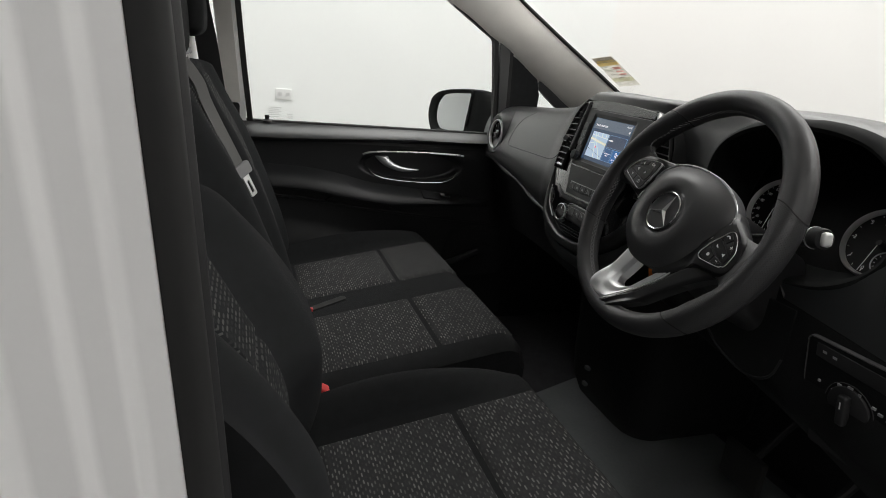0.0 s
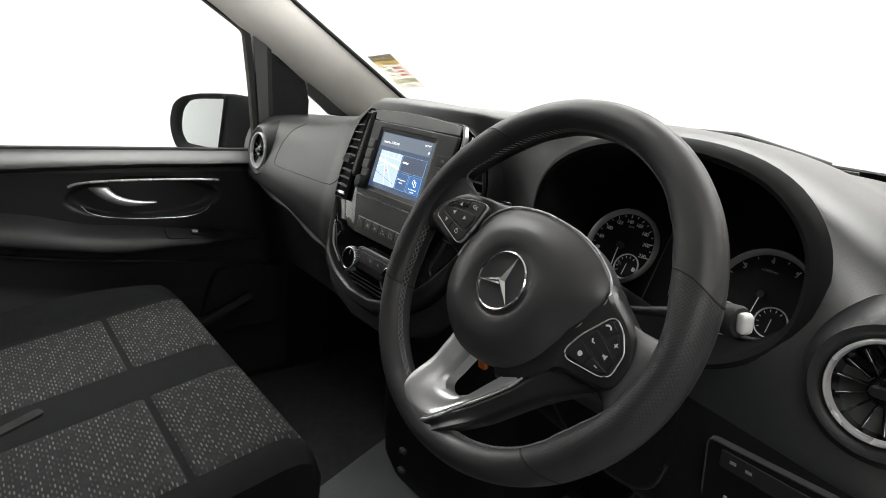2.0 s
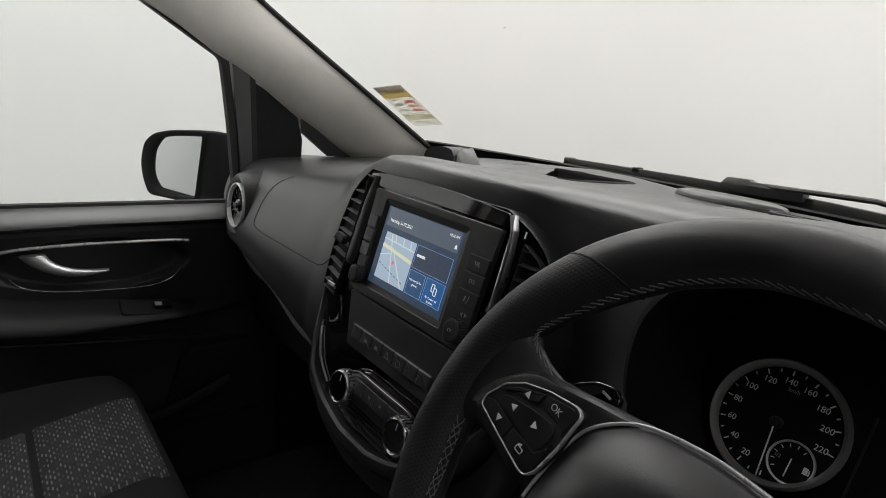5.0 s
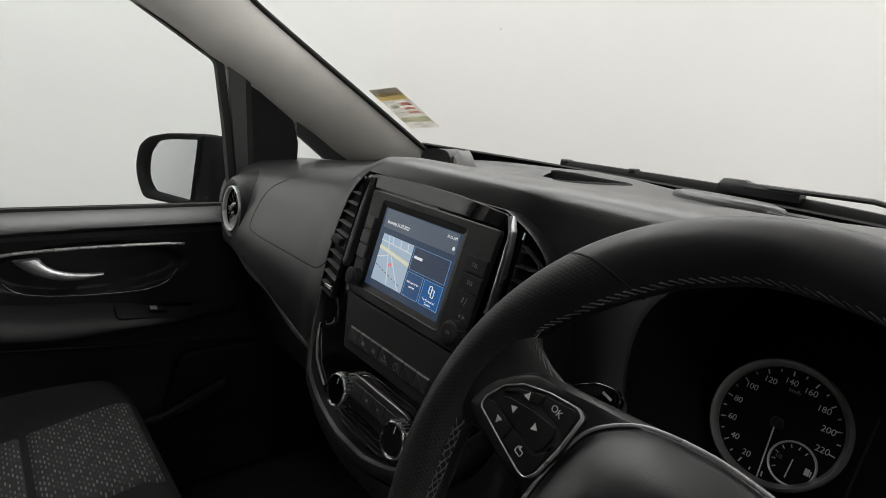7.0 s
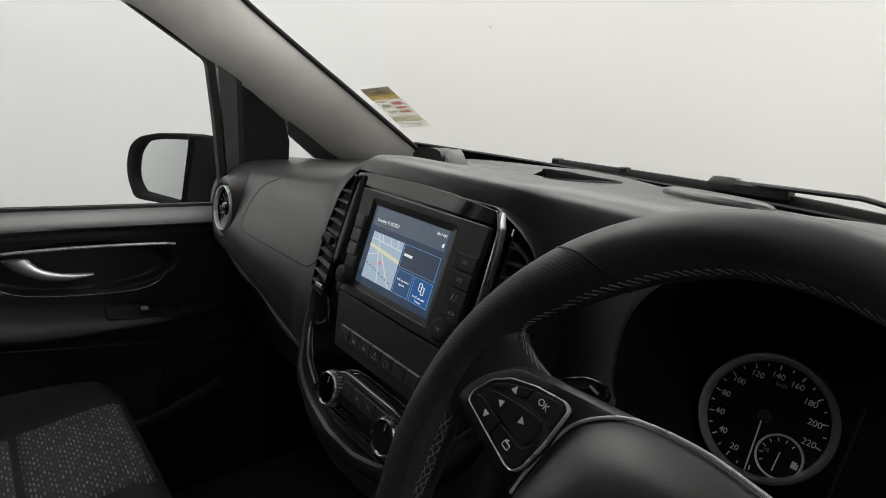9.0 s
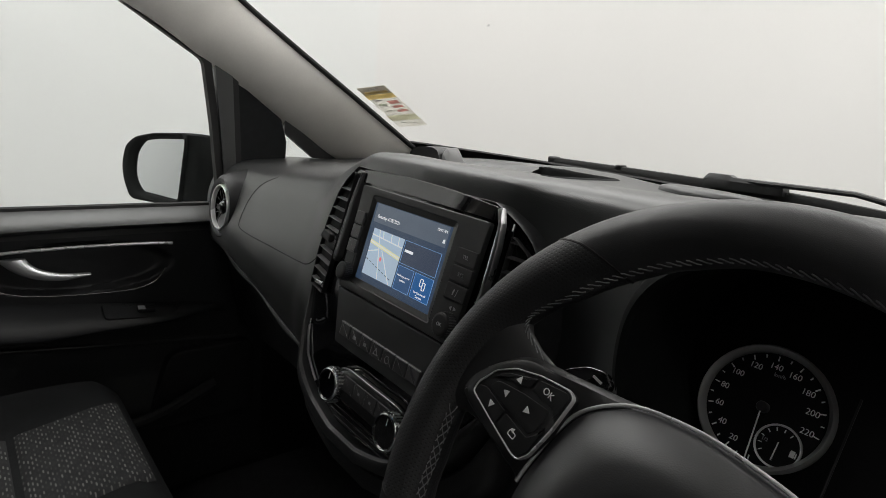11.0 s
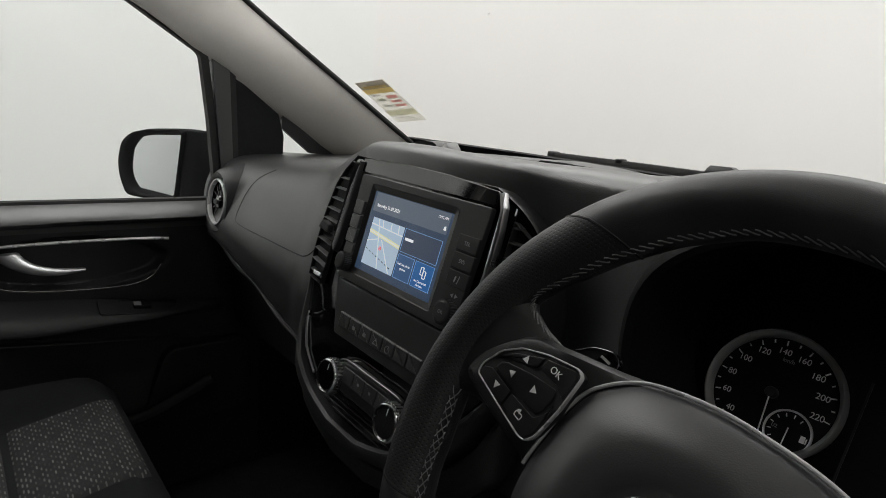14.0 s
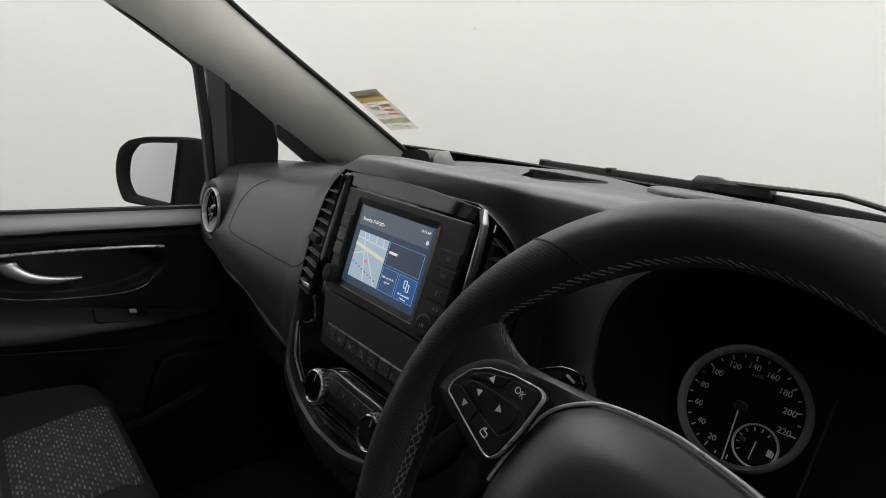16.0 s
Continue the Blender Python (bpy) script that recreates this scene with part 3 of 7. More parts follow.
# handle lever
hu = smooth_path([(0.594, 0.8725, 0), (0.600, 0.8630, 0), (0.615, 0.8510, 0), (0.640, 0.8415, 0), (0.668, 0.8365, 0), (0.699, 0.8335, 0)], 5)
hd = smooth_path([(0.551, 0.8710, 0), (0.566, 0.8550, 0), (0.588, 0.8400, 0), (0.618, 0.8285, 0), (0.655, 0.8240, 0), (0.699, 0.8290, 0)], 5)
rings = []
for i, (a, b) in enumerate(zip(hu, hd)):
    f = i / (len(hu) - 1)
    x0, h = -0.766 + 0.004 * math.sin(math.pi * f), 0.010 * (1 - 0.6 * f)
    ring = [Vector((x0 + h * math.sin(math.pi * k / 8) ** 0.6, a.x + (b.x - a.x) * k / 8, a.y + (b.y - a.y) * k / 8)) for k in range(9)]
    ring += [Vector((x0 - 0.008, a.x + (b.x - a.x) * k, a.y + (b.y - a.y) * k)) for k in (0.9, 0.5, 0.1)]
    rings.append(ring)
part("handle", loft(bmesh.new(), rings), M_SILVER, door, "curved satin silver door handle", sharp=60)
# window switch on the arm rest
Msw = Matrix(((0, -0.931, 0.365, -0.747), (0.992, 0.045, 0.117, 0.785), (-0.125, 0.365, 0.925, arm_top(0.785) - 0.0060), (0, 0, 0, 1)))
part("switch_plate", slab(bmesh.new(), rounded([(-0.072, -0.024), (0.050, -0.022), (0.078, 0.010), (0.078, 0.024), (-0.072, 0.024)], 0.010), -0.01, 0.0022, Msw, 0.0012), M_DOOR, door)
Msw = Msw @ Matrix.Translation((0.002, -0.008, 0))
sw = part("window_switch", slab(bmesh.new(), rrect(0.006, 0.008, 0.034, 0.016, 0.003), 0, 0.0095, Msw, 0.002, 0.001), M_DARK, door)
part("switch_mark", slab(bmesh.new(), rrect(-0.004, 0.008, 0.014, 0.012, 0.001), 0.008, 0.0100, Msw, 0.0004), M_BRIGHT, sw)
# locking pin
part("lock_pin", lathe(bmesh.new(), [(0.016, 0), (0.015, 0.005), (0.008, 0.008), (0.0060, 0.010), (0.0060, 0.014), (0.0075, 0.017), (0.0065, 0.021), (0.0005, 0.022)], Matrix.Translation((-0.793, 0.218, 0.956)), 16), M_DARK, door)
# speaker pod and lower pocket lip
bm = bmesh.new()
tube(bm, smooth_path([(-0.74, 0.42, 0.52), (-0.735, 0.6, 0.50), (-0.735, 0.78, 0.50), (-0.73, 0.93, 0.56)], 8), 0.014, 10)
part("pocket_lip", bm, M_DARK, door)
part("speaker_pod", slab(bmesh.new(), rounded([(0.78, 0.46), (1.03, 0.46), (1.03, 0.64), (0.84, 0.64)], 0.03), -0.02, 0.015, Matrix(((0, 0, 1, -0.765), (1, 0, 0, 0), (0, 1, 0, 0), (0, 0, 0, 1))), 0.006), M_DARK, door)
# glass and its frame
WIN = [(0.178, 0.955), (0.160, 1.12), (0.143, 1.30), (0.125, 1.50), (0.45, 1.52), (0.60, 1.46), (0.80, 1.338), (0.925, 1.262), (0.942, 1.13), (0.958, 0.955)]
Mside = Matrix(((0, 0, -1, -0.80), (1, 0, 0, 0), (0, 1, 0, 0), (0, 0, 0, 1)))
gp = part("window_pane", slab(bmesh.new(), inset(WIN, -0.012), 0, 0.004, Mside, 0.0005), M_GLASS, door, "clear side window glass")
gp.visible_shadow = False
WR = rounded(WIN, 0.012)
part("window_seal", band(bmesh.new(), inset(WR, -0.016), WR, -0.012, 0.012, Mside, 0.003), M_RUBBER, door, "black rubber window seal")
# painted frame and trims either side of the glass
part("rear_frame", slab(bmesh.new(), [(0.100, 0.93), (0.160, 0.93), (0.126, 1.53), (0.07, 1.53)], -0.010, 0.04, Mside, 0.004), M_WHITE, door, "white painted window frame upright")
part("front_frame", slab(bmesh.new(), [(0.974, 0.95), (0.998, 0.95), (0.985, 1.235), (0.948, 1.255)], -0.016, 0.03, Mside, 0.004), M_DASH, door, "grey window frame upright")
part("front_frame_seal", slab(bmesh.new(), [(0.998, 0.95), (1.012, 0.95), (0.999, 1.225), (0.985, 1.235)], -0.012, 0.03, Mside, 0.003), M_RUBBER, door)
part("corner_panel", slab(bmesh.new(), [(1.012, 0.95), (1.112, 0.95), (1.116, 1.100), (1.102, 1.150), (0.999, 1.225)], -0.004, 0.03, Mside, 0.004), M_CLOTH, door, "black triangular corner panel")
q = [(1.110, 1.05), (1.25, 1.05), (1.120, 1.125)]
qp = solid("quarter_window", slab(bmesh.new(), q, 0.02, 0.024, Mside, 0.0004), M_GLASS, "small clear triangular quarter window", "window", "structure")
qp.visible_shadow = False
solid("quarter_panel", slab(bmesh.new(), [(1.116, 1.118), (1.116, 1.170), (1.31, 1.055), (1.190, 1.062)], 0.006, 0.02, Mside, 0.002), M_DOOR, "dark grey trim panel above the quarter window", "trim", "structure")

# rear pillar by the passenger seat, with its belt
solid("rear_pillar_trim", slab(bmesh.new(), rounded([(0.100, 1.012), (0.143, 1.012), (0.119, 1.27), (0.085, 1.60), (0.02, 1.60), (0.072, 1.27)], 0.008), -0.04, 0.02, Mside, 0.012), M_PILLAR,
      "pale grey rear door pillar trim", "pillar trim", "structure")
solid("rear_pillar_lower", slab(bmesh.new(), rounded([(-0.05, 0.3), (0.125, 0.3), (0.140, 1.009), (-0.05, 1.009)], 0.01), -0.03, 0.02, Mside, 0.008), M_DARK,
      "black lower rear door pillar trim", "pillar trim", "structure")
solid("cab_side_lining", box(bmesh.new(), -0.90, -0.84, -0.20, -0.02, 0.2, 1.7, 0.01), M_PILLAR, "grey side lining behind the passenger seat", "lining", "structure")

# ---------- wing mirror ----------
wm = thing("wing_mirror", (-0.95, 1.0, 0.95), "black passenger wing mirror with a pale reflection", "wing mirror")
MC = Vector((-1.098, 0.915, 1.006))
mz = Vector((0.42, -0.89, 0.13)).normalized()   # faces the driver and the rear
mx = Vector((0, 0, 1)).cross(mz).normalized()
my = mz.cross(mx)
Mm = Matrix(((mx.x, my.x, mz.x, MC.x), (mx.y, my.y, mz.y, MC.y), (mx.z, my.z, mz.z, MC.z), (0, 0, 0, 1)))
GLS = rounded([(-0.103, -0.030), (-0.094, -0.054), (-0.066, -0.079), (0.070, -0.084), (0.076, 0.072), (-0.030, 0.062), (-0.078, 0.052), (-0.102, 0.018)], 0.012)
SHELL = rounded([(-0.140, -0.018), (-0.128, -0.058), (-0.098, -0.103), (0.040, -0.101), (0.085, -0.096), (0.090, 0.088), (-0.030, 0.076), (-0.098, 0.060), (-0.133, 0.034)], 0.016)
part("mirror_glass", slab(bmesh.new(), GLS, -0.016, -0.012, Mm, 0.0008), M_MIRROR, wm, "silvered mirror glass")
bm = bmesh.new()
n_ = 64
def even(o):
    """The outline as n_ points at even angles round its middle."""
    cx, cy, out = -0.02, -0.012, []
    for k in range(n_):
        a = 2 * math.pi * k / n_
        d = Vector((math.cos(a), math.sin(a)))
        best = 0.0
        for p, q in zip(o, o[1:] + o[:1]):
            px, py, ex, ey = p[0] - cx, p[1] - cy, q[0] - p[0], q[1] - p[1]
            den = d.x * ey - d.y * ex
            if abs(den) < 1e-12:
                continue
            t, u = (px * ey - py * ex) / den, (px * d.y - py * d.x) / den
            if t > 0 and -1e-6 <= u <= 1 + 1e-6:
                best = max(best, t)
        out.append((cx + d.x * best, cy + d.y * best))
    return out
ge, se_ = even(GLS), even(SHELL)
rings = [[Mm @ Vector((x, y, -0.013)) for x, y in ge]]
for f, z in ((0.12, -0.004), (0.35, 0.002), (0.70, 0.005), (0.93, 0.002), (1.0, -0.006)):
    rings.append([Mm @ Vector((x + (u - x) * f, y + (v - y) * f, z)) for (x, y), (u, v) in zip(ge, se_)])
for z, k in ((-0.04, 1.02), (-0.08, 0.98), (-0.11, 0.86), (-0.125, 0.6)):
    rings.append([Mm @ Vector((0.02 + (u - 0.02) * k + (0.05 if u > 0 else 0.012) * (z / -0.12) , -0.01 + (v + 0.01) * k, z)) for u, v in se_])
loft(bm, rings)
part("housing", bm, M_MATT, wm, sharp=50)
# neck of the housing, from the glass side back to the door corner
bm = bmesh.new()
loft(bm, [[Mm @ Vector((x, y, z)) for z, y in ((z0, -0.088), (z0 - 0.008, -0.094), (-0.10, -0.086), (-0.11, 0.0), (-0.10, 0.070), (z0 - 0.008, yt), (z0, yt - 0.006))] for x, z0, yt in ((0.080, -0.002, 0.087), (0.11, -0.010, 0.089), (0.14, -0.022, 0.088), (0.165, -0.036, 0.078), (0.20, -0.060, 0.062), (0.255, -0.09, 0.05))])
part("arm", bm, M_MATT, wm, sharp=50)

# ---------- dashboard ----------
dash = thing("dashboard", (0, 1.2, 0.9), "black grained moulded dashboard with rounded cowl", "dashboard")
# sections from the windscreen over the top, down the face and under: (y, z) at each x
SECT = [
    (-0.86, [(1.30, 1.052), (1.20, 1.056), (1.10, 1.058), (1.03, 1.052), (0.985, 1.030), (0.960, 0.985), (0.955, 0.930), (0.960, 0.885), (1.03, 0.86)]),
    (-0.73, [(1.34, 1.075), (1.22, 1.066), (1.10, 1.064), (1.00, 1.056), (0.962, 1.030), (0.938, 0.980), (0.924, 0.924), (0.932, 0.894), (1.01, 0.866)]),
    (-0.48, [(1.42, 1.106), (1.28, 1.092), (1.12, 1.088), (0.99, 1.080), (0.945, 1.050), (0.916, 0.992), (0.897, 0.926), (0.908, 0.879), (1.00, 0.842)]),
    (-0.27, [(1.45, 1.118), (1.28, 1.112), (1.12, 1.113), (0.98, 1.108), (0.934, 1.068), (0.906, 0.992), (0.888, 0.910), (0.902, 0.842), (1.00, 0.80)]),
    (-0.205, [(1.46, 1.122), (1.30, 1.119), (1.12, 1.129), (0.985, 1.138), (0.928, 1.098), (0.899, 0.985), (0.882, 0.902), (0.893, 0.835), (1.00, 0.76)]),
    (-0.165, [(1.46, 1.122), (1.30, 1.119), (1.12, 1.134), (0.985, 1.147), (0.929, 1.120), (0.924, 0.985), (0.915, 0.900), (0.905, 0.800), (1.00, 0.76)]),
    (-0.12, [(1.46, 1.122), (1.30, 1.119), (1.12, 1.131), (0.985, 1.149), (0.921, 1.136), (0.930, 0.985), (0.915, 0.900), (0.905, 0.800), (1.00, 0.76)]),
    (-0.0, [(1.46, 1.116), (1.30, 1.117), (1.12, 1.136), (0.980, 1.154), (0.921, 1.141), (0.930, 0.985), (0.915, 0.900), (0.905, 0.800), (1.00, 0.76)]),
    (0.12, [(1.46, 1.116), (1.30, 1.117), (1.12, 1.140), (0.966, 1.157), (0.934, 1.129), (0.946, 0.985), (0.915, 0.900), (0.905, 0.800), (1.00, 0.76)]),
    (0.165, [(1.46, 1.116), (1.30, 1.117), (1.12, 1.142), (0.966, 1.158), (0.943, 1.114), (0.948, 0.985), (0.915, 0.900), (0.905, 0.800), (1.00, 0.76)]),
    (0.205, [(1.46, 1.116), (1.30, 1.117), (1.12, 1.143), (0.967, 1.159), (0.944, 1.111), (0.942, 0.985), (0.912, 0.900), (0.905, 0.800), (1.00, 0.76)]),
    (0.30, [(1.455, 1.114), (1.30, 1.120), (1.14, 1.150), (0.970, 1.162), (0.938, 1.118), (0.922, 1.020), (0.902, 0.920), (0.895, 0.800), (0.98, 0.74)]),
    (0.42, [(1.45, 1.112), (1.30, 1.124), (1.14, 1.158), (0.99, 1.166), (0.932, 1.140), (0.920, 1.020), (0.900, 0.920), (0.890, 0.790), (0.98, 0.72)]),
    (0.52, [(1.43, 1.110), (1.28, 1.124), (1.14, 1.146), (0.99, 1.152), (0.935, 1.115), (0.920, 1.010), (0.900, 0.910), (0.885, 0.780), (0.98, 0.70)]),
    (0.62, [(1.40, 1.100), (1.26, 1.098), (1.14, 1.108), (1.01, 1.110), (0.955, 1.080), (0.922, 0.990), (0.898, 0.900), (0.882, 0.770), (0.97, 0.68)]),
    (0.72, [(1.34, 1.085), (1.22, 1.068), (1.12, 1.066), (1.02, 1.055), (0.965, 1.025), (0.925, 0.970), (0.898, 0.890), (0.880, 0.760), (0.97, 0.66)]),
    (0.86, [(1.30, 1.060), (1.20, 1.050), (1.12, 1.040), (1.04, 1.030), (0.985, 1.000), (0.945, 0.950), (0.915, 0.880), (0.900, 0.760), (0.98, 0.66)]),
]
HC, HA, HB = (0.454, 1.036), 0.172, 0.111   # cowl opening: centre, half width, half height


def section(x):
    pts = [(curve([(s, p[k][0]) for s, p in SECT], x), curve([(s, p[k][1]) for s, p in SECT], x)) for k in range(9)]
    return smooth_path([(x, y, z) for y, z in pts], 20)


def in_cowl(x, z, grow=0.0):
    dx, dz = abs(x - HC[0]) / (HA + grow), abs(z - HC[1]) / (HB + grow)
    return dx**2.4 + dz**2.4 < 1


def trim_hole(bm):
    """Draws the ragged rim of the cut-out onto the smooth outline of the cowl."""
    for v in bm.verts:
        dx, dz = (v.co.x - HC[0]) / HA, (v.co.z - HC[1]) / HB
        r = (abs(dx) ** 2.4 + abs(dz) ** 2.4) ** (1 / 2.4)
        if v.co.y < 0.99 and 0.85 < r < 1.2 and any(e.is_boundary for e in v.link_edges):
            v.co.x, v.co.z = HC[0] + dx / r * HA, HC[1] + dz / r * HB


bm = bmesh.new()
NX = 230
xs = [-0.86 + 1.72 * k / NX for k in range(NX + 1)]


TRAY = rounded([(-0.262, 1.262), (-0.112, 1.262), (-0.080, 1.400), (-0.250, 1.392)], 0.010, 6)


def inside(o, x, y):
    hit = False
    for (x0, y0), (x1, y1) in zip(o, o[1:] + o[:1]):
        if (y0 > y) != (y1 > y) and x < x0 + (x1 - x0) * (y - y0) / (y1 - y0):
            hit = not hit
    return hit


def dip(x, y):
    """How far the hollow beside the tray sinks below the deck."""
    return 0.045 * ease(-0.53, -0.36, x) * ease(-0.085, -0.11, x) * ease(1.232, 1.256, y) * ease(1.405, 1.365, y)


def deck_z(x, y):
    """The height of the deck at a place."""
    for a, b in zip(section(x), section(x)[1:]):
        if b.y <= y <= a.y:
            return a.z + (b.z - a.z) * (a.y - y) / max(1e-6, a.y - b.y) - (dip(x, y) if x < -0.25 else 0)
    return 1.12


K = 122   # the lower face, darkened in colour for shade, begins at this point of the driver side's sections
left = [x for x in xs if x <= 0.21]
right = left[-1:] + [x for x in xs if x > 0.21]
loft(bm, [section(x) for x in left], ring_closed=False, caps=False)
loft(bm, [section(x)[:K] for x in right], ring_closed=False, caps=False)
cut = inset(TRAY, -0.002)
kill = [f for f in bm.faces if (c := f.calc_center_median()) and (c.y < 0.99 and in_cowl(c.x, c.z) or c.y > 1.1 and inside(cut, c.x, c.y))]
bmesh.ops.delete(bm, geom=kill, context="FACES")
bmesh.ops.remove_doubles(bm, verts=bm.verts, dist=1e-5)
trim_hole(bm)
for v in bm.verts:
    if v.co.y > 1.2 and v.co.x < -0.25:
        v.co.z -= dip(v.co.x, v.co.y)
part("body", bm, M_DASH, dash, "black grained dash moulding")
rings = []
for d, up, dn in ((-0.012, -0.0004, 0), (-0.008, 0.0010, 0), (-0.002, 0.0014, 0), (0.0, 0.0004, 0), (0.002, -0.004, 0), (0.005, 0, 0.040), (0.008, 0, 0.064), (0.013, 0, 0.068)):
    rings.append([(x, y, deck_z(x, y) + up - dn) for x, y in inset(TRAY, d)])
mid = [(sum(p[0] for p in TRAY) / len(TRAY), sum(p[1] for p in TRAY) / len(TRAY))][0]
rings.append([(mid[0] + (x - mid[0]) * 0.002, mid[1] + (y - mid[1]) * 0.002, deck_z(*mid) - 0.068) for x, y in TRAY])
# tray lined in black, the shade of its depth put into the colour
part("deck_tray", loft(bmesh.new(), rings, caps=False), M_MATT, dash, "sunken tray in the dash top", sharp=50)
low_bm = bmesh.new()
loft(low_bm, [section(x)[K - 1:] for x in right], ring_closed=False, caps=False)
kill = [f for f in low_bm.faces if (c := f.calc_center_median()) and c.y < 0.99 and in_cowl(c.x, c.z)]
bmesh.ops.delete(low_bm, geom=kill, context="FACES")
trim_hole(low_bm)
part("shaded_lower_face", low_bm, M_LOWSHADE, dash, "lower dash face under the column, shade in its colour")
knee = smooth_path([(0.395, 0.884, 0.815), (0.420, 0.882, 0.797), (0.446, 0.880, 0.786), (0.475, 0.879, 0.778), (0.505, 0.879, 0.775), (0.530, 0.879, 0.781), (0.548, 0.879, 0.797), (0.556, 0.880, 0.825)], 6)
# dark sheet stands in for the shade inside the column opening
part("cutout_shade", loft(bmesh.new(), [[p, p + Vector((0, 0.004, 0))] + [Vector((0.40 + 0.152 * (p.x - 0.395) / 0.161, y, 0.90)) for y in (0.890, 0.886)] for p in knee]), M_MATT, dash, "black sheet for the shaded opening round the steering column")
part("cutout_edge", tube(bmesh.new(), knee, 0.0022, 8), M_SATIN, dash, "satin edge of the column opening")


def face_y(x, z):
    """The y of the dash face at a height."""
    s = section(x)
    best = None
    for a, b in zip(s, s[1:]):
        if (a.z - z) * (b.z - z) <= 0 and abs(a.z - b.z) > 1e-6:
            t = (z - a.z) / (b.z - a.z)
            y = a.y + (b.y - a.y) * t
            best = y if best is None else min(best, y)
    return best if best is not None else 0.95


def cowl_ring(grow, dy, n=72, follow=True, ycon=None):
    out = []
    for k in range(n):
        a = 2 * math.pi * k / n
        c, s = math.cos(a), math.sin(a)
        r = (abs(c) ** 2.4 + abs(s) ** 2.4) ** (-1 / 2.4)
        x, z = HC[0] + (HA + grow) * c * r, HC[1] + (HB + grow) * s * r
        y = 0.925 - 0.02 * ease(1.0, 0.93, z) + (0.012 * ease(1.10, 1.16, z)) if ycon is None else ycon + 0.45 * (z - 1.0)
        out.append(Vector((x, y + dy, z)))
    return out


bm = bmesh.new()
loft(bm, [cowl_ring(0.012, 0.020), cowl_ring(0.010, 0.006), cowl_ring(0.006, -0.001), cowl_ring(0.001, -0.004), cowl_ring(-0.004, 0.0), cowl_ring(-0.007, 0.012), cowl_ring(-0.010, 0, ycon=0.990), cowl_ring(-0.016, 0, ycon=1.005)], caps=False)
part("cowl_lip", bm, M_MATT, dash, "smooth black inner cowl of the instruments")

# instrument cluster
CL = plane_frame((0.0, 0.999, 1.0), 26.6)
cluster = part("cluster_face", loft(bmesh.new(), [cowl_ring(-0.012, 0.010, ycon=1.003), [Vector((HC[0], 1.012, 1.03))] * 72], caps=False), M_DIAL, dash, "black face of the gauges")


def dial(cx, cy, R, numbers, a0, a1, needle, small, ring=0.68, size=0.135):
    Md = CL @ Matrix.Translation((cx, cy, 0.0))
    part("dial_ring", lathe(bmesh.new(), [(R - 0.0056, 0.001), (R - 0.0046, 0.006), (R - 0.0012, 0.0105), (R + 0.0004, 0.008), (R + 0.0004, 0.0)], Md, 72, caps=False), M_RING, cluster, "silver dial rim")
    part("dial_face", lathe(bmesh.new(), [(0.0005, 0.002), (R - 0.004, 0.002)], Md, 64, caps=False), M_DIAL, cluster)
    n = len(numbers)
    for k, s in enumerate(numbers):
        a = radians(a0 + (a1 - a0) * k / (n - 1))
        p = (math.cos(a) * R * ring, math.sin(a) * R * ring)
        if s:
            words("dial_number", s, R * size, Md @ Matrix.Translation((p[0], p[1], 0.0028)), M_PAINTMARK, cluster)
        for half in (0, 0.5):
            if k + half > n - 1:
                continue
            b = radians(a0 + (a1 - a0) * (k + half) / (n - 1))
            ln = 0.08 if half == 0 else 0.05
            bm = bmesh.new()
            box(bm, R * (0.86 - ln), R * 0.86, -R * 0.010, R * 0.010, 0.0024, 0.003, 0, Md @ Matrix.Rotation(b, 4, "Z"))
            part("tick", bm, M_PAINTMARK, cluster)
    bm = bmesh.new()
    an = radians(needle)
    box(bm, -0.002, R * 0.90, -0.0005, 0.0005, 0.0085, 0.0092, 0, Md @ Matrix.Rotation(an, 4, "Z"))
    part("needle", bm, M_PAINTMARK, cluster, "thin white needle")
    part("needle_hub", lathe(bmesh.new(), [(0.0045, 0.002), (0.0045, 0.0085), (0.0038, 0.0096), (0.0003, 0.0096)], Md, 24), M_DARK, cluster)
    # small inner gauge
    sx, sy, sr = small
    Ms = Md @ Matrix.Translation((sx, sy, 0.003))
    part("small_gauge_ring", lathe(bmesh.new(), [(sr - 0.0014, 0), (sr - 0.0012, 0.002), (sr, 0.0024), (sr + 0.0004, 0)], Ms, 48, caps=False), M_SILVER, cluster)
    part("small_gauge_face", lathe(bmesh.new(), [(0.0003, 0.0006), (sr - 0.001, 0.0006)], Ms, 40, caps=False), M_DIAL, cluster)
    for k in range(7):
        b = radians(215 - k * 26)
        part("tick", box(bmesh.new(), sr * 0.68, sr * 0.84, -0.0004, 0.0004, 0.0008, 0.0012, 0, Ms @ Matrix.Rotation(b, 4, "Z")), M_PAINTMARK, cluster)
    part("needle", box(bmesh.new(), 0, sr * 0.7, -0.0004, 0.0004, 0.0022, 0.003, 0, Ms @ Matrix.Rotation(radians(268), 4, "Z")), M_PAINTMARK, cluster)
    part("needle", box(bmesh.new(), 0, sr * 0.2, -0.0004, 0.0004, 0.0022, 0.003, 0, Ms @ Matrix.Rotation(radians(88), 4, "Z")), M_PAINTMARK, cluster)
    return Md


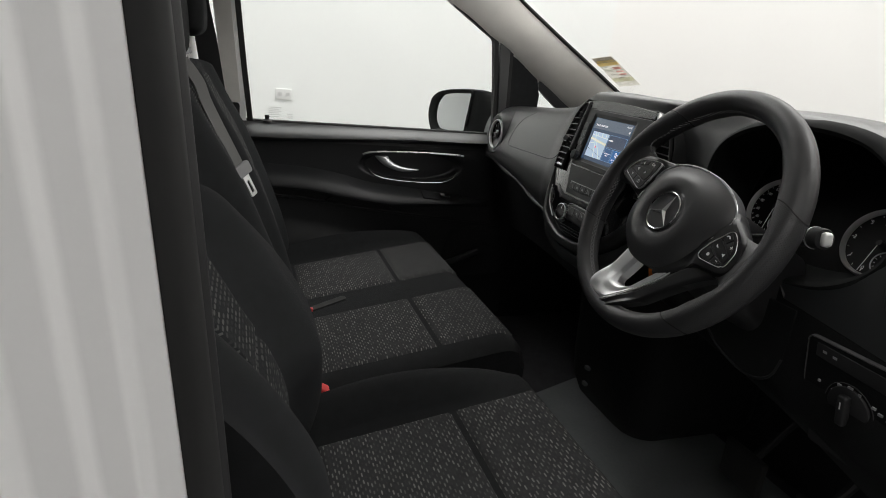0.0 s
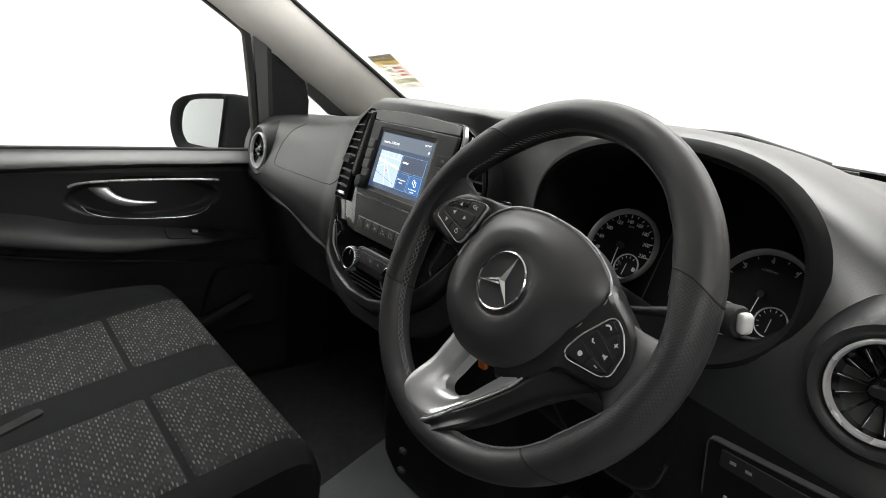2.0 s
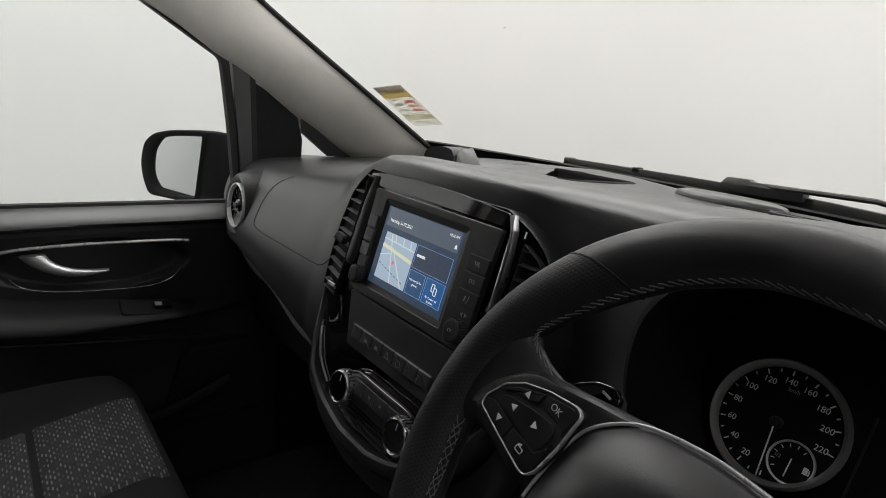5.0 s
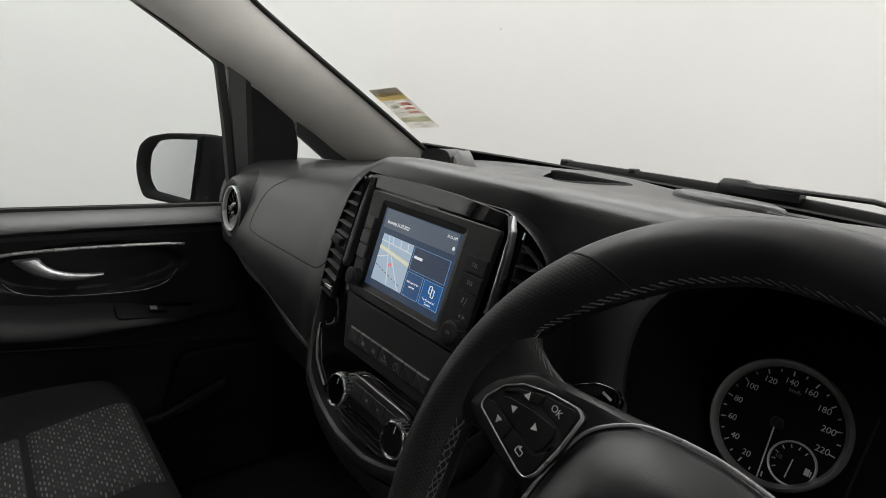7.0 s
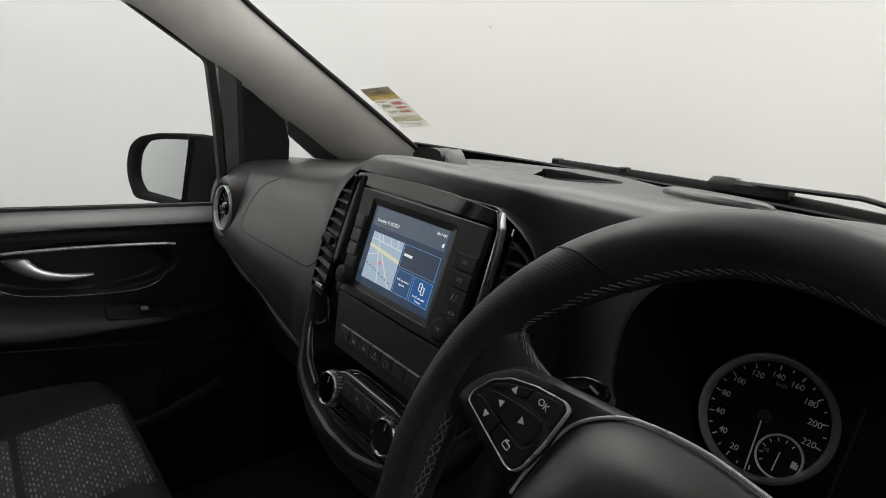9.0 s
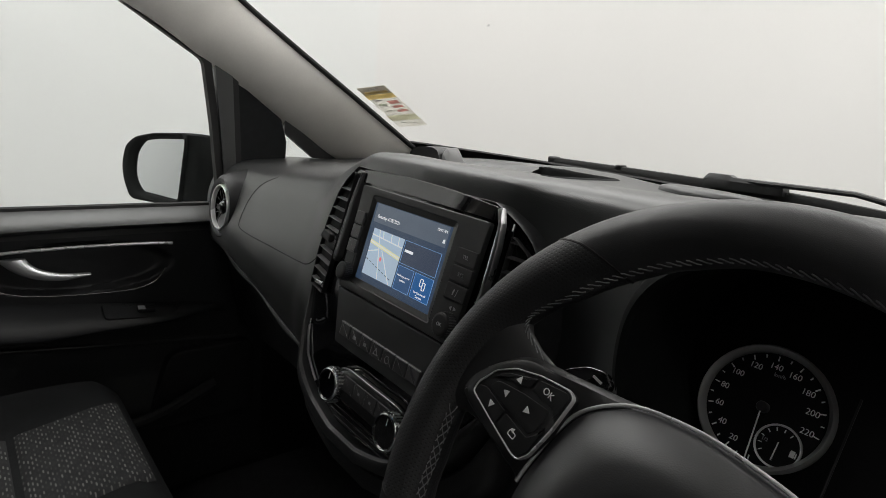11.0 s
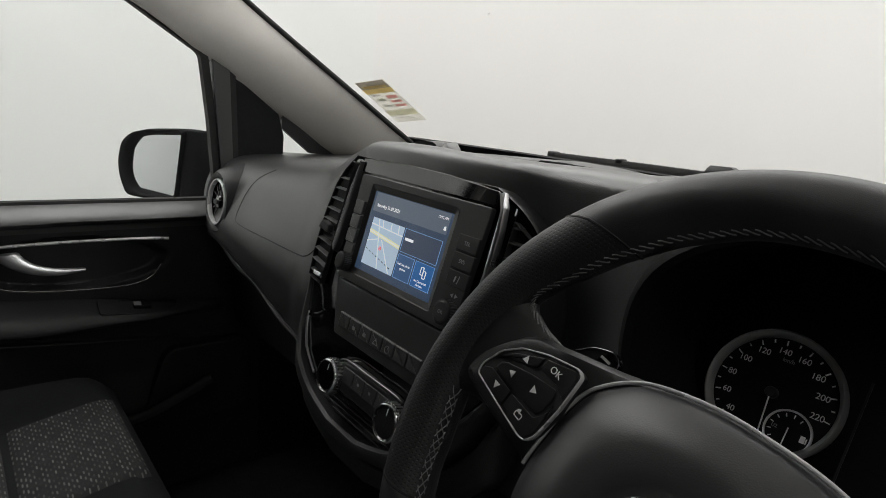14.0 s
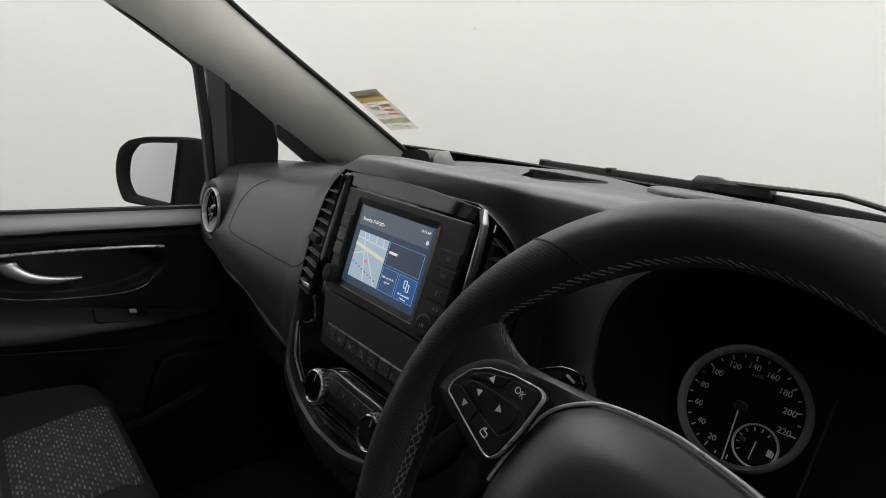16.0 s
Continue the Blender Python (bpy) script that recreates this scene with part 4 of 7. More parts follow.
NUM = ["", "20", "40", "60", "80", "100", "120", "140", "160", "180", "200", "220"]
Md = dial(0.3735, 0.0055, 0.0512, NUM, 275, -8, 274, (0.0200, -0.0240, 0.0172))
words("unit_text", "km/h", 0.0045, Md @ Matrix.Translation((0.002, 0.0285, 0.003)), M_GREYMARK, cluster)
words("unit_text", "1/2", 0.004, Md @ Matrix.Translation((0.0098, -0.0230, 0.004)), M_GREYMARK, cluster)
bm = bmesh.new()
box(bm, 0.0296, 0.0331, -0.0277, -0.0223, 0.0038, 0.0042, 0, Md)
box(bm, 0.0335, 0.0344, -0.0277, -0.0233, 0.0038, 0.0042, 0, Md)
part("fuel_symbol", bm, M_PAINTMARK, cluster)
Md = dial(0.5615, 0.0008, 0.0528, ["0", "1", "2", "3", "4", "5", "6"], 265, 12, 265, (0.0195, -0.0255, 0.0172), 0.76, 0.16)
words("unit_text", "x1000/min", 0.0042, Md @ Matrix.Translation((-0.003, 0.0285, 0.003)), M_GREYMARK, cluster)
part("display_edge", box(bmesh.new(), 0.4312, 0.4328, -0.05, 0.040, 0.001, 0.002, 0, CL), M_SATIN, cluster)


# round air vents at both ends
def round_vent(sx):
    cx = 0.710 if sx > 0 else -0.668
    Mv = plane_frame((cx, 0.900 if sx > 0 else 0.918, 0.982 if sx > 0 else 0.976), 5)
    Mv = Mv @ Matrix.Scale(0.84 if sx > 0 else 0.87, 4)
    pod = part("vent_pod", lathe(bmesh.new(), [(0.095, -0.060), (0.084, -0.026), (0.076, -0.006), (0.068, 0.002), (0.062, 0.001), (0.056, -0.004), (0.053, -0.010)], Mv, 64, caps=False), M_DOOR, dash)
    part("vent_ring", lathe(bmesh.new(), [(0.0535, -0.01), (0.0535, 0.001), (0.052, 0.0035), (0.0495, 0.003), (0.0480, -0.003), (0.0475, -0.012)], Mv, 64, caps=False), M_TRIM, pod, "chrome vent ring")
    part("vent_throat", lathe(bmesh.new(), [(0.0478, -0.006), (0.045, -0.03), (0.0004, -0.034)], Mv, 48, caps=False), M_GLOSS, pod)
    part("vent_hub", lathe(bmesh.new(), [(0.016, -0.03), (0.016, -0.006), (0.013, -0.002), (0.0004, -0.001)], Mv, 32), M_GLOSS, pod)
    part("vent_tab", slab(bmesh.new(), rrect(0, 0, 0.024, 0.011, 0.005), -0.002, 0.004, Mv, 0.0015), M_SATIN, pod)
    for k in range(14):
        a = 2 * math.pi * k / 14
        bm = bmesh.new()
        box(bm, 0.017, 0.044, -0.0011, 0.0011, -0.018, -0.008, 0.0005, Mv @ Matrix.Rotation(a, 4, "Z"), 1)
        part("vane", bm, M_GLOSS, pod)
        bm = bmesh.new()
        box(bm, 0.030, 0.0445, -0.0013, 0.0013, -0.008, -0.0065, 0.0005, Mv @ Matrix.Rotation(a, 4, "Z"), 1)
        part("vane_tip", bm, M_DARKCHROME, pod)


round_vent(-1)
round_vent(1)
# line of the upper glove compartment lid on the passenger face
ln = [(-0.480, 1.066), (-0.525, 1.045), (-0.547, 1.012), (-0.553, 0.978), (-0.544, 0.963), (-0.50, 0.9615), (-0.40, 0.965), (-0.275, 0.969), (-0.235, 0.975), (-0.213, 0.990), (-0.195, 1.018), (-0.180, 1.060), (-0.166, 1.088)]
pth = [Vector((x, face_y(x, z) + 0.0002, z)) for x, z in [(p.x, p.z) for p in smooth_path([(x, 0, z) for x, z in ln], 8)]]
part("lid_gap", tube(bmesh.new(), pth, 0.0010, 6), M_RUBBER, dash, "dark gap round the compartment lid")
# lower glove compartment and its catch
bm = bmesh.new()
surf(bm, lambda u, v: (-0.80 + 0.64 * u, 0.965 + 0.035 * v + 0.02 * math.sin(3.1 * u), 0.875 - 0.02 * u - 0.20 * v), 16, 10, (0, 0.05, 0))
part("glove_box", bm, M_DARK, dash)
part("glove_catch", box(bmesh.new(), -0.285, -0.245, 0.965, 0.985, 0.775, 0.80, 0.006), M_SATIN, dash)
# padded edge under the passenger face
pe = [Vector((x, lerp_table(SECT, x)[7][0], lerp_table(SECT, x)[7][1])) for x in [-0.78 + 0.58 * k / 30 for k in range(31)]]
part("lower_edge", tube(bmesh.new(), pe, 0.006, 8), M_DASH, dash)
# defroster slot, grille and sensor on the deck
def oval_bump(name, cx, cy, a, b, z0, h, m):
    rings = []
    for f, k in ((1.0, 0.0), (0.985, 0.45), (0.93, 0.75), (0.80, 0.93), (0.5, 1.0), (0.04, 1.02)):
        rings.append([(cx + a * f * math.cos(2 * math.pi * j / 40), cy + b * f * math.sin(2 * math.pi * j / 40), z0 + h * k) for j in range(40)])
    return part(name, loft(bmesh.new(), rings), m, dash, sharp=60)


oval_bump("speaker_grille", 0.085, 1.418, 0.092, 0.030, 1.112, 0.016, M_DASH)
oval_bump("sensor_cover", 0.155, 1.345, 0.045, 0.020, 1.114, 0.006, M_DASH)
part("defroster_slot", slab(bmesh.new(), rrect(0.33, 1.390, 0.34, 0.016, 0.007), 1.10, 1.1205, Matrix.Identity(4), 0.002, 0.002), M_SATIN, dash)
# small black sensor on the deck in the pillar's corner: a rounded hood with a pale grey side bracket
bm = bmesh.new()
loft(bm, [[(x, y, z) for x, z in ((-0.540, 1.085), (-0.539, 1.100), (-0.534, 1.112), (-0.524, 1.120), (-0.507, 1.126), (-0.48, 1.129), (-0.455, 1.129), (-0.442, 1.125), (-0.434, 1.114), (-0.432, 1.085))] for y in (1.285, 1.290, 1.325, 1.335)])
vb = part("sensor_block", bm, M_SATIN, dash, "small black sensor hood on the dash top", sharp=50)
bm = bmesh.new()
loft(bm, [[(x, y, z - dz) for y, z in ((1.290, 1.085), (1.292, 1.118), (1.302, 1.130), (1.330, 1.132), (1.362, 1.085))] for x, dz in ((-0.4315, 0.0), (-0.4285, 0.0), (-0.418, 0.010), (-0.412, 0.024))])
part("sensor_bracket", bm, M_BRACKET, vb, "pale grey plastic bracket")
# light switch panel and knee panel below the driver's vent
ML = plane_frame((0.665, 0.880, 0.835), -12)
LPO = rounded([(-0.068, 0.054), (0.062, 0.057), (0.070, -0.030), (0.060, -0.050), (-0.002, -0.056), (-0.030, -0.030), (-0.055, -0.026), (-0.068, -0.018)], 0.008)
lp = part("light_panel", slab(bmesh.new(), LPO, -0.006, 0.003, ML, 0.002), M_LOWSHADE, dash, "black light switch panel")
part("panel_edge", band(bmesh.new(), inset(LPO, -0.0014), LPO, -0.004, 0.0032, ML, 0.0006), M_SWITCH, lp)
Mkn = ML @ Matrix.Translation((0.001, -0.020, 0.002))
part("knob_ring", lathe(bmesh.new(), [(0.0345, 0), (0.0345, 0.0022), (0.0335, 0.0022), (0.0335, 0)], Mkn, 40, caps=False), M_SWITCH, lp)
part("knob_base", lathe(bmesh.new(), [(0.030, 0), (0.029, 0.004), (0.026, 0.0055), (0.0003, 0.0055)], Mkn, 40), M_DARK, lp)
part("rotary_knob", box(bmesh.new(), -0.007, 0.007, -0.022, 0.022, 0.005, 0.017, 0.004, Mkn), M_DARK, lp)
part("switch_cap", slab(bmesh.new(), rounded([(-0.054, 0.030), (0.052, 0.026), (0.052, 0.048), (-0.054, 0.050)], 0.003), 0.002, 0.0045, ML, 0.001), M_DARK, lp)
for ux, uy, w in ((-0.041, 0.041, 0.006), (-0.026, 0.040, 0.006), (-0.044, -0.004, 0.003), (-0.023, -0.007, 0.005), (-0.015, 0.006, 0.005), (0.0, 0.010, 0.007), (0.013, 0.007, 0.004), (0.033, 0.001, 0.005), (0.042, -0.003, 0.006), (0.051, -0.006, 0.002)):
    part("symbol_bar", box(bmesh.new(), ux - w / 2, ux + w / 2, uy - 0.0017, uy + 0.0017, 0.0028, 0.0050, 0, ML), M_GREYMARK, lp)
part("symbol_bar", box(bmesh.new(), -0.0008, 0.0008, 0.004, 0.014, 0.016, 0.0176, 0, Mkn), M_PAINTMARK, lp)
part("lower_switch", slab(bmesh.new(), rrect(0.0, -0.085, 0.10, 0.034, 0.006), -0.004, 0.006, ML, 0.002), M_DARK, lp)
part("symbol_bar", box(bmesh.new(), 0.009, 0.019, -0.085, -0.077, 0.006, 0.0066, 0, ML), M_PAINTMARK, lp)

# ---------- centre stack (part of the dashboard) ----------
SM = plane_frame((0, 0.876, 1.0), 15.1)
LEFT = [(-0.128, 0.137), (-0.160, 0.121), (-0.184, 0.098), (-0.199, 0.055), (-0.200, 0.010), (-0.188, -0.036), (-0.162, -0.083), (-0.130, -0.124), (-0.085, -0.154), (-0.03, -0.170)]
OUT = [tuple(p)[:2] for p in smooth_path([(x, y, 0) for x, y in LEFT], 14)]
OUT = OUT + [(-x, y) for x, y in reversed(OUT)]


def stack_pt(x, y, z):
    """Wraps the flat stack face: sides turn away, the foot turns down."""
    z2 = z - 0.30 * max(0.0, abs(x) - 0.125) ** 1.0 - 0.10 * max(0.0, -0.09 - y)
    return SM @ Vector((x, y, z2))


bm = bmesh.new()
rings = [[stack_pt(x, y, -0.05) for x, y in OUT], [stack_pt(x, y, -0.004) for x, y in OUT], [stack_pt(x, y, 0.0) for x, y in inset(OUT, 0.003)]]
for f in (0.8, 0.55, 0.3, 0.05):
    rings.append([stack_pt(x * f, -0.015 + (y + 0.015) * f, 0.0) for x, y in inset(OUT, 0.003)])
loft(bm, rings, caps=False)
stack = part("stack_panel", bm, M_GLOSS, dash, "piano-black centre stack with screen and controls")
# padded rim round the stack
bm = bmesh.new()
prof = [(0.0, -0.03), (-0.0005, 0.003), (-0.0025, 0.007), (-0.0065, 0.008), (-0.0115, 0.005), (-0.0145, -0.006), (-0.0155, -0.05)]
rings = []
for d, h in prof:
    ring = []
    o = inset(OUT, d)
    for (x, y), (x0, y0) in zip(o, OUT):
        low = ease(-0.07, -0.15, y0)
        top = ease(0.06, 0.13, y0)
        k = 0.10 + 0.9 * ease(-0.02, -0.11, y0) + 0.5 * low
        px, py = x0 + (x - x0) * k, y0 + (y - y0) * k
        ring.append(stack_pt(px, py, (h if h < 0 else h * (0.35 + 0.65 * ease(-0.02, -0.11, y0))) + 0.006 * low * (d < 0)))
    rings.append(ring)
loft(bm, rings, caps=False)
part("padded_rim", bm, M_DOOR, stack, "padded grained rim round the stack")
# a second, lower band follows it outside, parted by a dark gap
bm = bmesh.new()
rings = []
for d, h in ((0.023, -0.060), (0.024, -0.012), (0.028, -0.006), (0.038, -0.004), (0.048, -0.008), (0.054, -0.022), (0.056, -0.070)):
    ring = []
    for (x, y), (x0, y0) in zip(inset(OUT, -d), OUT):
        k = ease(-0.035, -0.110, y0)
        ring.append(stack_pt(x0 + (x - x0) * k, y0 + (y - y0) * k, h * (0.4 + 0.6 * k) - 0.03 * (1 - k)))
    rings.append(ring)
loft(bm, rings, caps=False)
part("lower_rim", bm, M_DOOR, stack, "lower padded band under the stack")


def on_stack(name, pts, z0, z1, m, bev=0.001, dish=0.0, parent=None, label=""):
    return part(name, slab(bmesh.new(), pts, z0, z1, SM, bev, dish), m, parent or stack, label)


on_stack("top_strip", rounded([(-0.109, 0.1195), (0.135, 0.1195), (0.134, 0.1345), (0.06, 0.1395), (-0.02, 0.1405), (-0.110, 0.136)], 0.002), 0, 0.004, M_GLOSS, 0.001)
PANEL = rounded([(-0.0915, -0.012), (0.1295, -0.012), (0.1345, 0.1175), (-0.0995, 0.1175)], 0.004)
HOLE = rounded([(-0.0700, -0.0005), (0.0890, -0.0005), (0.0900, 0.1080), (-0.0705, 0.1080)], 0.004)
LIT = rounded([(-0.0640, 0.0060), (0.0825, 0.0060), (0.0825, 0.1015), (-0.0640, 0.1015)], 0.001)
part("audio_panel", band(bmesh.new(), PANEL, HOLE, 0, 0.006, SM, 0.0010), M_PANEL, stack, "satin black audio panel")
bm = bmesh.new()
loft(bm, [[SM @ Vector((x, y, z)) for x, y in o] for o, z in ((HOLE, 0.0055), (inset(HOLE, 0.0012), 0.0052), (inset(LIT, -0.0012), 0.0040), (LIT, 0.0036), (LIT, 0.0020))], caps=False)
part("screen_frame", bm, M_SATIN, stack, "sloping black bezel")
M_SCR = glow("screen_background", (0.05, 0.085, 0.15), 1.0)
scr = on_stack("screen", inset(LIT, -0.0004), 0.0010, 0.0034, M_SCR, 0.0002, label="lit navigation screen with a map and tiles")
SCM = SM @ Matrix.Translation((0.00925, 0.05375, -0.0021)) @ Matrix.Diagonal((0.915, 0.918, 1, 1)) @ Matrix.Translation((-0.0025, -0.0525, 0))


def lit(name, x0, x1, y0, y1, col, e, z=0.0058):
    return part(name, slab(bmesh.new(), [(x0, y0), (x1, y0), (x1, y1), (x0, y1)], 0.0054, z, SCM, 0.00005), glow(name, col, e), scr)


lit("title_bar", -0.073, 0.078, 0.079, 0.1035, (0.14, 0.18, 0.24), 1.0)
lit("map", -0.066, 0.003, 0.010, 0.0715, (0.62, 0.78, 0.95), 1.0)
for a, b, c, d, w in ((-0.066, 0.054, 0.003, 0.046, 0.0032),):
    for nm, col, wd, zz in (("road_edge", (1.05, 1.05, 0.62), 0.0024, 0.0060), ("road", (1.2, 1.25, 1.1), 0.0009, 0.0062)):
        part(nm, slab(bmesh.new(), [(a, b - wd), (c, d - wd), (c, d + wd), (a, b + wd)], 0.0056, zz, SCM, 0.00005), glow(nm, col, 1.0), scr)
M_RD = glow("street", (1.1, 1.25, 1.4), 1.0)
for p, q in (((-0.052, 0.071), (-0.030, 0.0105)), ((-0.066, 0.063), (0.003, 0.060)), ((-0.043, 0.071), (-0.040, 0.062)), ((-0.024, 0.071), (-0.022, 0.061)), ((-0.008, 0.071), (-0.006, 0.061)), ((-0.036, 0.047), (-0.004, 0.0105)), ((-0.066, 0.040), (-0.045, 0.046))):
    d = (Vector(q) - Vector(p)).normalized()
    n = Vector((-d.y, d.x)) * 0.0006
    p, q = Vector(p), Vector(q)
    part("street", slab(bmesh.new(), [tuple(p - n), tuple(q - n), tuple(q + n), tuple(p + n)], 0.0056, 0.0061, SCM, 0.00005), M_RD, scr)
M_DS = glow("dashed_line", (0.10, 0.14, 0.2), 1.0)
for k in range(8):
    x = -0.064 + k * 0.008
    y = 0.030 - k * 0.0018
    part("map_dash", slab(bmesh.new(), [(x, y), (x + 0.004, y - 0.001), (x + 0.004, y), (x, y + 0.001)], 0.0056, 0.0061, SCM, 0.00003), M_DS, scr)
M_MK = glow("map_marker", (1.3, 0.3, 0.3), 1.0)
part("marker", lathe(bmesh.new(), [(0.0026, 0.0060), (0.0026, 0.0064), (0.0018, 0.0064), (0.0018, 0.0060)], SCM @ Matrix.Translation((-0.034, 0.036, 0)), 20, caps=False), M_MK, scr)
part("marker_arrow", slab(bmesh.new(), [(-0.0352, 0.0350), (-0.0328, 0.0350), (-0.034, 0.0376)], 0.0058, 0.0064, SCM, 0.00003), M_MK, scr)
lit("tile", 0.006, 0.077, 0.0425, 0.0715, (0.06, 0.085, 0.14), 1.0)
lit("tile", 0.006, 0.0385, 0.010, 0.0400, (0.05, 0.13, 0.30), 1.0)
lit("tile", 0.0415, 0.077, 0.010, 0.0400, (0.03, 0.16, 0.46), 1.0)
M_TX = glow("screen_text", (1.5, 1.55, 1.6), 1.0)
M_TD = glow("screen_line", (0.25, 0.5, 0.9), 1.0)
for x0, x1, y0, y1 in ((0.006, 0.077, 0.0425, 0.0715), (0.006, 0.0385, 0.010, 0.0400), (0.0415, 0.077, 0.010, 0.0400)):
    o = [(x0, y0), (x1, y0), (x1, y1), (x0, y1)]
    part("tile_edge", band(bmesh.new(), o, inset(o, 0.0005), 0.0056, 0.0062, SCM, 0.00005), M_TD, scr)
TX = SCM @ Matrix.Translation((0, 0, 0.0066))
words("screen_text", "Saturday 31.07.2021", 0.0062, TX @ Matrix.Translation((-0.065, 0.0875, 0)), M_TX, scr, 0.00005, "LEFT")
words("screen_text", "10:12 AM", 0.0048, TX @ Matrix.Translation((0.0765, 0.0970, 0)), M_TX, scr, 0.00005, "RIGHT")
part("text_bar", slab(bmesh.new(), [(0.010, 0.0575), (0.026, 0.0575), (0.026, 0.0605), (0.010, 0.0605)], 0.0056, 0.0064, SCM, 0.00003), M_TX, scr)
words("screen_text", "Hold any tile for", 0.0038, TX @ Matrix.Translation((0.0222, 0.0285, 0)), M_TX, scr, 0.00005)
words("screen_text", "options.", 0.0038, TX @ Matrix.Translation((0.0222, 0.0232, 0)), M_TX, scr, 0.00005)
words("screen_text", "No Connected", 0.0038, TX @ Matrix.Translation((0.0592, 0.0180, 0)), M_TX, scr, 0.00005)
words("screen_text", "Devices", 0.0038, TX @ Matrix.Translation((0.0592, 0.0135, 0)), M_TX, scr, 0.00005)
for ox, oy in ((0.0570, 0.031), (0.0620, 0.0275)):
    part("phone_symbol", band(bmesh.new(), rrect(ox, oy, 0.0055, 0.0095, 0.0015), rrect(ox, oy, 0.0043, 0.0083, 0.001), 0.0056, 0.0064, SCM, 0.00003), M_TX, scr)
part("bell_symbol", slab(bmesh.new(), rounded([(0.0720, 0.0835), (0.0760, 0.0835), (0.0750, 0.0880), (0.0730, 0.0880)], 0.0008), 0.0056, 0.0064, SCM, 0.00003), M_TX, scr)

# buttons beside the screen
for k, t_ in enumerate(("TEL", "SYS", "")):
    cx, cy = 0.1180, 0.0770 - 0.0182 * k
    b = on_stack("button", rrect(cx, cy, 0.0305, 0.0162, 0.001), 0.005, 0.0088, M_DARK, 0.0008)
    if t_:
        words("button_text", t_, 0.0056, SM @ Matrix.Translation((cx, cy, 0.0090)), M_GREYMARK, b)
    else:
        part("voice_symbol", slab(bmesh.new(), rounded([(cx - 0.004, cy - 0.003), (cx - 0.0025, cy - 0.003), (cx - 0.001, cy + 0.003), (cx - 0.003, cy + 0.003)], 0.0006), 0.0086, 0.0091, SM, 0.0001), M_GREYMARK, b)
        part("voice_symbol", tube(bmesh.new(), [SM @ Vector((cx + x, cy + y, 0.0089)) for x, y in ((0.001, -0.004), (0.0022, -0.001), (0.0032, 0.004))], 0.0004, 6), M_GREYMARK, b)
for k in range(3):
    on_stack("button", rrect(-0.0835, 0.0768 - 0.0179 * k, 0.0190, 0.0160, 0.001), 0.005, 0.0088, M_SWITCH, 0.0010)
on_stack("button", rrect(-0.0835, 0.0245, 0.0190, 0.0120, 0.001), 0.005, 0.0066, M_PANEL, 0.0006)
for cx, cy, r in ((0.1180, 0.0070, 0.0125), (-0.0800, 0.0080, 0.0108)):
    Mk = SM @ Matrix.Translation((cx, cy, 0.005))
    kn = part("knob", lathe(bmesh.new(), [(r, 0), (r, 0.009), (r - 0.001, 0.0115), (r - 0.003, 0.0125), (r - 0.0036, 0.0125), (0.0004, 0.0125)], Mk, 40), M_DARK, stack, "ribbed black turning knob")
    for k in range(28):
        part("rib", box(bmesh.new(), r - 0.0004, r + 0.0008, -0.0006, 0.0006, 0.001, 0.0105, 0, Mk @ Matrix.Rotation(2 * math.pi * k / 28, 4, "Z")), M_SWITCH, kn)
    if cx > 0:
        words("button_text", "OK", 0.0050, Mk @ Matrix.Translation((0, 0, 0.0127)), M_GREYMARK, kn)
for k in (-1, 1):
    part("arrow_symbol", slab(bmesh.new(), [(0.1180 + k * 0.0015, 0.0222), (0.1180 + k * 0.0015, 0.0266), (0.1180 + k * 0.0053, 0.0244)], 0.0055, 0.0065, SM, 0.0001), M_GREYMARK, stack)
# lower panel with a row of seven switches
LOWP = rounded([(-0.0660, -0.0775), (0.1040, -0.0785), (0.1285, -0.0140), (-0.0910, -0.0140)], 0.004)
on_stack("switch_panel", LOWP, 0, 0.005, M_PANEL, 0.0012)
for k in range(7):
    cx = -0.0472 + 0.0231 * k
    b = on_stack("switch", rrect(cx, -0.0572, 0.0222, 0.0172, 0.0012), 0.004, 0.0078, M_SWITCH, 0.0016)
    # pale strip paints the highlight on the switch's top edge
    on_stack("switch_highlight", rrect(cx, -0.0496, 0.0212, 0.0016, 0.0005), 0.006, 0.0084, M_BRACKET, 0.0005, parent=b)
    if k == 3:
        tri = [(cx - 0.005, -0.062), (cx + 0.005, -0.062), (cx, -0.054)]
        part("warning_symbol", band(bmesh.new(), tri, inset(tri, 0.0009), 0.0076, 0.0081, SM, 0.0001), M_GREYMARK, b)
    elif k in (1, 2):
        part("symbol_bar", slab(bmesh.new(), rrect(cx, -0.059, 0.006, 0.004, 0.0005), 0.0076, 0.0080, SM, 0.0001), M_GREYMARK, b)
    elif k == 4:
        part("ring_symbol", lathe(bmesh.new(), [(0.0042, 0.0076), (0.0042, 0.0081), (0.0036, 0.0081), (0.0036, 0.0076)], SM @ Matrix.Translation((cx, -0.059, 0)), 20, caps=False), M_GREYMARK, b)
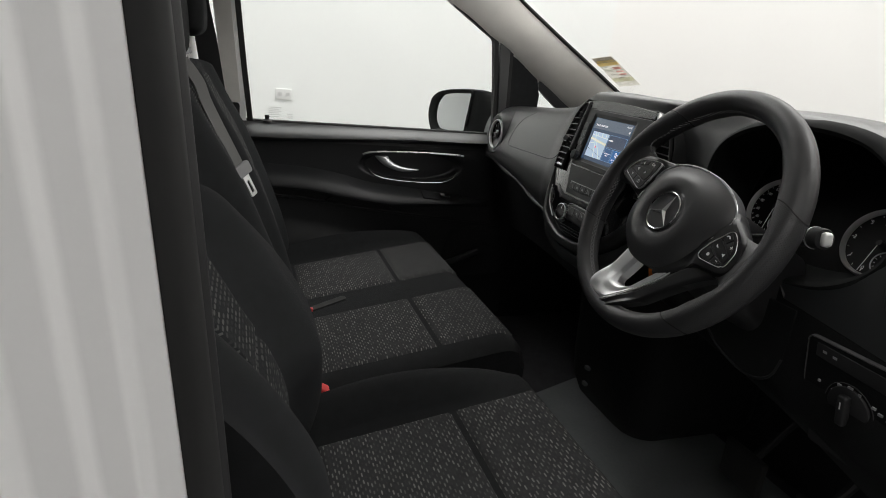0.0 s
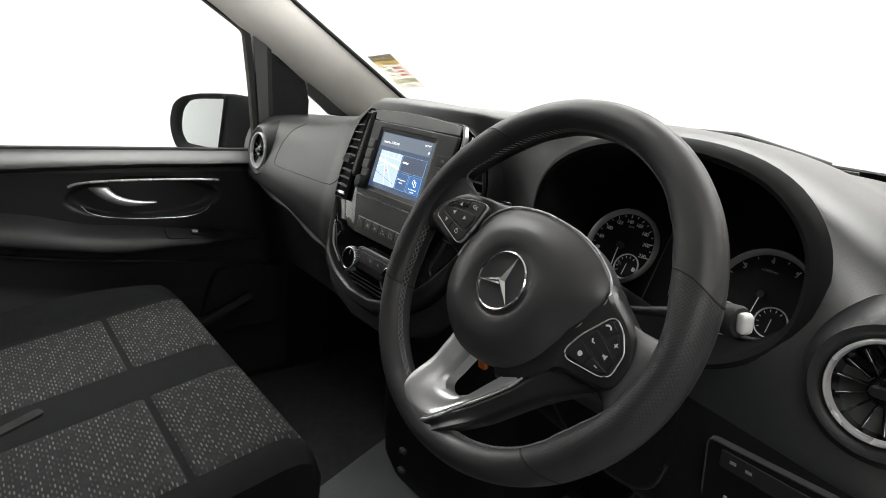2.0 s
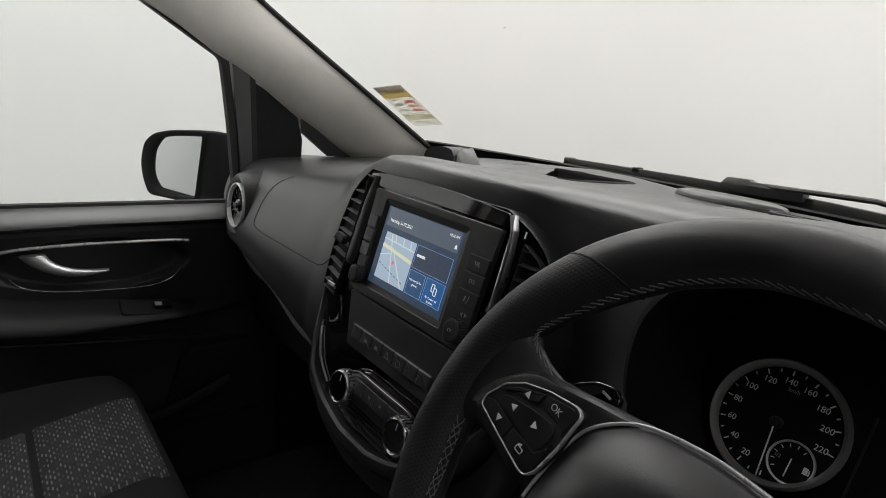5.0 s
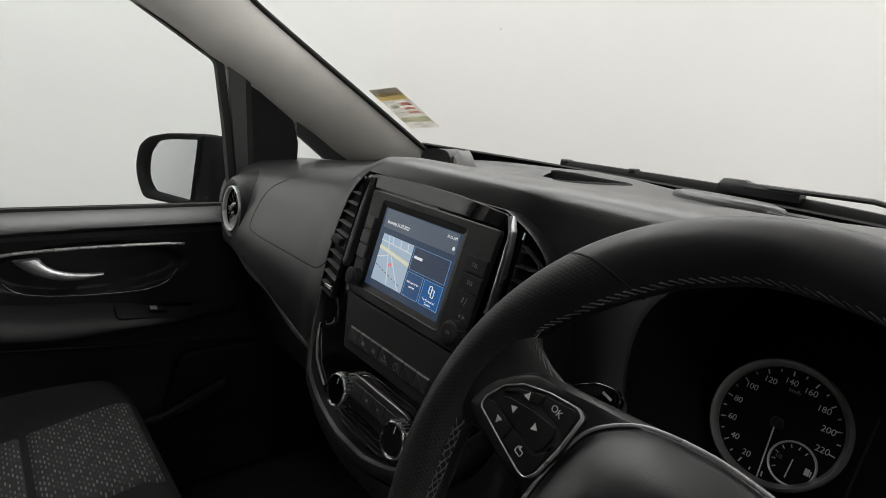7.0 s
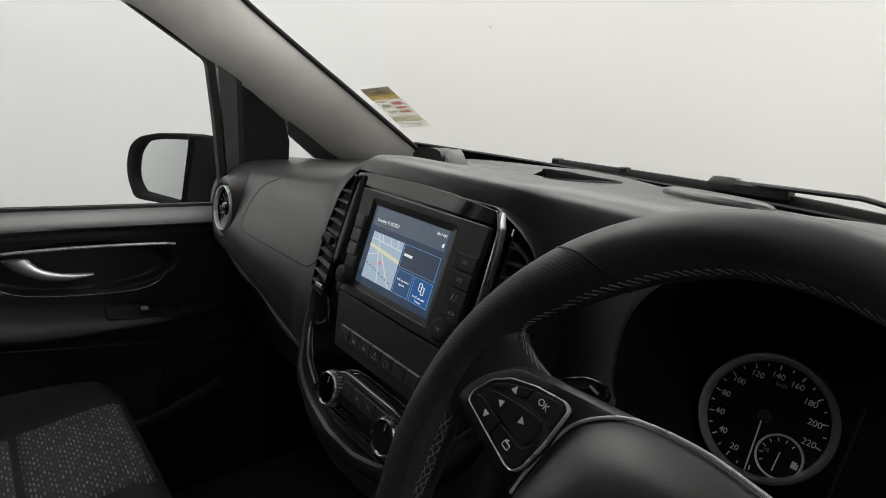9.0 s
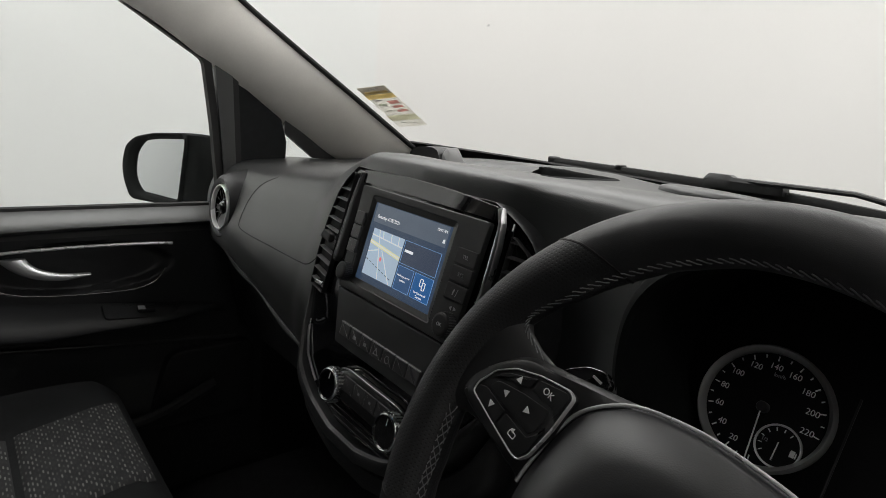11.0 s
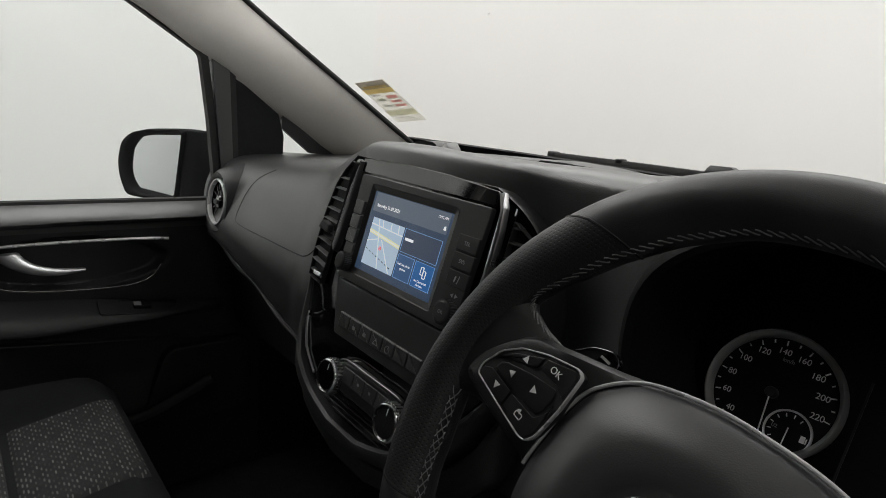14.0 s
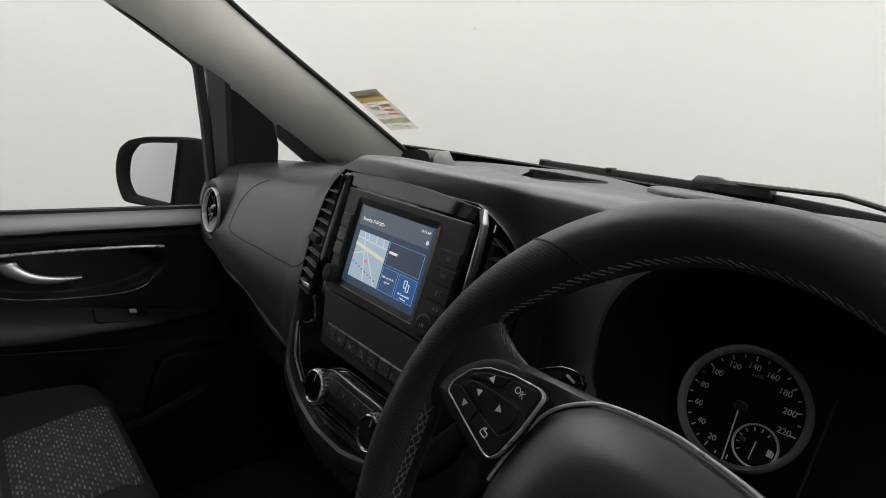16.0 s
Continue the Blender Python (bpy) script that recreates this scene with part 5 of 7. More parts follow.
# heater controls: a slim lens-shaped bar between two knobs
BAR = rounded([(-0.040, -0.131), (0.097, -0.134), (0.101, -0.118), (0.092, -0.100), (0.078, -0.0965), (-0.008, -0.0955), (-0.024, -0.099), (-0.044, -0.112)], 0.006)
on_stack("heater_bar", BAR, 0, 0.010, M_SATIN, 0.003)
part("heater_trim", tube(bmesh.new(), smooth_path([SM @ Vector((x, y, z)) for x, y, z in ((-0.034, -0.1015, 0.006), (-0.022, -0.0965, 0.008), (-0.008, -0.0945, 0.009), (0.035, -0.0950, 0.0095), (0.078, -0.0955, 0.009), (0.092, -0.0985, 0.007))], 6), 0.0011, 8), M_DIMTRIM, stack, "dim chrome trim line")
for k in range(4):
    b = on_stack("heater_button", rrect(-0.0035 + 0.0232 * k, -0.1105 - 0.0003 * k, 0.0222, 0.0175, 0.001), 0.009, 0.0118, M_SWITCH, 0.001)
    if k in (1, 2):
        on_stack("symbol_bar", rrect(-0.0035 + 0.0232 * k, -0.1105, 0.0036, 0.0030, 0.0008), 0.0116, 0.0121, M_GREYMARK, 0.0001, parent=b)
for cx in (-0.0330, 0.0895):
    Mk = SM @ Matrix.Translation((cx, -0.121, 0.004))
    kn = part("heater_knob", lathe(bmesh.new(), [(0.0195, 0), (0.0195, 0.013), (0.0185, 0.0165), (0.0172, 0.0174), (0.0160, 0.0160), (0.0155, 0.0160), (0.0003, 0.0160)], Mk, 48), M_GLOSS, stack)
    part("knob_ring", lathe(bmesh.new(), [(0.0198, 0.003), (0.0206, 0.005), (0.0206, 0.014), (0.0194, 0.0172), (0.0180, 0.0176), (0.0174, 0.0172)], Mk, 48, caps=False), M_CHROME, kn, "ribbed chrome knob ring")
    part("knob_mark", box(bmesh.new(), -0.0005, 0.0005, 0.007, 0.0145, 0.0158, 0.0164, 0, Mk), M_PAINTMARK, kn)
    for k in range(30):
        part("rib", box(bmesh.new(), 0.0200, 0.0214, -0.0007, 0.0007, 0.004, 0.013, 0, Mk @ Matrix.Rotation(2 * math.pi * k / 30, 4, "Z")), M_STEEL, kn)
for k in range(3):
    part("slot_line", box(bmesh.new(), -0.05 + 0.01 * k, 0.10 - 0.01 * k, -0.1465 - 0.006 * k, -0.1455 - 0.006 * k, 0.0, 0.0016, 0.0003, SM), M_SATIN, stack)
# side vents of the stack
EDGE = [(-0.036, 0.190), (0.010, 0.199), (0.055, 0.196), (0.098, 0.179), (0.118, 0.156), (0.130, 0.132)]
for sgn in (-1, 1):
    inner = 0.157 if sgn > 0 else 0.123
    side = [(inner, 0.128 if sgn < 0 else 0.112)] + [(max(inner + 0.001, x), y) for y, x in reversed(EDGE) if sgn < 0 or y < 0.11] + [(0.180, -0.036), (inner, -0.034)]
    o = rounded([(sgn * x, y) for x, y in side], 0.003)
    if sgn < 0:
        o = list(reversed(o))
    bm = bmesh.new()
    loft(bm, [[stack_pt(x, y, 0.0) for x, y in o], [stack_pt(x, y, 0.006) for x, y in o], [stack_pt(x, y, 0.0068) for x, y in inset(o, 0.0007)], [stack_pt(x, y, 0.006) for x, y in inset(o, 0.0014)], [stack_pt(x, y, 0.0004) for x, y in inset(o, 0.002)]], caps=False)
    vent = part("side_vent", bm, M_SATIN, stack, "tall side air vent")
    # flat black sheet stands in for the shaded depth behind the slats
    bm = bmesh.new()
    bm.faces.new([bm.verts.new(stack_pt(x, y, 0.0008)) for x, y in inset(o, 0.0015)])
    part("vent_throat", bm, M_MATT, vent)
    for k in range(10):
        y = 0.104 - 0.0145 * k
        xb = lerp_table(EDGE, y + 0.003) - 0.003
        n = 6
        rings = []
        for q in range(n + 1):
            x = inner + 0.001 + (xb - inner - 0.001) * q / n
            rings.append([stack_pt(sgn * x, y + dy, dz) for dy, dz in ((0, 0.0072), (0.0010, 0.0070), (0.0036, 0.0012), (0.0026, 0.0012))])
        bm = bmesh.new()
        loft(bm, rings)
        part("slat", bm, M_SWITCH, vent)
    if sgn < 0:
        part("vent_tab", slab(bmesh.new(), rounded([(-0.166, 0.034), (-0.140, 0.031), (-0.140, 0.042), (-0.160, 0.046)], 0.003), 0.000, 0.008, SM, 0.002), M_DARK, vent)
        part("vent_wheel", slab(bmesh.new(), rrect(-0.139, -0.0235, 0.020, 0.006, 0.001), -0.002, 0.006, SM, 0.001), M_CHROME, vent)
        strip = [(-0.1045, 0.132), (-0.1100, 0.132), (-0.1165, 0.098), (-0.1195, 0.055), (-0.1205, 0.018), (-0.1135, 0.012), (-0.1085, 0.022), (-0.1065, 0.07)]
    else:
        strip = [(0.1425, 0.135), (0.1500, 0.120), (0.1535, 0.098), (0.1545, 0.072), (0.1520, 0.040), (0.1480, 0.036), (0.1470, 0.075), (0.1460, 0.11)]
        part("symbol_bar", slab(bmesh.new(), rrect(0.163, 0.119, 0.0014, 0.007, 0.0004), 0.004, 0.0048, SM, 0.0002), M_PAINTMARK, vent)
    on_stack("chrome_strip" if sgn > 0 else "side_strip", rounded(strip, 0.0015), 0, 0.0085, M_STRIP if sgn > 0 else M_SWITCH, 0.003, label="satin silver strip" if sgn > 0 else "")
part("edge_strip", tube(bmesh.new(), [stack_pt(p.x, p.y, 0.002) for p in smooth_path([(-0.149, -0.076, 0), (-0.143, -0.093, 0), (-0.128, -0.113, 0), (-0.110, -0.129, 0), (-0.094, -0.141, 0)], 5)], 0.0018, 8), M_STRIP, stack, "thin silver edge strip")
# pocket and console hanging under the stack
bm = bmesh.new()
rings = []
for z, hw, yf in ((0.84, 0.15, 0.885), (0.76, 0.155, 0.90), (0.66, 0.16, 0.915), (0.54, 0.160, 0.92), (0.48, 0.155, 0.925), (0.445, 0.135, 0.935), (0.425, 0.095, 0.955), (0.420, 0.05, 0.99)):
    rings.append([(x + 0.095, y, z) for x, y in rrect(0, yf + 0.17, 2 * hw, 0.34, min(0.06, hw * 0.6), 6)])
loft(bm, rings)
console = part("lower_console", bm, M_LOWSHADE, dash, "black lower console between the footwells")
for z in (0.531, 0.49):
    part("console_socket", box(bmesh.new(), 0.045, 0.060, 0.910, 0.918, z - 0.004, z + 0.004, 0.001), M_DIMTRIM, console)

# ---------- steering wheel ----------
WC, WT, WR_, WROT = (0.432, 0.7500, 1.0110), 26.4, 0.198, -17.0
WM = plane_frame(WC, WT) @ Matrix.Rotation(radians(WROT), 4, "Z")
wheel = thing("steering_wheel", WC, "black leather steering wheel with silver lower spoke", "steering wheel")
RT = 0.0182
RM = WR_ - RT


INNER = [(90, 0.1616), (112, 0.1612), (126, 0.1580), (138, 0.1555), (150, 0.1552), (158, 0.1585), (166, 0.1605), (180, 0.1605), (190, 0.1600), (199, 0.1570), (205, 0.1565), (212, 0.1590), (221, 0.1608), (232, 0.1616)]


def inner_r(deg):
    """The rim's inner radius: the grips swell towards the spokes, alike on both sides."""
    d = deg % 360
    d = (180 - d) % 360 if d < 90 or d > 270 else d
    return lerp_table(INNER, d)


def fat_at(deg):
    return (RM - inner_r(deg)) / RT - 1


def rim_ring(a, grow=0.0, skew=0.0):
    """One section of the rim; skew turns its inner side along the rim."""
    out = []
    for k in range(20):
        b = 2 * math.pi * k / 20
        aa = a + skew * (0.5 - 0.5 * math.cos(b))
        rr = (RT + grow) * math.cos(b) * (1.0 - 0.32 * max(0.0, math.cos(aa - radians(271))) if math.cos(b) > 0 else 1.0 + fat_at(math.degrees(aa)))
        out.append(WM @ Vector(((RM + rr) * math.cos(aa), (RM + rr) * math.sin(aa), (RT + grow) * 1.07 * math.sin(b))))
    return out


SK = radians(10)
SEAMS = [(29, SK), (151, -radians(13)), (213, radians(6)), (330, -SK)]


def rim_piece(i0, m, name):
    (d0, k0), (d1, k1) = SEAMS[i0], SEAMS[(i0 + 1) % 4]
    d1 = d1 if d1 > d0 else d1 + 360
    n = max(4, int((d1 - d0) / 2.5))
    bm = bmesh.new()
    loft(bm, [rim_ring(radians(d0 + (d1 - d0) * k / n), 0, k0 + (k1 - k0) * k / n) for k in range(n + 1)], caps=False)
    ob = part(name, bm, m, wheel)
    if m == M_PERF:
        me, inv = ob.data, WM.inverted()
        uv = me.uv_layers.new(name="holes")
        for f in me.polygons:
            ab = []
            for li in f.loop_indices:
                c = inv @ me.vertices[me.loops[li].vertex_index].co
                ab.append([math.atan2(c.y, c.x), math.atan2(c.z, math.hypot(c.x, c.y) - RM)])
            for k in (0, 1):
                if max(q[k] for q in ab) - min(q[k] for q in ab) > math.pi:
                    for q in ab:
                        q[k] += 2 * math.pi if q[k] < 0 else 0
            for li, (a, b) in zip(f.loop_indices, ab):
                uv.data[li].uv = (a * RM, b * RT * 1.1)
    return ob


# smooth leather above and below, perforated grips at the sides
rim_piece(0, M_LEATHER, "rim_top")
rim_piece(1, M_PERF, "rim_grip")
rim_piece(2, M_LEATHER, "rim_bottom")
rim_piece(3, M_PERF, "rim_grip")
for a, sk in SEAMS:
    bm = bmesh.new()
    loft(bm, [rim_ring(radians(a - 0.35), 0.0002, sk), rim_ring(radians(a - 0.2), 0.0005, sk), rim_ring(radians(a + 0.2), 0.0005, sk), rim_ring(radians(a + 0.35), 0.0002, sk)], caps=False)
    part("rim_seam", bm, M_RUBBER, wheel)
# cross stitching on the inner side of the rim: two edge threads and slanting stitches between them
stitch = bmesh.new()


def edge_at(deg, up):
    """A point of the rim's inner side, up metres towards the driver from its middle."""
    a, r = radians(deg), RM - inner_r(deg)
    c = math.sqrt(max(0.05, 1 - (up / (RT * 1.07)) ** 2))
    rr = RM - (r + 0.0005) * c
    return WM @ Vector((rr * math.cos(a), rr * math.sin(a), up))


marks = [30 + 2.0 * k for k in range(60)] + [192 + 2.6 * k + 0.25 * math.sin(5.1 * k) for k in range(60)]
for deg in marks:
    if 150 < deg < 192 or deg < 30 or deg > 348:
        continue
    lo, hi, run = (0.0034, 0.0092, 4.4) if deg > 190 else (0.0048, 0.0086, 2.6)
    tube(stitch, [edge_at(deg + run * q, lo + (hi - lo) * (0.5 - 0.5 * math.cos(math.pi * q))) for q in (0, 0.25, 0.5, 0.75, 1)], 0.00042, 5)
    if 190 < deg < 350:
        tube(stitch, [edge_at(deg + run * q, hi - (hi - lo) * (0.5 - 0.5 * math.cos(math.pi * q))) for q in (0, 0.25, 0.5, 0.75, 1)], 0.00036, 5)
# the seam runs on round the inner corner between rim and spoke
run = smooth_path([(-0.1345, 0.0790, 0.0062), (-0.1425, 0.0650, 0.0070), (-0.1490, 0.0535, 0.0075), (-0.1505, 0.0460, 0.0085), (-0.1460, 0.0400, 0.0092), (-0.1350, 0.0368, 0.0090), (-0.1200, 0.0352, 0.0080)], 5)
for p, q in zip(run[::2], run[3::2]):
    side = (q - p).cross(Vector((0, 0, 1))).normalized() * 0.0016
    tube(stitch, [WM @ (p - side), WM @ ((p + q) / 2 + Vector((0, 0, 0.0006))), WM @ (q + side)], 0.00038, 5)
tagged(part("stitching", stitch, M_THREAD, wheel, "grey cross stitching"), kind="stuff")

COVER = [(0.0, 0.0695), (0.025, 0.0715), (0.050, 0.069), (0.072, 0.062), (0.086, 0.053), (0.0925, 0.042), (0.0915, 0.026), (0.083, -0.006), (0.074, -0.042), (0.058, -0.069), (0.034, -0.084), (0.006, -0.092), (-0.020, -0.092), (-0.046, -0.083), (-0.066, -0.070), (-0.080, -0.052), (-0.0865, -0.030), (-0.0875, -0.008), (-0.0868, 0.010), (-0.083, 0.027), (-0.071, 0.043), (-0.055, 0.0545), (-0.026, 0.0650)]
HO = [tuple(p)[:2] for p in smooth_path([(x, y, 0) for x, y in COVER], 4, True)]
HO = list(reversed(HO))
# side spokes: broad plates that sweep from the rim to the hub
for s in (-1, 1):
    # leather web that joins the rim to the spoke
    up = 0.007 if s > 0 else 0.0
    bm = bmesh.new()
    rings = []
    for x, ylo, yhi, th in ((0.186, -0.084, 0.088, 0.0140), (0.177, -0.068, 0.074, 0.0150), (0.169, -0.054, 0.060, 0.0150), (0.163, -0.044, 0.050, 0.0145), (0.158, -0.037, 0.0435, 0.0135), (0.151, -0.0315, 0.0385, 0.0120), (0.136, -0.028, 0.0350, 0.0090), (0.115, -0.027, 0.034, 0.006)):
        cy, hy, ring = (ylo + yhi) / 2 + up, (yhi - ylo) / 2, []
        for k in range(28):
            a = 2 * math.pi * k / 28
            c, q = math.cos(a), math.sin(a)
            e = (abs(c) ** 2.6 + abs(q) ** 2.6) ** (-1 / 2.6)
            yy = cy + hy * c * e
            ring.append(WM @ Vector((s * (x - 1.2 * (x > 0.15) * yy * yy * (x - 0.15) / 0.03), yy, th * q * e - 0.003)))
        rings.append(ring)
    loft(bm, rings)
    part("rim_web", bm, M_LEATHER, wheel, sharp=60)
    if s < 0:
        o = [(0.030, 0.050), (0.060, 0.053), (0.080, 0.047), (0.110, 0.037), (0.134, 0.028), (0.154, 0.005), (0.160, -0.014), (0.154, -0.023), (0.125, -0.026), (0.095, -0.030), (0.078, -0.050), (0.040, -0.080)]
        pad = [(0.0935, 0.0330), (0.1130, 0.0270), (0.1310, 0.0182), (0.1420, 0.0078), (0.1480, -0.0068), (0.1470, -0.0130), (0.1230, -0.0160), (0.0975, -0.0188), (0.0920, -0.0180), (0.0885, -0.0115), (0.0872, 0.0090), (0.0885, 0.0315)]
        ang = [([(0.1122, 0.0250), (0.0935, 0.0315), (0.0898, 0.0295), (0.0892, 0.0140), (0.0945, 0.0180), (0.1128, 0.0172)], (0.1022, 0.0229)),
               ([(0.1392, 0.0045), (0.1390, 0.0078), (0.1325, 0.0138), (0.1140, 0.0245), (0.1146, 0.0170), (0.1200, 0.0138), (0.1355, 0.0078)], (0.1238, 0.0158)),
               ([(0.1455, -0.0118), (0.1462, -0.0072), (0.1405, -0.0042), (0.1185, -0.0053), (0.1185, -0.0150)], (0.1298, -0.0093)),
               ([(0.1170, -0.0148), (0.1170, -0.0055), (0.0962, -0.0052), (0.0925, 0.0000), (0.0898, 0.0085), (0.0893, -0.0108), (0.0925, -0.0168), (0.0978, -0.0174)], (0.1045, -0.0110)),
               ([(0.1385, -0.0025), (0.1375, 0.0030), (0.1340, 0.0055), (0.1150, 0.0118), (0.0960, 0.0160), (0.0935, 0.0120), (0.0938, 0.0015), (0.0965, -0.0032), (0.1162, -0.0037)], (0.116, 0.004))]
    else:
        o = [(0.030, 0.052), (0.060, 0.058), (0.085, 0.055), (0.110, 0.047), (0.131, 0.039), (0.150, 0.025), (0.157, 0.002), (0.150, -0.014), (0.125, -0.024), (0.100, -0.034), (0.082, -0.062), (0.040, -0.080)]
        pad = [(0.0975, -0.014), (0.101, 0.006), (0.113, 0.034), (0.118, 0.0370), (0.131, 0.031), (0.143, 0.019), (0.146, -0.002), (0.139, -0.008), (0.104, -0.018)]
        ang = [([(0.116, 0.0335), (0.126, 0.029), (0.121, 0.019), (0.110, 0.0215)], (0.117, 0.027)),
               ([(0.128, 0.0285), (0.139, 0.019), (0.140, 0.012), (0.124, 0.018)], (0.133, 0.020)),
               ([(0.109, 0.019), (0.120, 0.0165), (0.1405, 0.0095), (0.1415, 0.000), (0.126, 0.0015), (0.106, 0.0055)], (0.1140, 0.0092)),
               ([(0.105, 0.003), (0.121, -0.001), (0.121, -0.0125), (0.106, -0.0145), (0.1015, -0.010)], (0.112, -0.006)),
               ([(0.123, -0.001), (0.1415, -0.002), (0.137, -0.0070), (0.123, -0.0120)], (0.131, -0.0045))]
    o = [tuple(p)[:2] for p in smooth_path([(s * x, y, 0) for x, y in o], 4, True)]
    if s > 0:
        o = list(reversed(o))
    bm = bmesh.new()

    def bend(x, y, z):
        return WM @ Vector((x, y, z + 0.009 * ease(0.089, 0.104, abs(x))))

    rings = [[bend(x, y, -0.022) for x, y in o], [bend(x, y, -0.004) for x, y in o], [bend(x, y, 0.001) for x, y in inset(o, 0.003)], [bend(x, y, 0.0025) for x, y in inset(o, 0.007)]]
    loft(bm, rings)
    part("spoke", bm, M_SATIN, wheel)
    Mp = WM @ Matrix.Translation((0, 0, 0.0100))
    po = rounded([(s * x, y) for x, y in pad], 0.0022 if s < 0 else 0.005)
    kp = part("key_pad", slab(bmesh.new(), po, -0.008, 0.0015, Mp, 0.0006), M_DARK, wheel)
    part("pad_frame", band(bmesh.new(), inset(po, -0.0010), po, -0.001, 0.0024, Mp, 0.0004), M_TRIM, kp, "chrome frame line")
    for k, (kk, (cx, cy)) in enumerate(ang):
        cx *= s
        kk = rounded([(s * x, y) for x, y in kk], 0.0011)
        kb = part("key", slab(bmesh.new(), kk, 0.0005, 0.0024, Mp, 0.0006), M_SATIN, kp)
        if s < 0:
            if k == 0:
                words("key_text", "OK", 0.0060, Mp @ Matrix.Translation((cx, cy, 0.0026)), M_PAINTMARK, kb)
            elif k == 3:
                part("back_symbol", band(bmesh.new(), rrect(cx, cy, 0.0060, 0.0038, 0.001), rrect(cx, cy, 0.0048, 0.0026, 0.0006), 0.0023, 0.0028, Mp, 0.0001), M_PAINTMARK, kb)
                part("arrow_symbol", slab(bmesh.new(), [(cx, cy + 0.0008), (cx, cy + 0.0040), (cx - 0.0028, cy + 0.0024)], 0.0023, 0.0028, Mp, 0.0001), M_PAINTMARK, kb)
            else:
                for ax, ay, d in {1: ((cx, cy, (0, 1)),), 2: ((cx, cy, (0, -1)),), 4: ((-0.1261, 0.0034, (-1, 0)), (-0.1064, 0.0060, (1, 0)))}[k]:
                    t3 = [(ax + d[0] * 0.0026, ay + d[1] * 0.0026), (ax - d[0] * 0.0018 + d[1] * 0.0025, ay - d[1] * 0.0018 + d[0] * 0.0025), (ax - d[0] * 0.0018 - d[1] * 0.0025, ay - d[1] * 0.0018 - d[0] * 0.0025)]
                    part("arrow_symbol", slab(bmesh.new(), t3, 0.0022, 0.0028, Mp, 0.0001), M_PAINTMARK, kb)
        else:
            arc = [(r * math.cos(radians(a)), r * math.sin(radians(a)) - 0.002) for r, step in ((0.0042, 1), (0.0026, -1)) for a in range(25, 156, 13)[::step]]
            plus = [(-0.0022, -0.0005), (-0.0005, -0.0005), (-0.0005, -0.0022), (0.0005, -0.0022), (0.0005, -0.0005), (0.0022, -0.0005), (0.0022, 0.0005), (0.0005, 0.0005), (0.0005, 0.0022), (-0.0005, 0.0022), (-0.0005, 0.0005), (-0.0022, 0.0005)]
            horn = [(-0.0024, -0.0010), (-0.0008, -0.0010), (0.0016, -0.0026), (0.0016, 0.0026), (-0.0008, 0.0010), (-0.0024, 0.0010)]
            talk = [(-0.0026, 0.0018), (-0.0014, 0.0024), (0.0004, 0.0002), (0.0024, 0.0004), (0.0024, -0.0006), (-0.0004, -0.0010)]
            signs = [[("phone_symbol", cx, cy, arc)], [("plus_symbol", cx, cy, plus)], [("voice_symbol", cx, cy, talk), ("speaker_symbol", 0.1318, 0.0068, horn)],
                     [("gear_symbol", cx, cy, rrect(0, 0, 0.0046, 0.0046, 0.0020))], [("minus_symbol", cx, cy, rrect(0, 0, 0.0040, 0.0010, 0.0003))]][k]
            for nm, ax, ay, shape in signs:
                part(nm, slab(bmesh.new(), [(ax + u, ay + v) for u, v in shape], 0.0022, 0.0028, Mp, 0.0001), M_PAINTMARK, kb)
# lower spoke: a broad silver arm with a foot on the rim, and a black arm to the other side
def arm_z(y):
    return 0.001 + 0.0165 * ease(-0.118, -0.164, y)


def rows_plate(rows, name, m, label=""):
    """A plate through cross rows ((x, y) at one edge, (x, y) at the other), crowned and dished as its rows go on."""
    P = [smooth_path([(p[k][0], p[k][1], 0) for p in rows], 6) for k in (0, 1)]
    n, rings = len(P[0]), []
    for i, (p, q) in enumerate(zip(*P)):
        ring = []
        for j in range(13):
            u = j / 12
            w = p.lerp(q, u)
            e = min(u, 1 - u)
            ring.append(WM @ Vector((w.x, w.y, arm_z(w.y) - 0.0035 * (1 - ease(0, 0.16, e)) - 0.0022 * ease(0.10, 0.5, e) * ease(-0.115, -0.15, w.y))))
        for j in (12, 8, 4, 0):
            w = p.lerp(q, j / 12)
            ring.append(WM @ Vector((w.x, w.y, arm_z(w.y) - 0.018)))
        rings.append(ring)
    return part(name, loft(bmesh.new(), rings), m, wheel, label, sharp=45)


OUTER = [(-0.029, -0.066), (-0.0280, -0.095), (-0.0285, -0.115), (-0.0275, -0.135), (-0.0260, -0.152), (-0.0220, -0.166), (-0.0110, -0.1745), (0.0080, -0.1735), (0.0260, -0.1665), (0.0335, -0.157), (0.0425, -0.132), (0.056, -0.106), (0.0705, -0.0775), (0.076, -0.056)]
INSIDE = [(0.0085, -0.066), (0.0085, -0.093), (0.0072, -0.112), (0.0062, -0.124), (0.0082, -0.1298), (0.0122, -0.1330), (0.0172, -0.1342), (0.0232, -0.1332), (0.0290, -0.1300), (0.0340, -0.1250), (0.0395, -0.1175), (0.0475, -0.0975), (0.056, -0.076), (0.060, -0.056)]
rows_plate(list(zip(OUTER, INSIDE)), "lower_spoke", M_SILVER, "satin silver lower spoke with a foot on the rim")
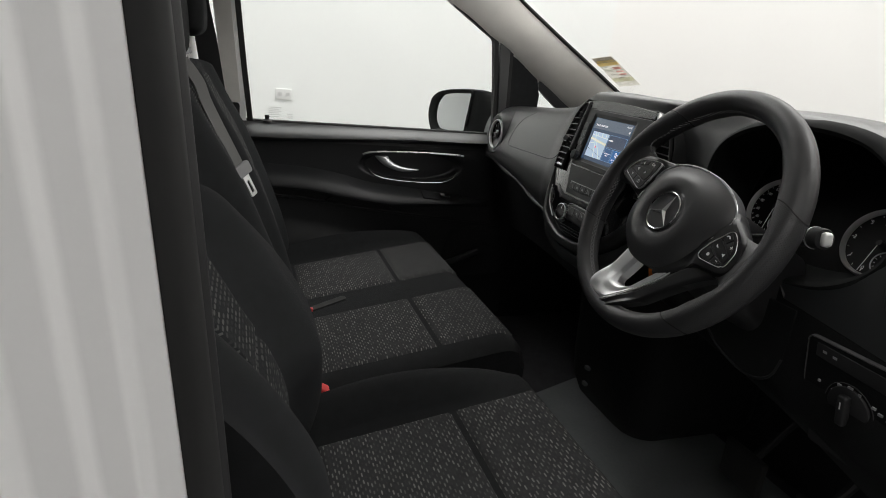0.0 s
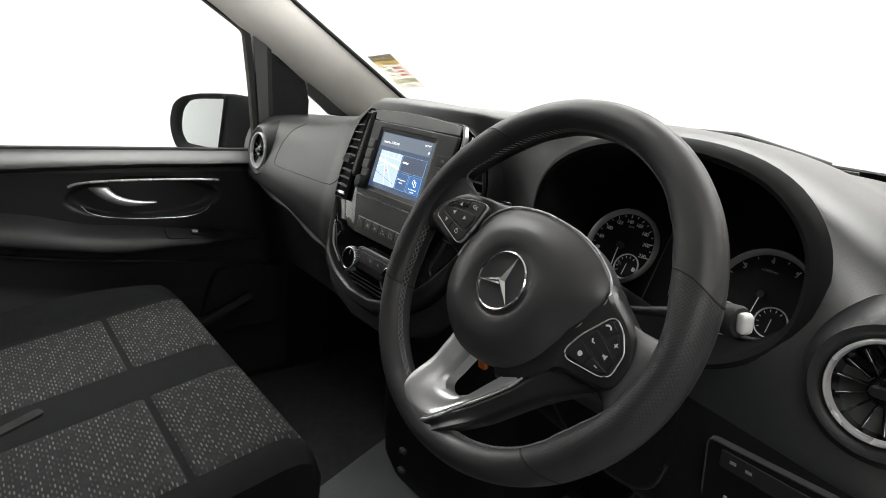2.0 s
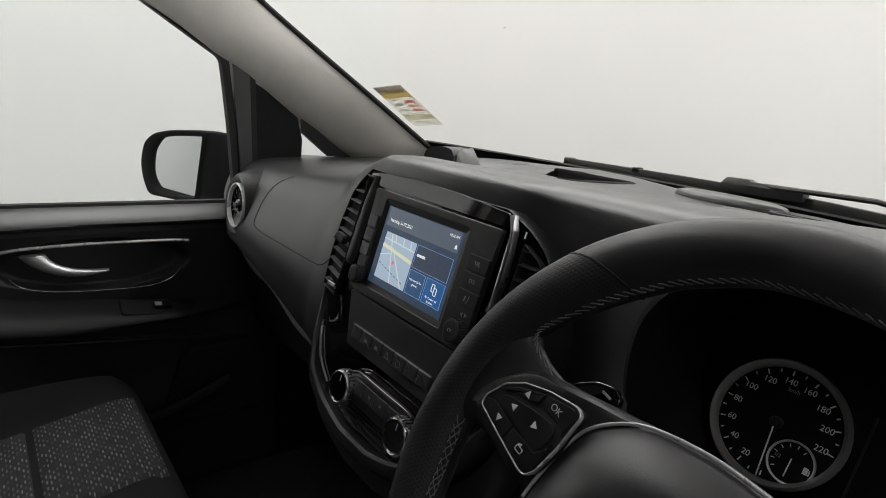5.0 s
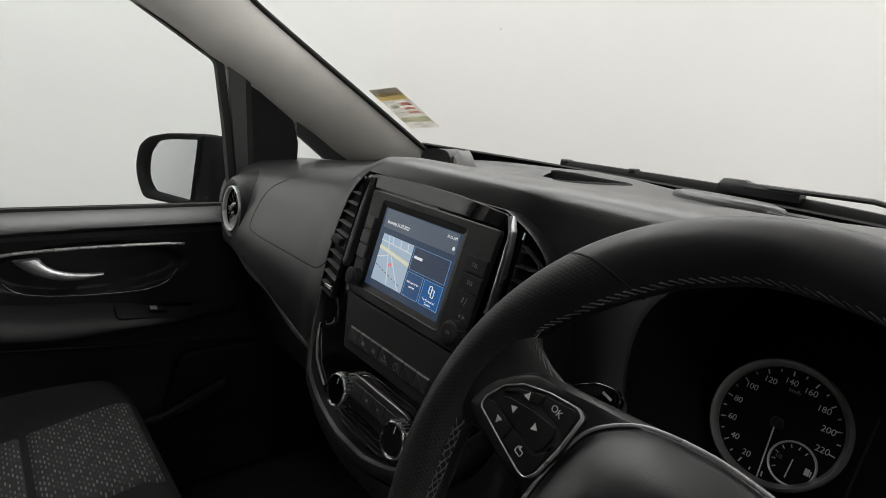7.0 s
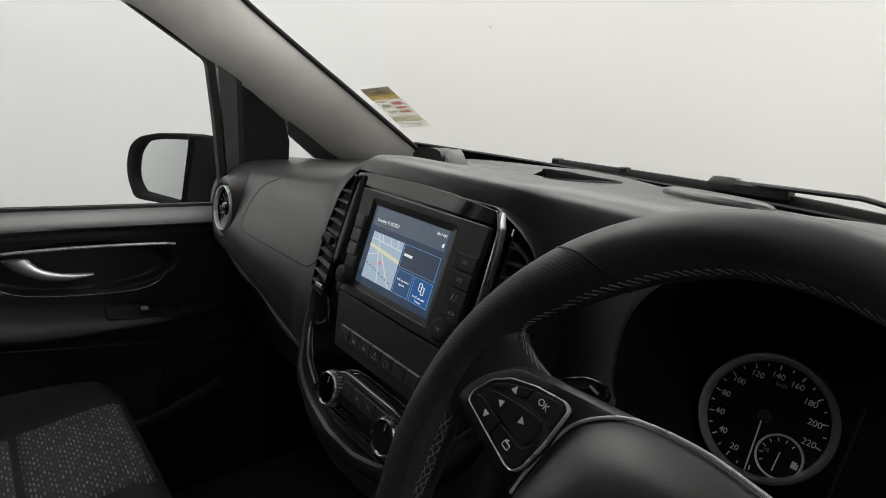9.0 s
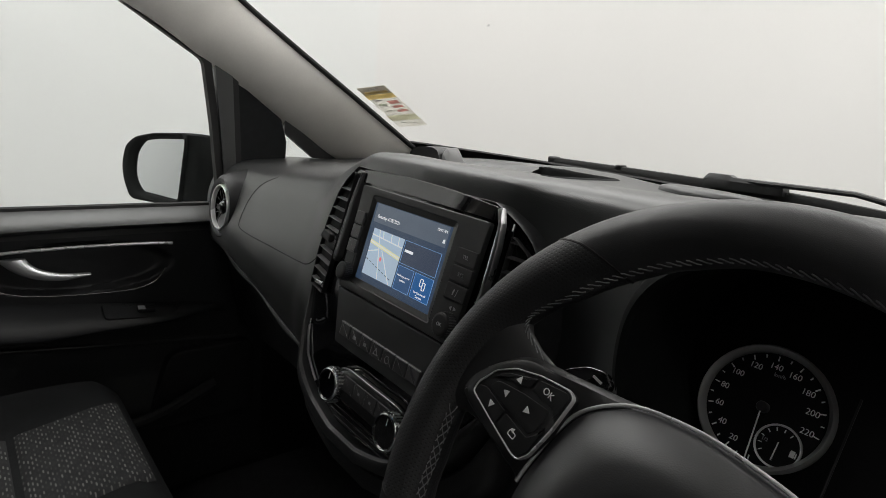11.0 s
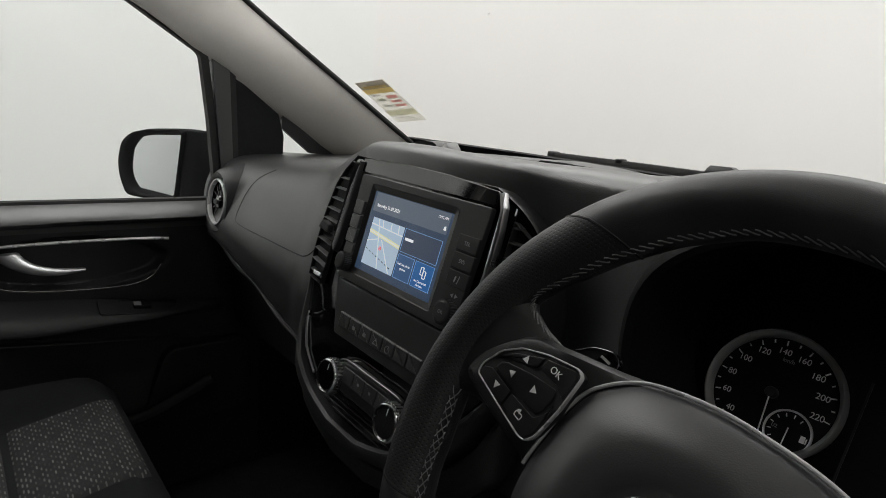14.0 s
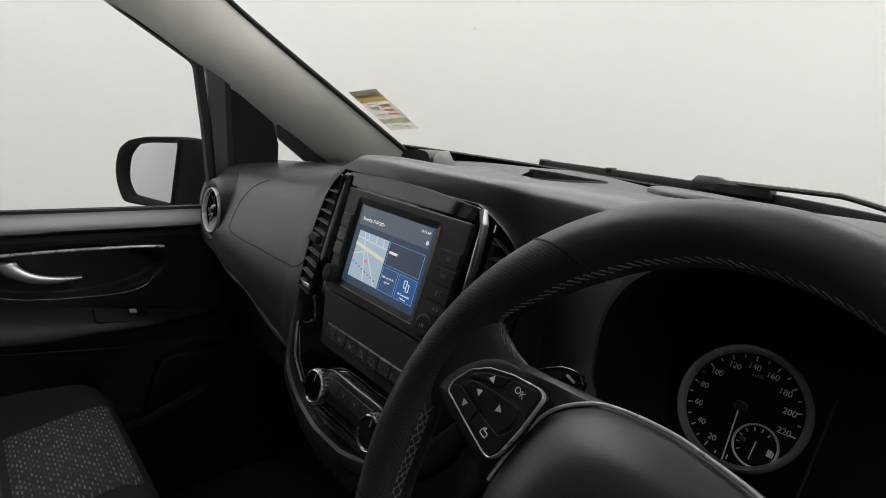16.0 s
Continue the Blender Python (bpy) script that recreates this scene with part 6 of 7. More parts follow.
BLACK = [((0.0120, -0.1752), (0.0130, -0.1880)), ((0.0265, -0.1688), (0.0360, -0.1800)), ((0.0345, -0.1580), (0.0515, -0.1600)), ((0.0435, -0.1330), (0.0680, -0.1320)), ((0.0570, -0.1070), (0.0860, -0.0990)), ((0.0715, -0.0790), (0.1030, -0.0690)), ((0.0790, -0.0550), (0.1210, -0.0430)), ((0.0930, -0.0300), (0.1400, -0.0210))]
rows_plate(BLACK, "black_spoke", M_SATIN, "black lower spoke")
part("spoke_line", tube(bmesh.new(), smooth_path([WM @ Vector((x, y, arm_z(y) - 0.0012)) for x, y in ((0.0262, -0.1690), (0.0345, -0.1575), (0.0435, -0.1325), (0.0570, -0.1065), (0.0715, -0.0780), (0.0775, -0.0560), (0.088, -0.030))], 6), 0.0012, 8), M_TRIM, wheel, "chrome line along the black spoke")
# airbag cover: a round raised disc round the badge that falls away to the chrome line
BC = Vector((0.0, -0.010))
rings = []
for f, z in ((1.0, -0.020), (1.0, -0.001), (0.992, 0.0025), (0.975, 0.0048)):
    rings.append([WM @ Vector((BC.x + (x - BC.x) * f, BC.y + (y - BC.y) * f, z)) for x, y in HO])
for f, z in ((0.80, 0.0095), (0.60, 0.0136), (0.40, 0.0170), (0.22, 0.0194), (0.10, 0.0206), (0.0, 0.0212)):
    ring = []
    for x, y in HO:
        d = Vector((x, y)) - BC
        c = BC + d.normalized() * 0.054
        w = c.lerp(BC + d * 0.975, f)
        ring.append(WM @ Vector((w.x, w.y, z)))
    rings.append(ring)
for r, z in ((0.050, 0.0218), (0.044, 0.0220), (0.0375, 0.0218), (0.0355, 0.0206), (0.0335, 0.0196), (0.001, 0.0196)):
    rings.append([WM @ Vector((BC.x + r * d.x, BC.y + r * d.y, z)) for d in ((Vector(p) - BC).normalized() for p in HO)])
part("airbag_cover", loft(bmesh.new(), rings), M_COVER, wheel, "round black airbag cover", sharp=60)
k0 = min(range(len(HO)), key=lambda k: (HO[k][0] + 0.02) ** 2 + (HO[k][1] + 0.09) ** 2)
loop = [p for p in HO[k0:] + HO[:k0] if p[1] > (-0.030 if p[0] < 0 else -0.004)]
part("cover_trim", tube(bmesh.new(), [WM @ Vector((x * 1.016, y * 1.016, 0.0032)) for x, y in loop], 0.0012, 8), M_TRIM, wheel, "chrome line along the airbag cover")
# round badge: a ring with three plain arms
Mb = WM @ Matrix.Translation((0, -0.0105, 0.0215)) @ Matrix.Scale(0.965, 4)
bd = part("badge", lathe(bmesh.new(), [(0.033, -0.003), (0.0325, -0.0016), (0.0300, -0.0012), (0.0290, -0.0012), (0.0003, -0.0012)], Mb, 56), M_COVER, wheel, "round badge with a chrome ring and three plain arms")
part("badge_ring", lathe(bmesh.new(), [(0.0322, -0.0015), (0.0318, 0.0012), (0.0305, 0.0022), (0.0292, 0.0014), (0.0288, -0.0015)], Mb, 56, caps=False), M_CHROME, bd)
for k in range(3):
    Ma = Mb @ Matrix.Rotation(radians(90 + 120 * k), 4, "Z")
    bm = bmesh.new()
    pts = [(-0.0025, -0.0043, -0.0010), (0.0300, 0, 0.0008), (-0.0025, 0.0043, -0.0010), (0.0, 0, 0.0038)]
    vs = [bm.verts.new(Ma @ Vector(p)) for p in pts]
    bm.faces.new((vs[0], vs[1], vs[3]))
    bm.faces.new((vs[1], vs[2], vs[3]))
    part("badge_arm", bm, M_CHROME, bd, sharp=5)
# column, shroud and stalks
col = thing("steering_column", (0.43, 0.86, 0.96), "black steering column shroud with two stalks", "steering column")
CMx = plane_frame((0.432, 0.752, 1.011), WT)
bm = bmesh.new()
loft(bm, [[CMx @ Vector((x, y, z)) for x, y in rrect(0, cy, w, h, r, 5)] for z, w, h, r, cy in ((-0.018, 0.10, 0.09, 0.03, -0.01), (-0.03, 0.125, 0.11, 0.03, -0.012), (-0.10, 0.135, 0.125, 0.03, -0.02), (-0.20, 0.15, 0.14, 0.03, -0.03))])
part("shroud", bm, M_DARK, col)
sa, sb, se = CMx @ Vector((0.06, 0.010, -0.062)), Vector((0.606, 0.812, 1.026)), Vector((0.6376, 0.8015, 1.0318))
bm = bmesh.new()
tube(bm, [sa.lerp(sb, k / 8) for k in range(9)], [0.004, 0.004, 0.004, 0.004, 0.005, 0.006, 0.009, 0.0115, 0.012], 14)
d = (se - sb).normalized()
tube(bm, [sb + d * k for k in (0.0, 0.004, 0.018, 0.021)], [0.012, 0.0135, 0.0135, 0.012], 20)
stk = part("stalk", bm, M_DARK, col)
bm = bmesh.new()
tube(bm, [sb + d * k for k in (0.001, 0.0022, 0.0034)], 0.0142, 24)
part("stalk_ring", bm, M_SILVER, stk, "thin silver ring")
bm = bmesh.new()
box(bm, -0.0065, 0.0065, -0.0090, 0.0090, 0.0, 0.010, 0.0045, Matrix.Translation(sb + d * 0.0195) @ d.to_track_quat("Z", "Y").to_matrix().to_4x4())
part("stalk_button", bm, M_BRIGHT, stk, "pale silver stalk button")
pp = rounded([(-0.134, 0.005), (-0.130, 0.031), (-0.118, 0.043), (-0.105, 0.0485), (-0.098, 0.045), (-0.096, 0.005)], 0.004)
Mpd = WM @ Matrix.Translation((0, 0, -0.030))
pdl = part("shift_paddle", slab(bmesh.new(), pp, -0.006, 0.0, Mpd, 0.002), M_DARK, wheel, "black shift paddle behind the spoke")
part("paddle_edge", band(bmesh.new(), inset(pp, -0.0006), pp, -0.005, 0.0005, Mpd, 0.0002), M_DARKCHROME, pdl)
part("paddle_mark", slab(bmesh.new(), rrect(-0.1075, 0.0415, 0.008, 0.0018, 0.0004), 0.0, 0.0006, Mpd, 0.0002), M_PAINTMARK, pdl)
bm = bmesh.new()
box(bm, -0.0065, 0.0065, -0.004, 0.004, -0.020, 0.018, 0.002, Matrix.Translation((0.322, 0.820, 0.8645)) @ Matrix.Rotation(radians(12), 4, "X"))
solid("orange_tag", bm, M_ORANGE, "small orange plastic tag on the steering column", "tag")

# ---------- seats ----------
def cushion_z(x, y, x0, x1, hl, hr, zb, bl, br, yl=0.60):
    """The upper side of a cushion; hl, hr: heights of its side bolsters of widths bl, br."""
    z = zb + (y - 0.54) * 0.19 - 0.02 * ease(0.64, 0.74, y) ** 2
    arch = math.sin(math.pi * max(0, min(1, (y - 0.10) / yl))) ** 0.8
    if bl:
        s = max(0, (x0 + bl - x) / bl)
        z += hl * arch * math.sin(math.pi * min(1, s * 0.62)) - 0.05 * ease(0.6, 1.0, s) ** 2
    if br:
        s = max(0, (x - x1 + br) / br)
        z += hr * arch * math.sin(math.pi * min(1, s * 0.62)) - 0.05 * ease(0.6, 1.0, s) ** 2
    return z


def cushion(parent, x0, x1, y1, hl, hr, zb, bl, br, low, yl=0.60):
    bm = bmesh.new()
    rings = []
    n = 40
    for i in range(n + 1):
        x = x0 + (x1 - x0) * i / n
        e = min(x - x0, x1 - x)
        sq = 0.018 * (1 - ease(0, 0.03, e))
        ring = [(x, 0.18, low)]
        m = 26
        for j in range(m + 1):
            y = 0.18 + (y1 - 0.18) * j / m
            ring.append((x, y - sq * (j == m), cushion_z(x, y, x0, x1, hl, hr, zb, bl, br, yl) - sq - 0.025 * ease(y1 - 0.04, y1, y) ** 2))
        ring += [(x, y1 + 0.012 - sq, zb - 0.045), (x, y1 + 0.010 - sq, zb - 0.09), (x, y1 - 0.01 - sq, low)]
        rings.append(ring)
    loft(bm, rings)
    return part("cushion", bm, M_CLOTH, parent, "plain black cloth cushion", sharp=50)


def insert(parent, x0, x1, ya, yb, zf, m=None, name="insert", puff=0.007):
    bm = bmesh.new()
    def f(u, v):
        x, y = x0 + (x1 - x0) * u, ya + (yb - ya) * v
        e = min(min(u, 1 - u) * (x1 - x0), min(v, 1 - v) * (yb - ya))
        return (x, y, zf(x, y) - 0.003 + puff * ease(0, 0.012, e) ** 0.6)
    surf(bm, f, 24, 24)
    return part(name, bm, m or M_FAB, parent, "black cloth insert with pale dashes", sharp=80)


def seat_base(parent, x0, x1, y1, z1):
    bm = box(bmesh.new(), x0, x1, 0.0, y1, FZ, z1, 0.015)
    return part("base", bm, M_DARK, parent)


def backrest(parent, x0, x1, prof, ins, thick=0.13, bol=0.030, zins=(0.60, 1.06), bw=0.07, seam_x=None):
    P = smooth_path([(0, y, z) for y, z in prof], 8)
    bm = bmesh.new()
    n, rings = 60, []
    w = x1 - x0
    def front(x, p):
        u = (x - x0) / w
        e = min(x - x0, x1 - x)
        xi = lerp_table(seam_x, p.z) if seam_x else ins[0]
        inn = 1 - ease(xi - bw, xi + 0.01, x) * (1 - ease(ins[1] - 0.01, ins[1] + bw, x))
        edge = 0.048 * (1 - ease(0, 0.085, e)) ** 1.6
        return p.y + bol * inn - bol * 0.9 - edge
    top, bot = P[-1].z, P[0].z
    for i in range(n + 1):
        x = x0 + w * i / n
        e = min(x - x0, x1 - x)
        dz = 0.032 * (1 - ease(0, 0.12, e)) ** 1.6
        ring = [(x, front(x, p), bot + (p.z - bot) * (top - dz - bot) / (top - bot)) for p in P]
        yt = P[-1].y
        yf = ring[-1][1]
        ring += [(x, yf + (yt - thick - yf) * (0.5 - 0.5 * math.cos(math.pi * k / 10)), top - dz + 0.020 * math.sin(math.pi * k / 10) - 0.03 * (k / 10) ** 2) for k in range(1, 11)]
        ring += [(x, p.y - thick, p.z) for p in reversed(P[:-6:6])]
        rings.append(ring)
    loft(bm, rings)
    part("backrest", bm, M_CLOTH, parent, "plain black cloth backrest", sharp=75)
    Q = [p for p in P if zins[0] <= p.z <= zins[1]]
    bm = bmesh.new()
    def f(u, v):
        k = v * (len(Q) - 1)
        i = min(int(k), len(Q) - 2)
        p = Q[i].lerp(Q[i + 1], k - i)
        xi = lerp_table(seam_x, p.z) if seam_x else ins[0]
        x = xi + (ins[1] - xi) * u
        e = min(min(u, 1 - u) * (ins[1] - ins[0]), min(v, 1 - v) * 0.4)
        seam = 0.006 * math.exp(-((p.z - 0.86) / 0.006) ** 2)
        return (x, front(x, p) - 0.003 + 0.009 * ease(0, 0.014, e) - seam, p.z)
    surf(bm, f, 20, 60)
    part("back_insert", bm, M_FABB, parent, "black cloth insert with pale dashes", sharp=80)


def headrest(parent, cx, y, z, wide=1.0, gap=0.045):
    bm = bmesh.new()
    rings = []
    tab = smooth_path([(0.0, 0.10, 0.05), (0.008, 0.19, 0.080), (0.03, 0.235, 0.105), (0.11, 0.245, 0.115), (0.17, 0.228, 0.102), (0.195, 0.18, 0.07), (0.20, 0.10, 0.03)], 5)
    for dz, w, d in tab:
        rings.append([(cx + a, y - 0.02 * dz / 0.2 + b, z + dz) for a, b in rrect(0, 0, w * wide, d, min(w, d) * 0.45, 9)])
    loft(bm, rings)
    h = part("headrest", bm, M_CLOTH, parent)
    for s in (-1, 1):
        part("headrest_post", tube(bmesh.new(), [(cx + s * gap, y, z - 0.10), (cx + s * gap, y, z + 0.02)], 0.008, 12), M_STEEL, h)
        part("post_sleeve", lathe(bmesh.new(), [(0.012, 0), (0.014, 0.004), (0.012, 0.014), (0.007, 0.016)], Matrix.Translation((cx + s * gap, y, z - 0.042)), 20), M_GREYMARK, h)


bench = thing("bench_seat", (-0.3, 0.4, FZ), "black cloth double passenger bench with dashed inserts", "seat")
BX0, BX1, BZ = -0.715, 0.105, 0.613
cushion(bench, BX0, BX1, 0.722, 0.05, 0.0, BZ, 0.10, 0.0, 0.42)
zf = lambda x, y: cushion_z(x, y, BX0, BX1, 0.05, 0.0, BZ, 0.10, 0.0)
for xa, xb in ((-0.590, -0.318), (-0.210, 0.060)):
    insert(bench, xa, xb, 0.200, 0.282, zf, name="rear_insert")
    insert(bench, xa, xb, 0.284, 0.539, zf)
    insert(bench, xa, xb, 0.541, 0.704, zf, name="front_insert")
seat_base(bench, -0.70, 0.09, 0.66, 0.43)
# recess with buckles between the two places, its shade drawn as a dark slab
part("recess_shade", slab(bmesh.new(), rrect(0, 0, 0.024, 0.118, 0.008), -0.05, 0.0022, Matrix.Translation((-0.2665, 0.338, 0.5765)) @ Matrix.Rotation(radians(11), 4, 'X') @ Matrix.Rotation(radians(18), 4, 'Z'), 0.001, 0.0), M_RUBBER, bench)
PB = [(0.265, 0.50), (0.268, 0.60), (0.258, 0.66), (0.228, 0.755), (0.188, 0.86), (0.142, 0.965), (0.095, 1.05), (0.062, 1.115)]
backrest(bench, -0.738, -0.30, [(y + 0.012, z) for y, z in PB], (-0.61, -0.40), zins=(0.60, 1.105))
backrest(bench, -0.285, 0.165, PB, (-0.205, 0.02), zins=(0.60, 1.105))
headrest(bench, -0.50, 0.015, 1.185)
headrest(bench, -0.060, 0.002, 1.145, 1.16, 0.072)
# buckle between the bench places
bk = thing("seat_belt_buckle", (-0.226, 0.303, 0.56), "black buckle with red button in the bench recess", "buckle")
part("buckle_body", box(bmesh.new(), -0.260, -0.238, 0.275, 0.305, 0.52, 0.574, 0.006), M_DARK, bk)
part("release_button", box(bmesh.new(), -0.254, -0.243, 0.300, 0.309, 0.562, 0.5770, 0.002), M_RED, bk, "red release button")

dseat = thing("driver_seat", (0.45, 0.4, FZ), "black cloth driver seat with dashed inserts", "seat")
DX0, DX1, DZ = 0.185, 0.690, 0.620
cushion(dseat, DX0, DX1, 0.660, 0.062, 0.062, DZ, 0.10, 0.10, 0.44, 0.52)
zg = lambda x, y: cushion_z(x, y, DX0, DX1, 0.062, 0.062, DZ, 0.10, 0.10, 0.52)
insert(dseat, 0.285, 0.585, 0.255, 0.489, zg)
insert(dseat, 0.285, 0.585, 0.491, 0.642, zg, name="front_insert")
seat_base(dseat, 0.22, 0.66, 0.60, 0.45)
DB = [(0.19, 0.50), (0.215, 0.58), (0.245, 0.68), (0.247, 0.74), (0.236, 0.81), (0.191, 0.89), (0.123, 0.97), (0.061, 1.03), (-0.01, 1.085), (-0.05, 1.12)]
backrest(dseat, 0.185, 0.69, DB, (0.30, 0.575), bol=0.06, thick=0.20, bw=0.10, zins=(0.66, 1.10), seam_x=[(0.70, 0.44), (0.80, 0.47), (0.88, 0.455), (0.96, 0.385), (1.026, 0.29), (1.10, 0.215)])
headrest(dseat, 0.44, -0.11, 1.16)
rb = thing("seat_belt_buckle", (0.215, 0.26, 0.60), "black buckle with bright red button beside the driver seat", "buckle")
part("buckle_body", box(bmesh.new(), 0.155, 0.183, 0.17, 0.27, 0.55, 0.606, 0.006, None), M_DARK, rb)
bm = bmesh.new()
box(bm, -0.013, 0.013, -0.019, 0.019, -0.006, 0.006, 0.003, Matrix.Translation((0.185, 0.272, 0.614)) @ Matrix.Rotation(radians(-30), 4, "X"))
part("release_button", bm, M_RED, rb, "bright red release button")

# centre seat belt hanging over the bench backrest, with its tongue
sb_ = thing("seat_belt", (-0.24, 0.05, 1.1), "grey seat belt with steel tongue over the bench backrest", "seat belt")
bp = smooth_path([(-0.185, -0.04, 1.120), (-0.170, 0.020, 1.150), (-0.154, 0.062, 1.110), (-0.150, 0.082, 1.060), (-0.150, 0.127, 0.966), (-0.150, 0.141, 0.938)], 8)
bm = bmesh.new()
rings = []
for i, p in enumerate(bp):
    d = (bp[min(len(bp) - 1, i + 1)] - bp[max(0, i - 1)]).normalized()
    s = Vector((-0.855, 0.45, 0.225)).normalized()
    n = d.cross(s).normalized()
    rings.append([p - s * 0.0175 - n * 0.0008, p + s * 0.0175 - n * 0.0008, p + s * 0.0175 + n * 0.0008, p - s * 0.0175 + n * 0.0008])
loft(bm, rings)
part("webbing", bm, M_WEB, sb_)
tx, ty = Vector((-0.855, 0.45, 0.225)).normalized(), Vector((0.0, -0.42, 0.91))
ty = (ty - tx * ty.dot(tx)).normalized()
tz = tx.cross(ty)
MT = Matrix(((tx.x, ty.x, tz.x, -0.150), (tx.y, ty.y, tz.y, 0.143), (tx.z, ty.z, tz.z, 0.933), (0, 0, 0, 1)))
part("tongue_cover", slab(bmesh.new(), rrect(0, 0, 0.062, 0.026, 0.006), -0.006, 0.006, MT, 0.003), M_THREAD, sb_)
o, i_ = rrect(0.004, -0.034, 0.024, 0.048, 0.004), rrect(0.004, -0.038, 0.009, 0.026, 0.002)
part("tongue", band(bmesh.new(), o, i_, -0.0012, 0.0012, MT, 0.0003), M_BRIGHT, sb_, "bright steel tongue")
# outer passenger belt by the pillar
ob_ = thing("seat_belt", (-0.76, 0.05, 1.1), "black seat belt webbing by the passenger pillar", "seat belt")
bm = bmesh.new()
loft(bm, [[Vector((-0.745, y - 0.034, z)), Vector((-0.745, y + 0.023, z)), Vector((-0.747, y + 0.023, z)), Vector((-0.747, y - 0.034, z))] for y, z in ((0.005, 1.5), (0.042, 1.26), (0.058, 1.18), (0.076, 1.057), (0.09, 0.95), (0.10, 0.6), (0.10, 0.4))])
part("webbing", bm, M_DARK, ob_)

# ---------- driver's door opening: rear pillar, seal ----------
def lean(bm):
    """The pillar leans back towards its top."""
    for v in bm.verts:
        v.co.y -= 0.07 * (v.co.z - 1.19)
    return bm


bm = bmesh.new()
loft(bm, [[(x, y, z) for x, y in rounded([(0.80, -0.30), (0.915, -0.30), (0.915, 0.042), (0.905, 0.049), (0.903, 0.066), (0.896, 0.071), (0.894, 0.085), (0.886, 0.090), (0.884, 0.102), (0.80, 0.104)], 0.002)] for z in (0.15, 0.6, 1.2, 1.75)])
solid("door_pillar", lean(bm), M_WHITE, "white painted door pillar beside the driver opening", "door pillar", "structure")
bm = bmesh.new()
tube(bm, [(0.874, 0.108, 0.15 + 1.6 * k / 16) for k in range(17)], 0.010, 12)
solid("door_seal", lean(bm), M_RUBBER, "black rubber door seal along the pillar", "seal", "structure")
bm = bmesh.new()
loft(bm, [[(x, y, z) for x, y in rounded([(0.80, -0.1), (0.866, -0.1), (0.866, 0.116), (0.858, 0.121), (0.842, 0.110), (0.80, 0.090)], 0.003)] for z in (0.2, 0.6, 1.2, 1.75)])
solid("pillar_inner_trim", lean(bm), M_DARK, "black inner pillar trim beside the driver seat", "pillar trim", "structure")

# ---------- outside the glass: wipers ----------
wip = thing("wiper", (0.0, 1.53, 1.13), "black windscreen wiper resting at the glass base", "wiper")
bm = bmesh.new()
blade = smooth_path([(-0.345, 1.540, 1.1195), (-0.18, 1.545, 1.1225), (-0.03, 1.545, 1.1250), (0.12, 1.535, 1.1265), (0.30, 1.51, 1.1230), (0.42, 1.48, 1.1130)], 8)
loft(bm, [[p + Vector((0, dy, dz)) for dy, dz in ((-0.008, -0.012), (-0.010, 0.000), (-0.006, 0.0065), (0.004, 0.0070), (0.009, 0.001), (0.006, -0.012))] for p in blade])
part("blade", bm, M_RUBBER, wip, sharp=50)
part("blade_cap", box(bmesh.new(), -0.356, -0.335, 1.530, 1.552, 1.112, 1.1285, 0.004), M_SATIN, wip)
for x in (-0.175, 0.33):
    part("blade_joint", box(bmesh.new(), x - 0.006, x + 0.006, 1.494 if x > 0 else 1.534, 1.518 if x > 0 else 1.558, 1.124, 1.1325, 0.002), M_SATIN, wip)
bm = bmesh.new()
tube(bm, smooth_path([(0.085, 1.520, 1.141), (0.145, 1.505, 1.1440), (0.235, 1.50, 1.1475), (0.262, 1.498, 1.147), (0.335, 1.490, 1.1360), (0.43, 1.475, 1.120)], 8), 0.0042, 8)
part("arm", bm, M_SATIN, wip)
bm = bmesh.new()
loft(bm, [[(x, 1.524 + dy, z + dz) for dy, dz in ((-0.012, -0.014), (-0.013, 0.0), (-0.008, h), (0.008, h), (0.012, 0.0), (0.011, -0.014))] for x, z, h in ((0.018, 1.136, 0.004), (0.024, 1.137, 0.009), (0.060, 1.138, 0.009), (0.066, 1.138, 0.006), (0.090, 1.1385, 0.005), (0.150, 1.1405, 0.0035))])
part("clip", bm, M_SATIN, wip)

# ---------- label stuck inside the windscreen ----------
c00, c10, c11, c01 = Vector((-0.658, 1.337, 1.156)), Vector((-0.558, 1.3455, 1.1695)), Vector((-0.585, 1.2395, 1.2465)), Vector((-0.6805, 1.2295, 1.2345))
lab = thing("windscreen_label", (-0.55, 1.24, 1.2), "yellow and white paper rating label on the windscreen", "label")
nrm = (c10 - c00).cross(c01 - c00).normalized()
nrm = nrm if nrm.y < 0 else -nrm


def on_label(name, u0, u1, v0, v1, m, lift=0.0):
    bm = bmesh.new()
    f = lambda u, v: c00.lerp(c10, u).lerp(c01.lerp(c11, u), v) + nrm * lift
    a = [f(u0, v0), f(u1, v0), f(u1, v1), f(u0, v1)]
    loft(bm, [[p - nrm * 0.0003 for p in a], [p + nrm * 0.0003 for p in a]])
    return part(name, bm, m, lab)


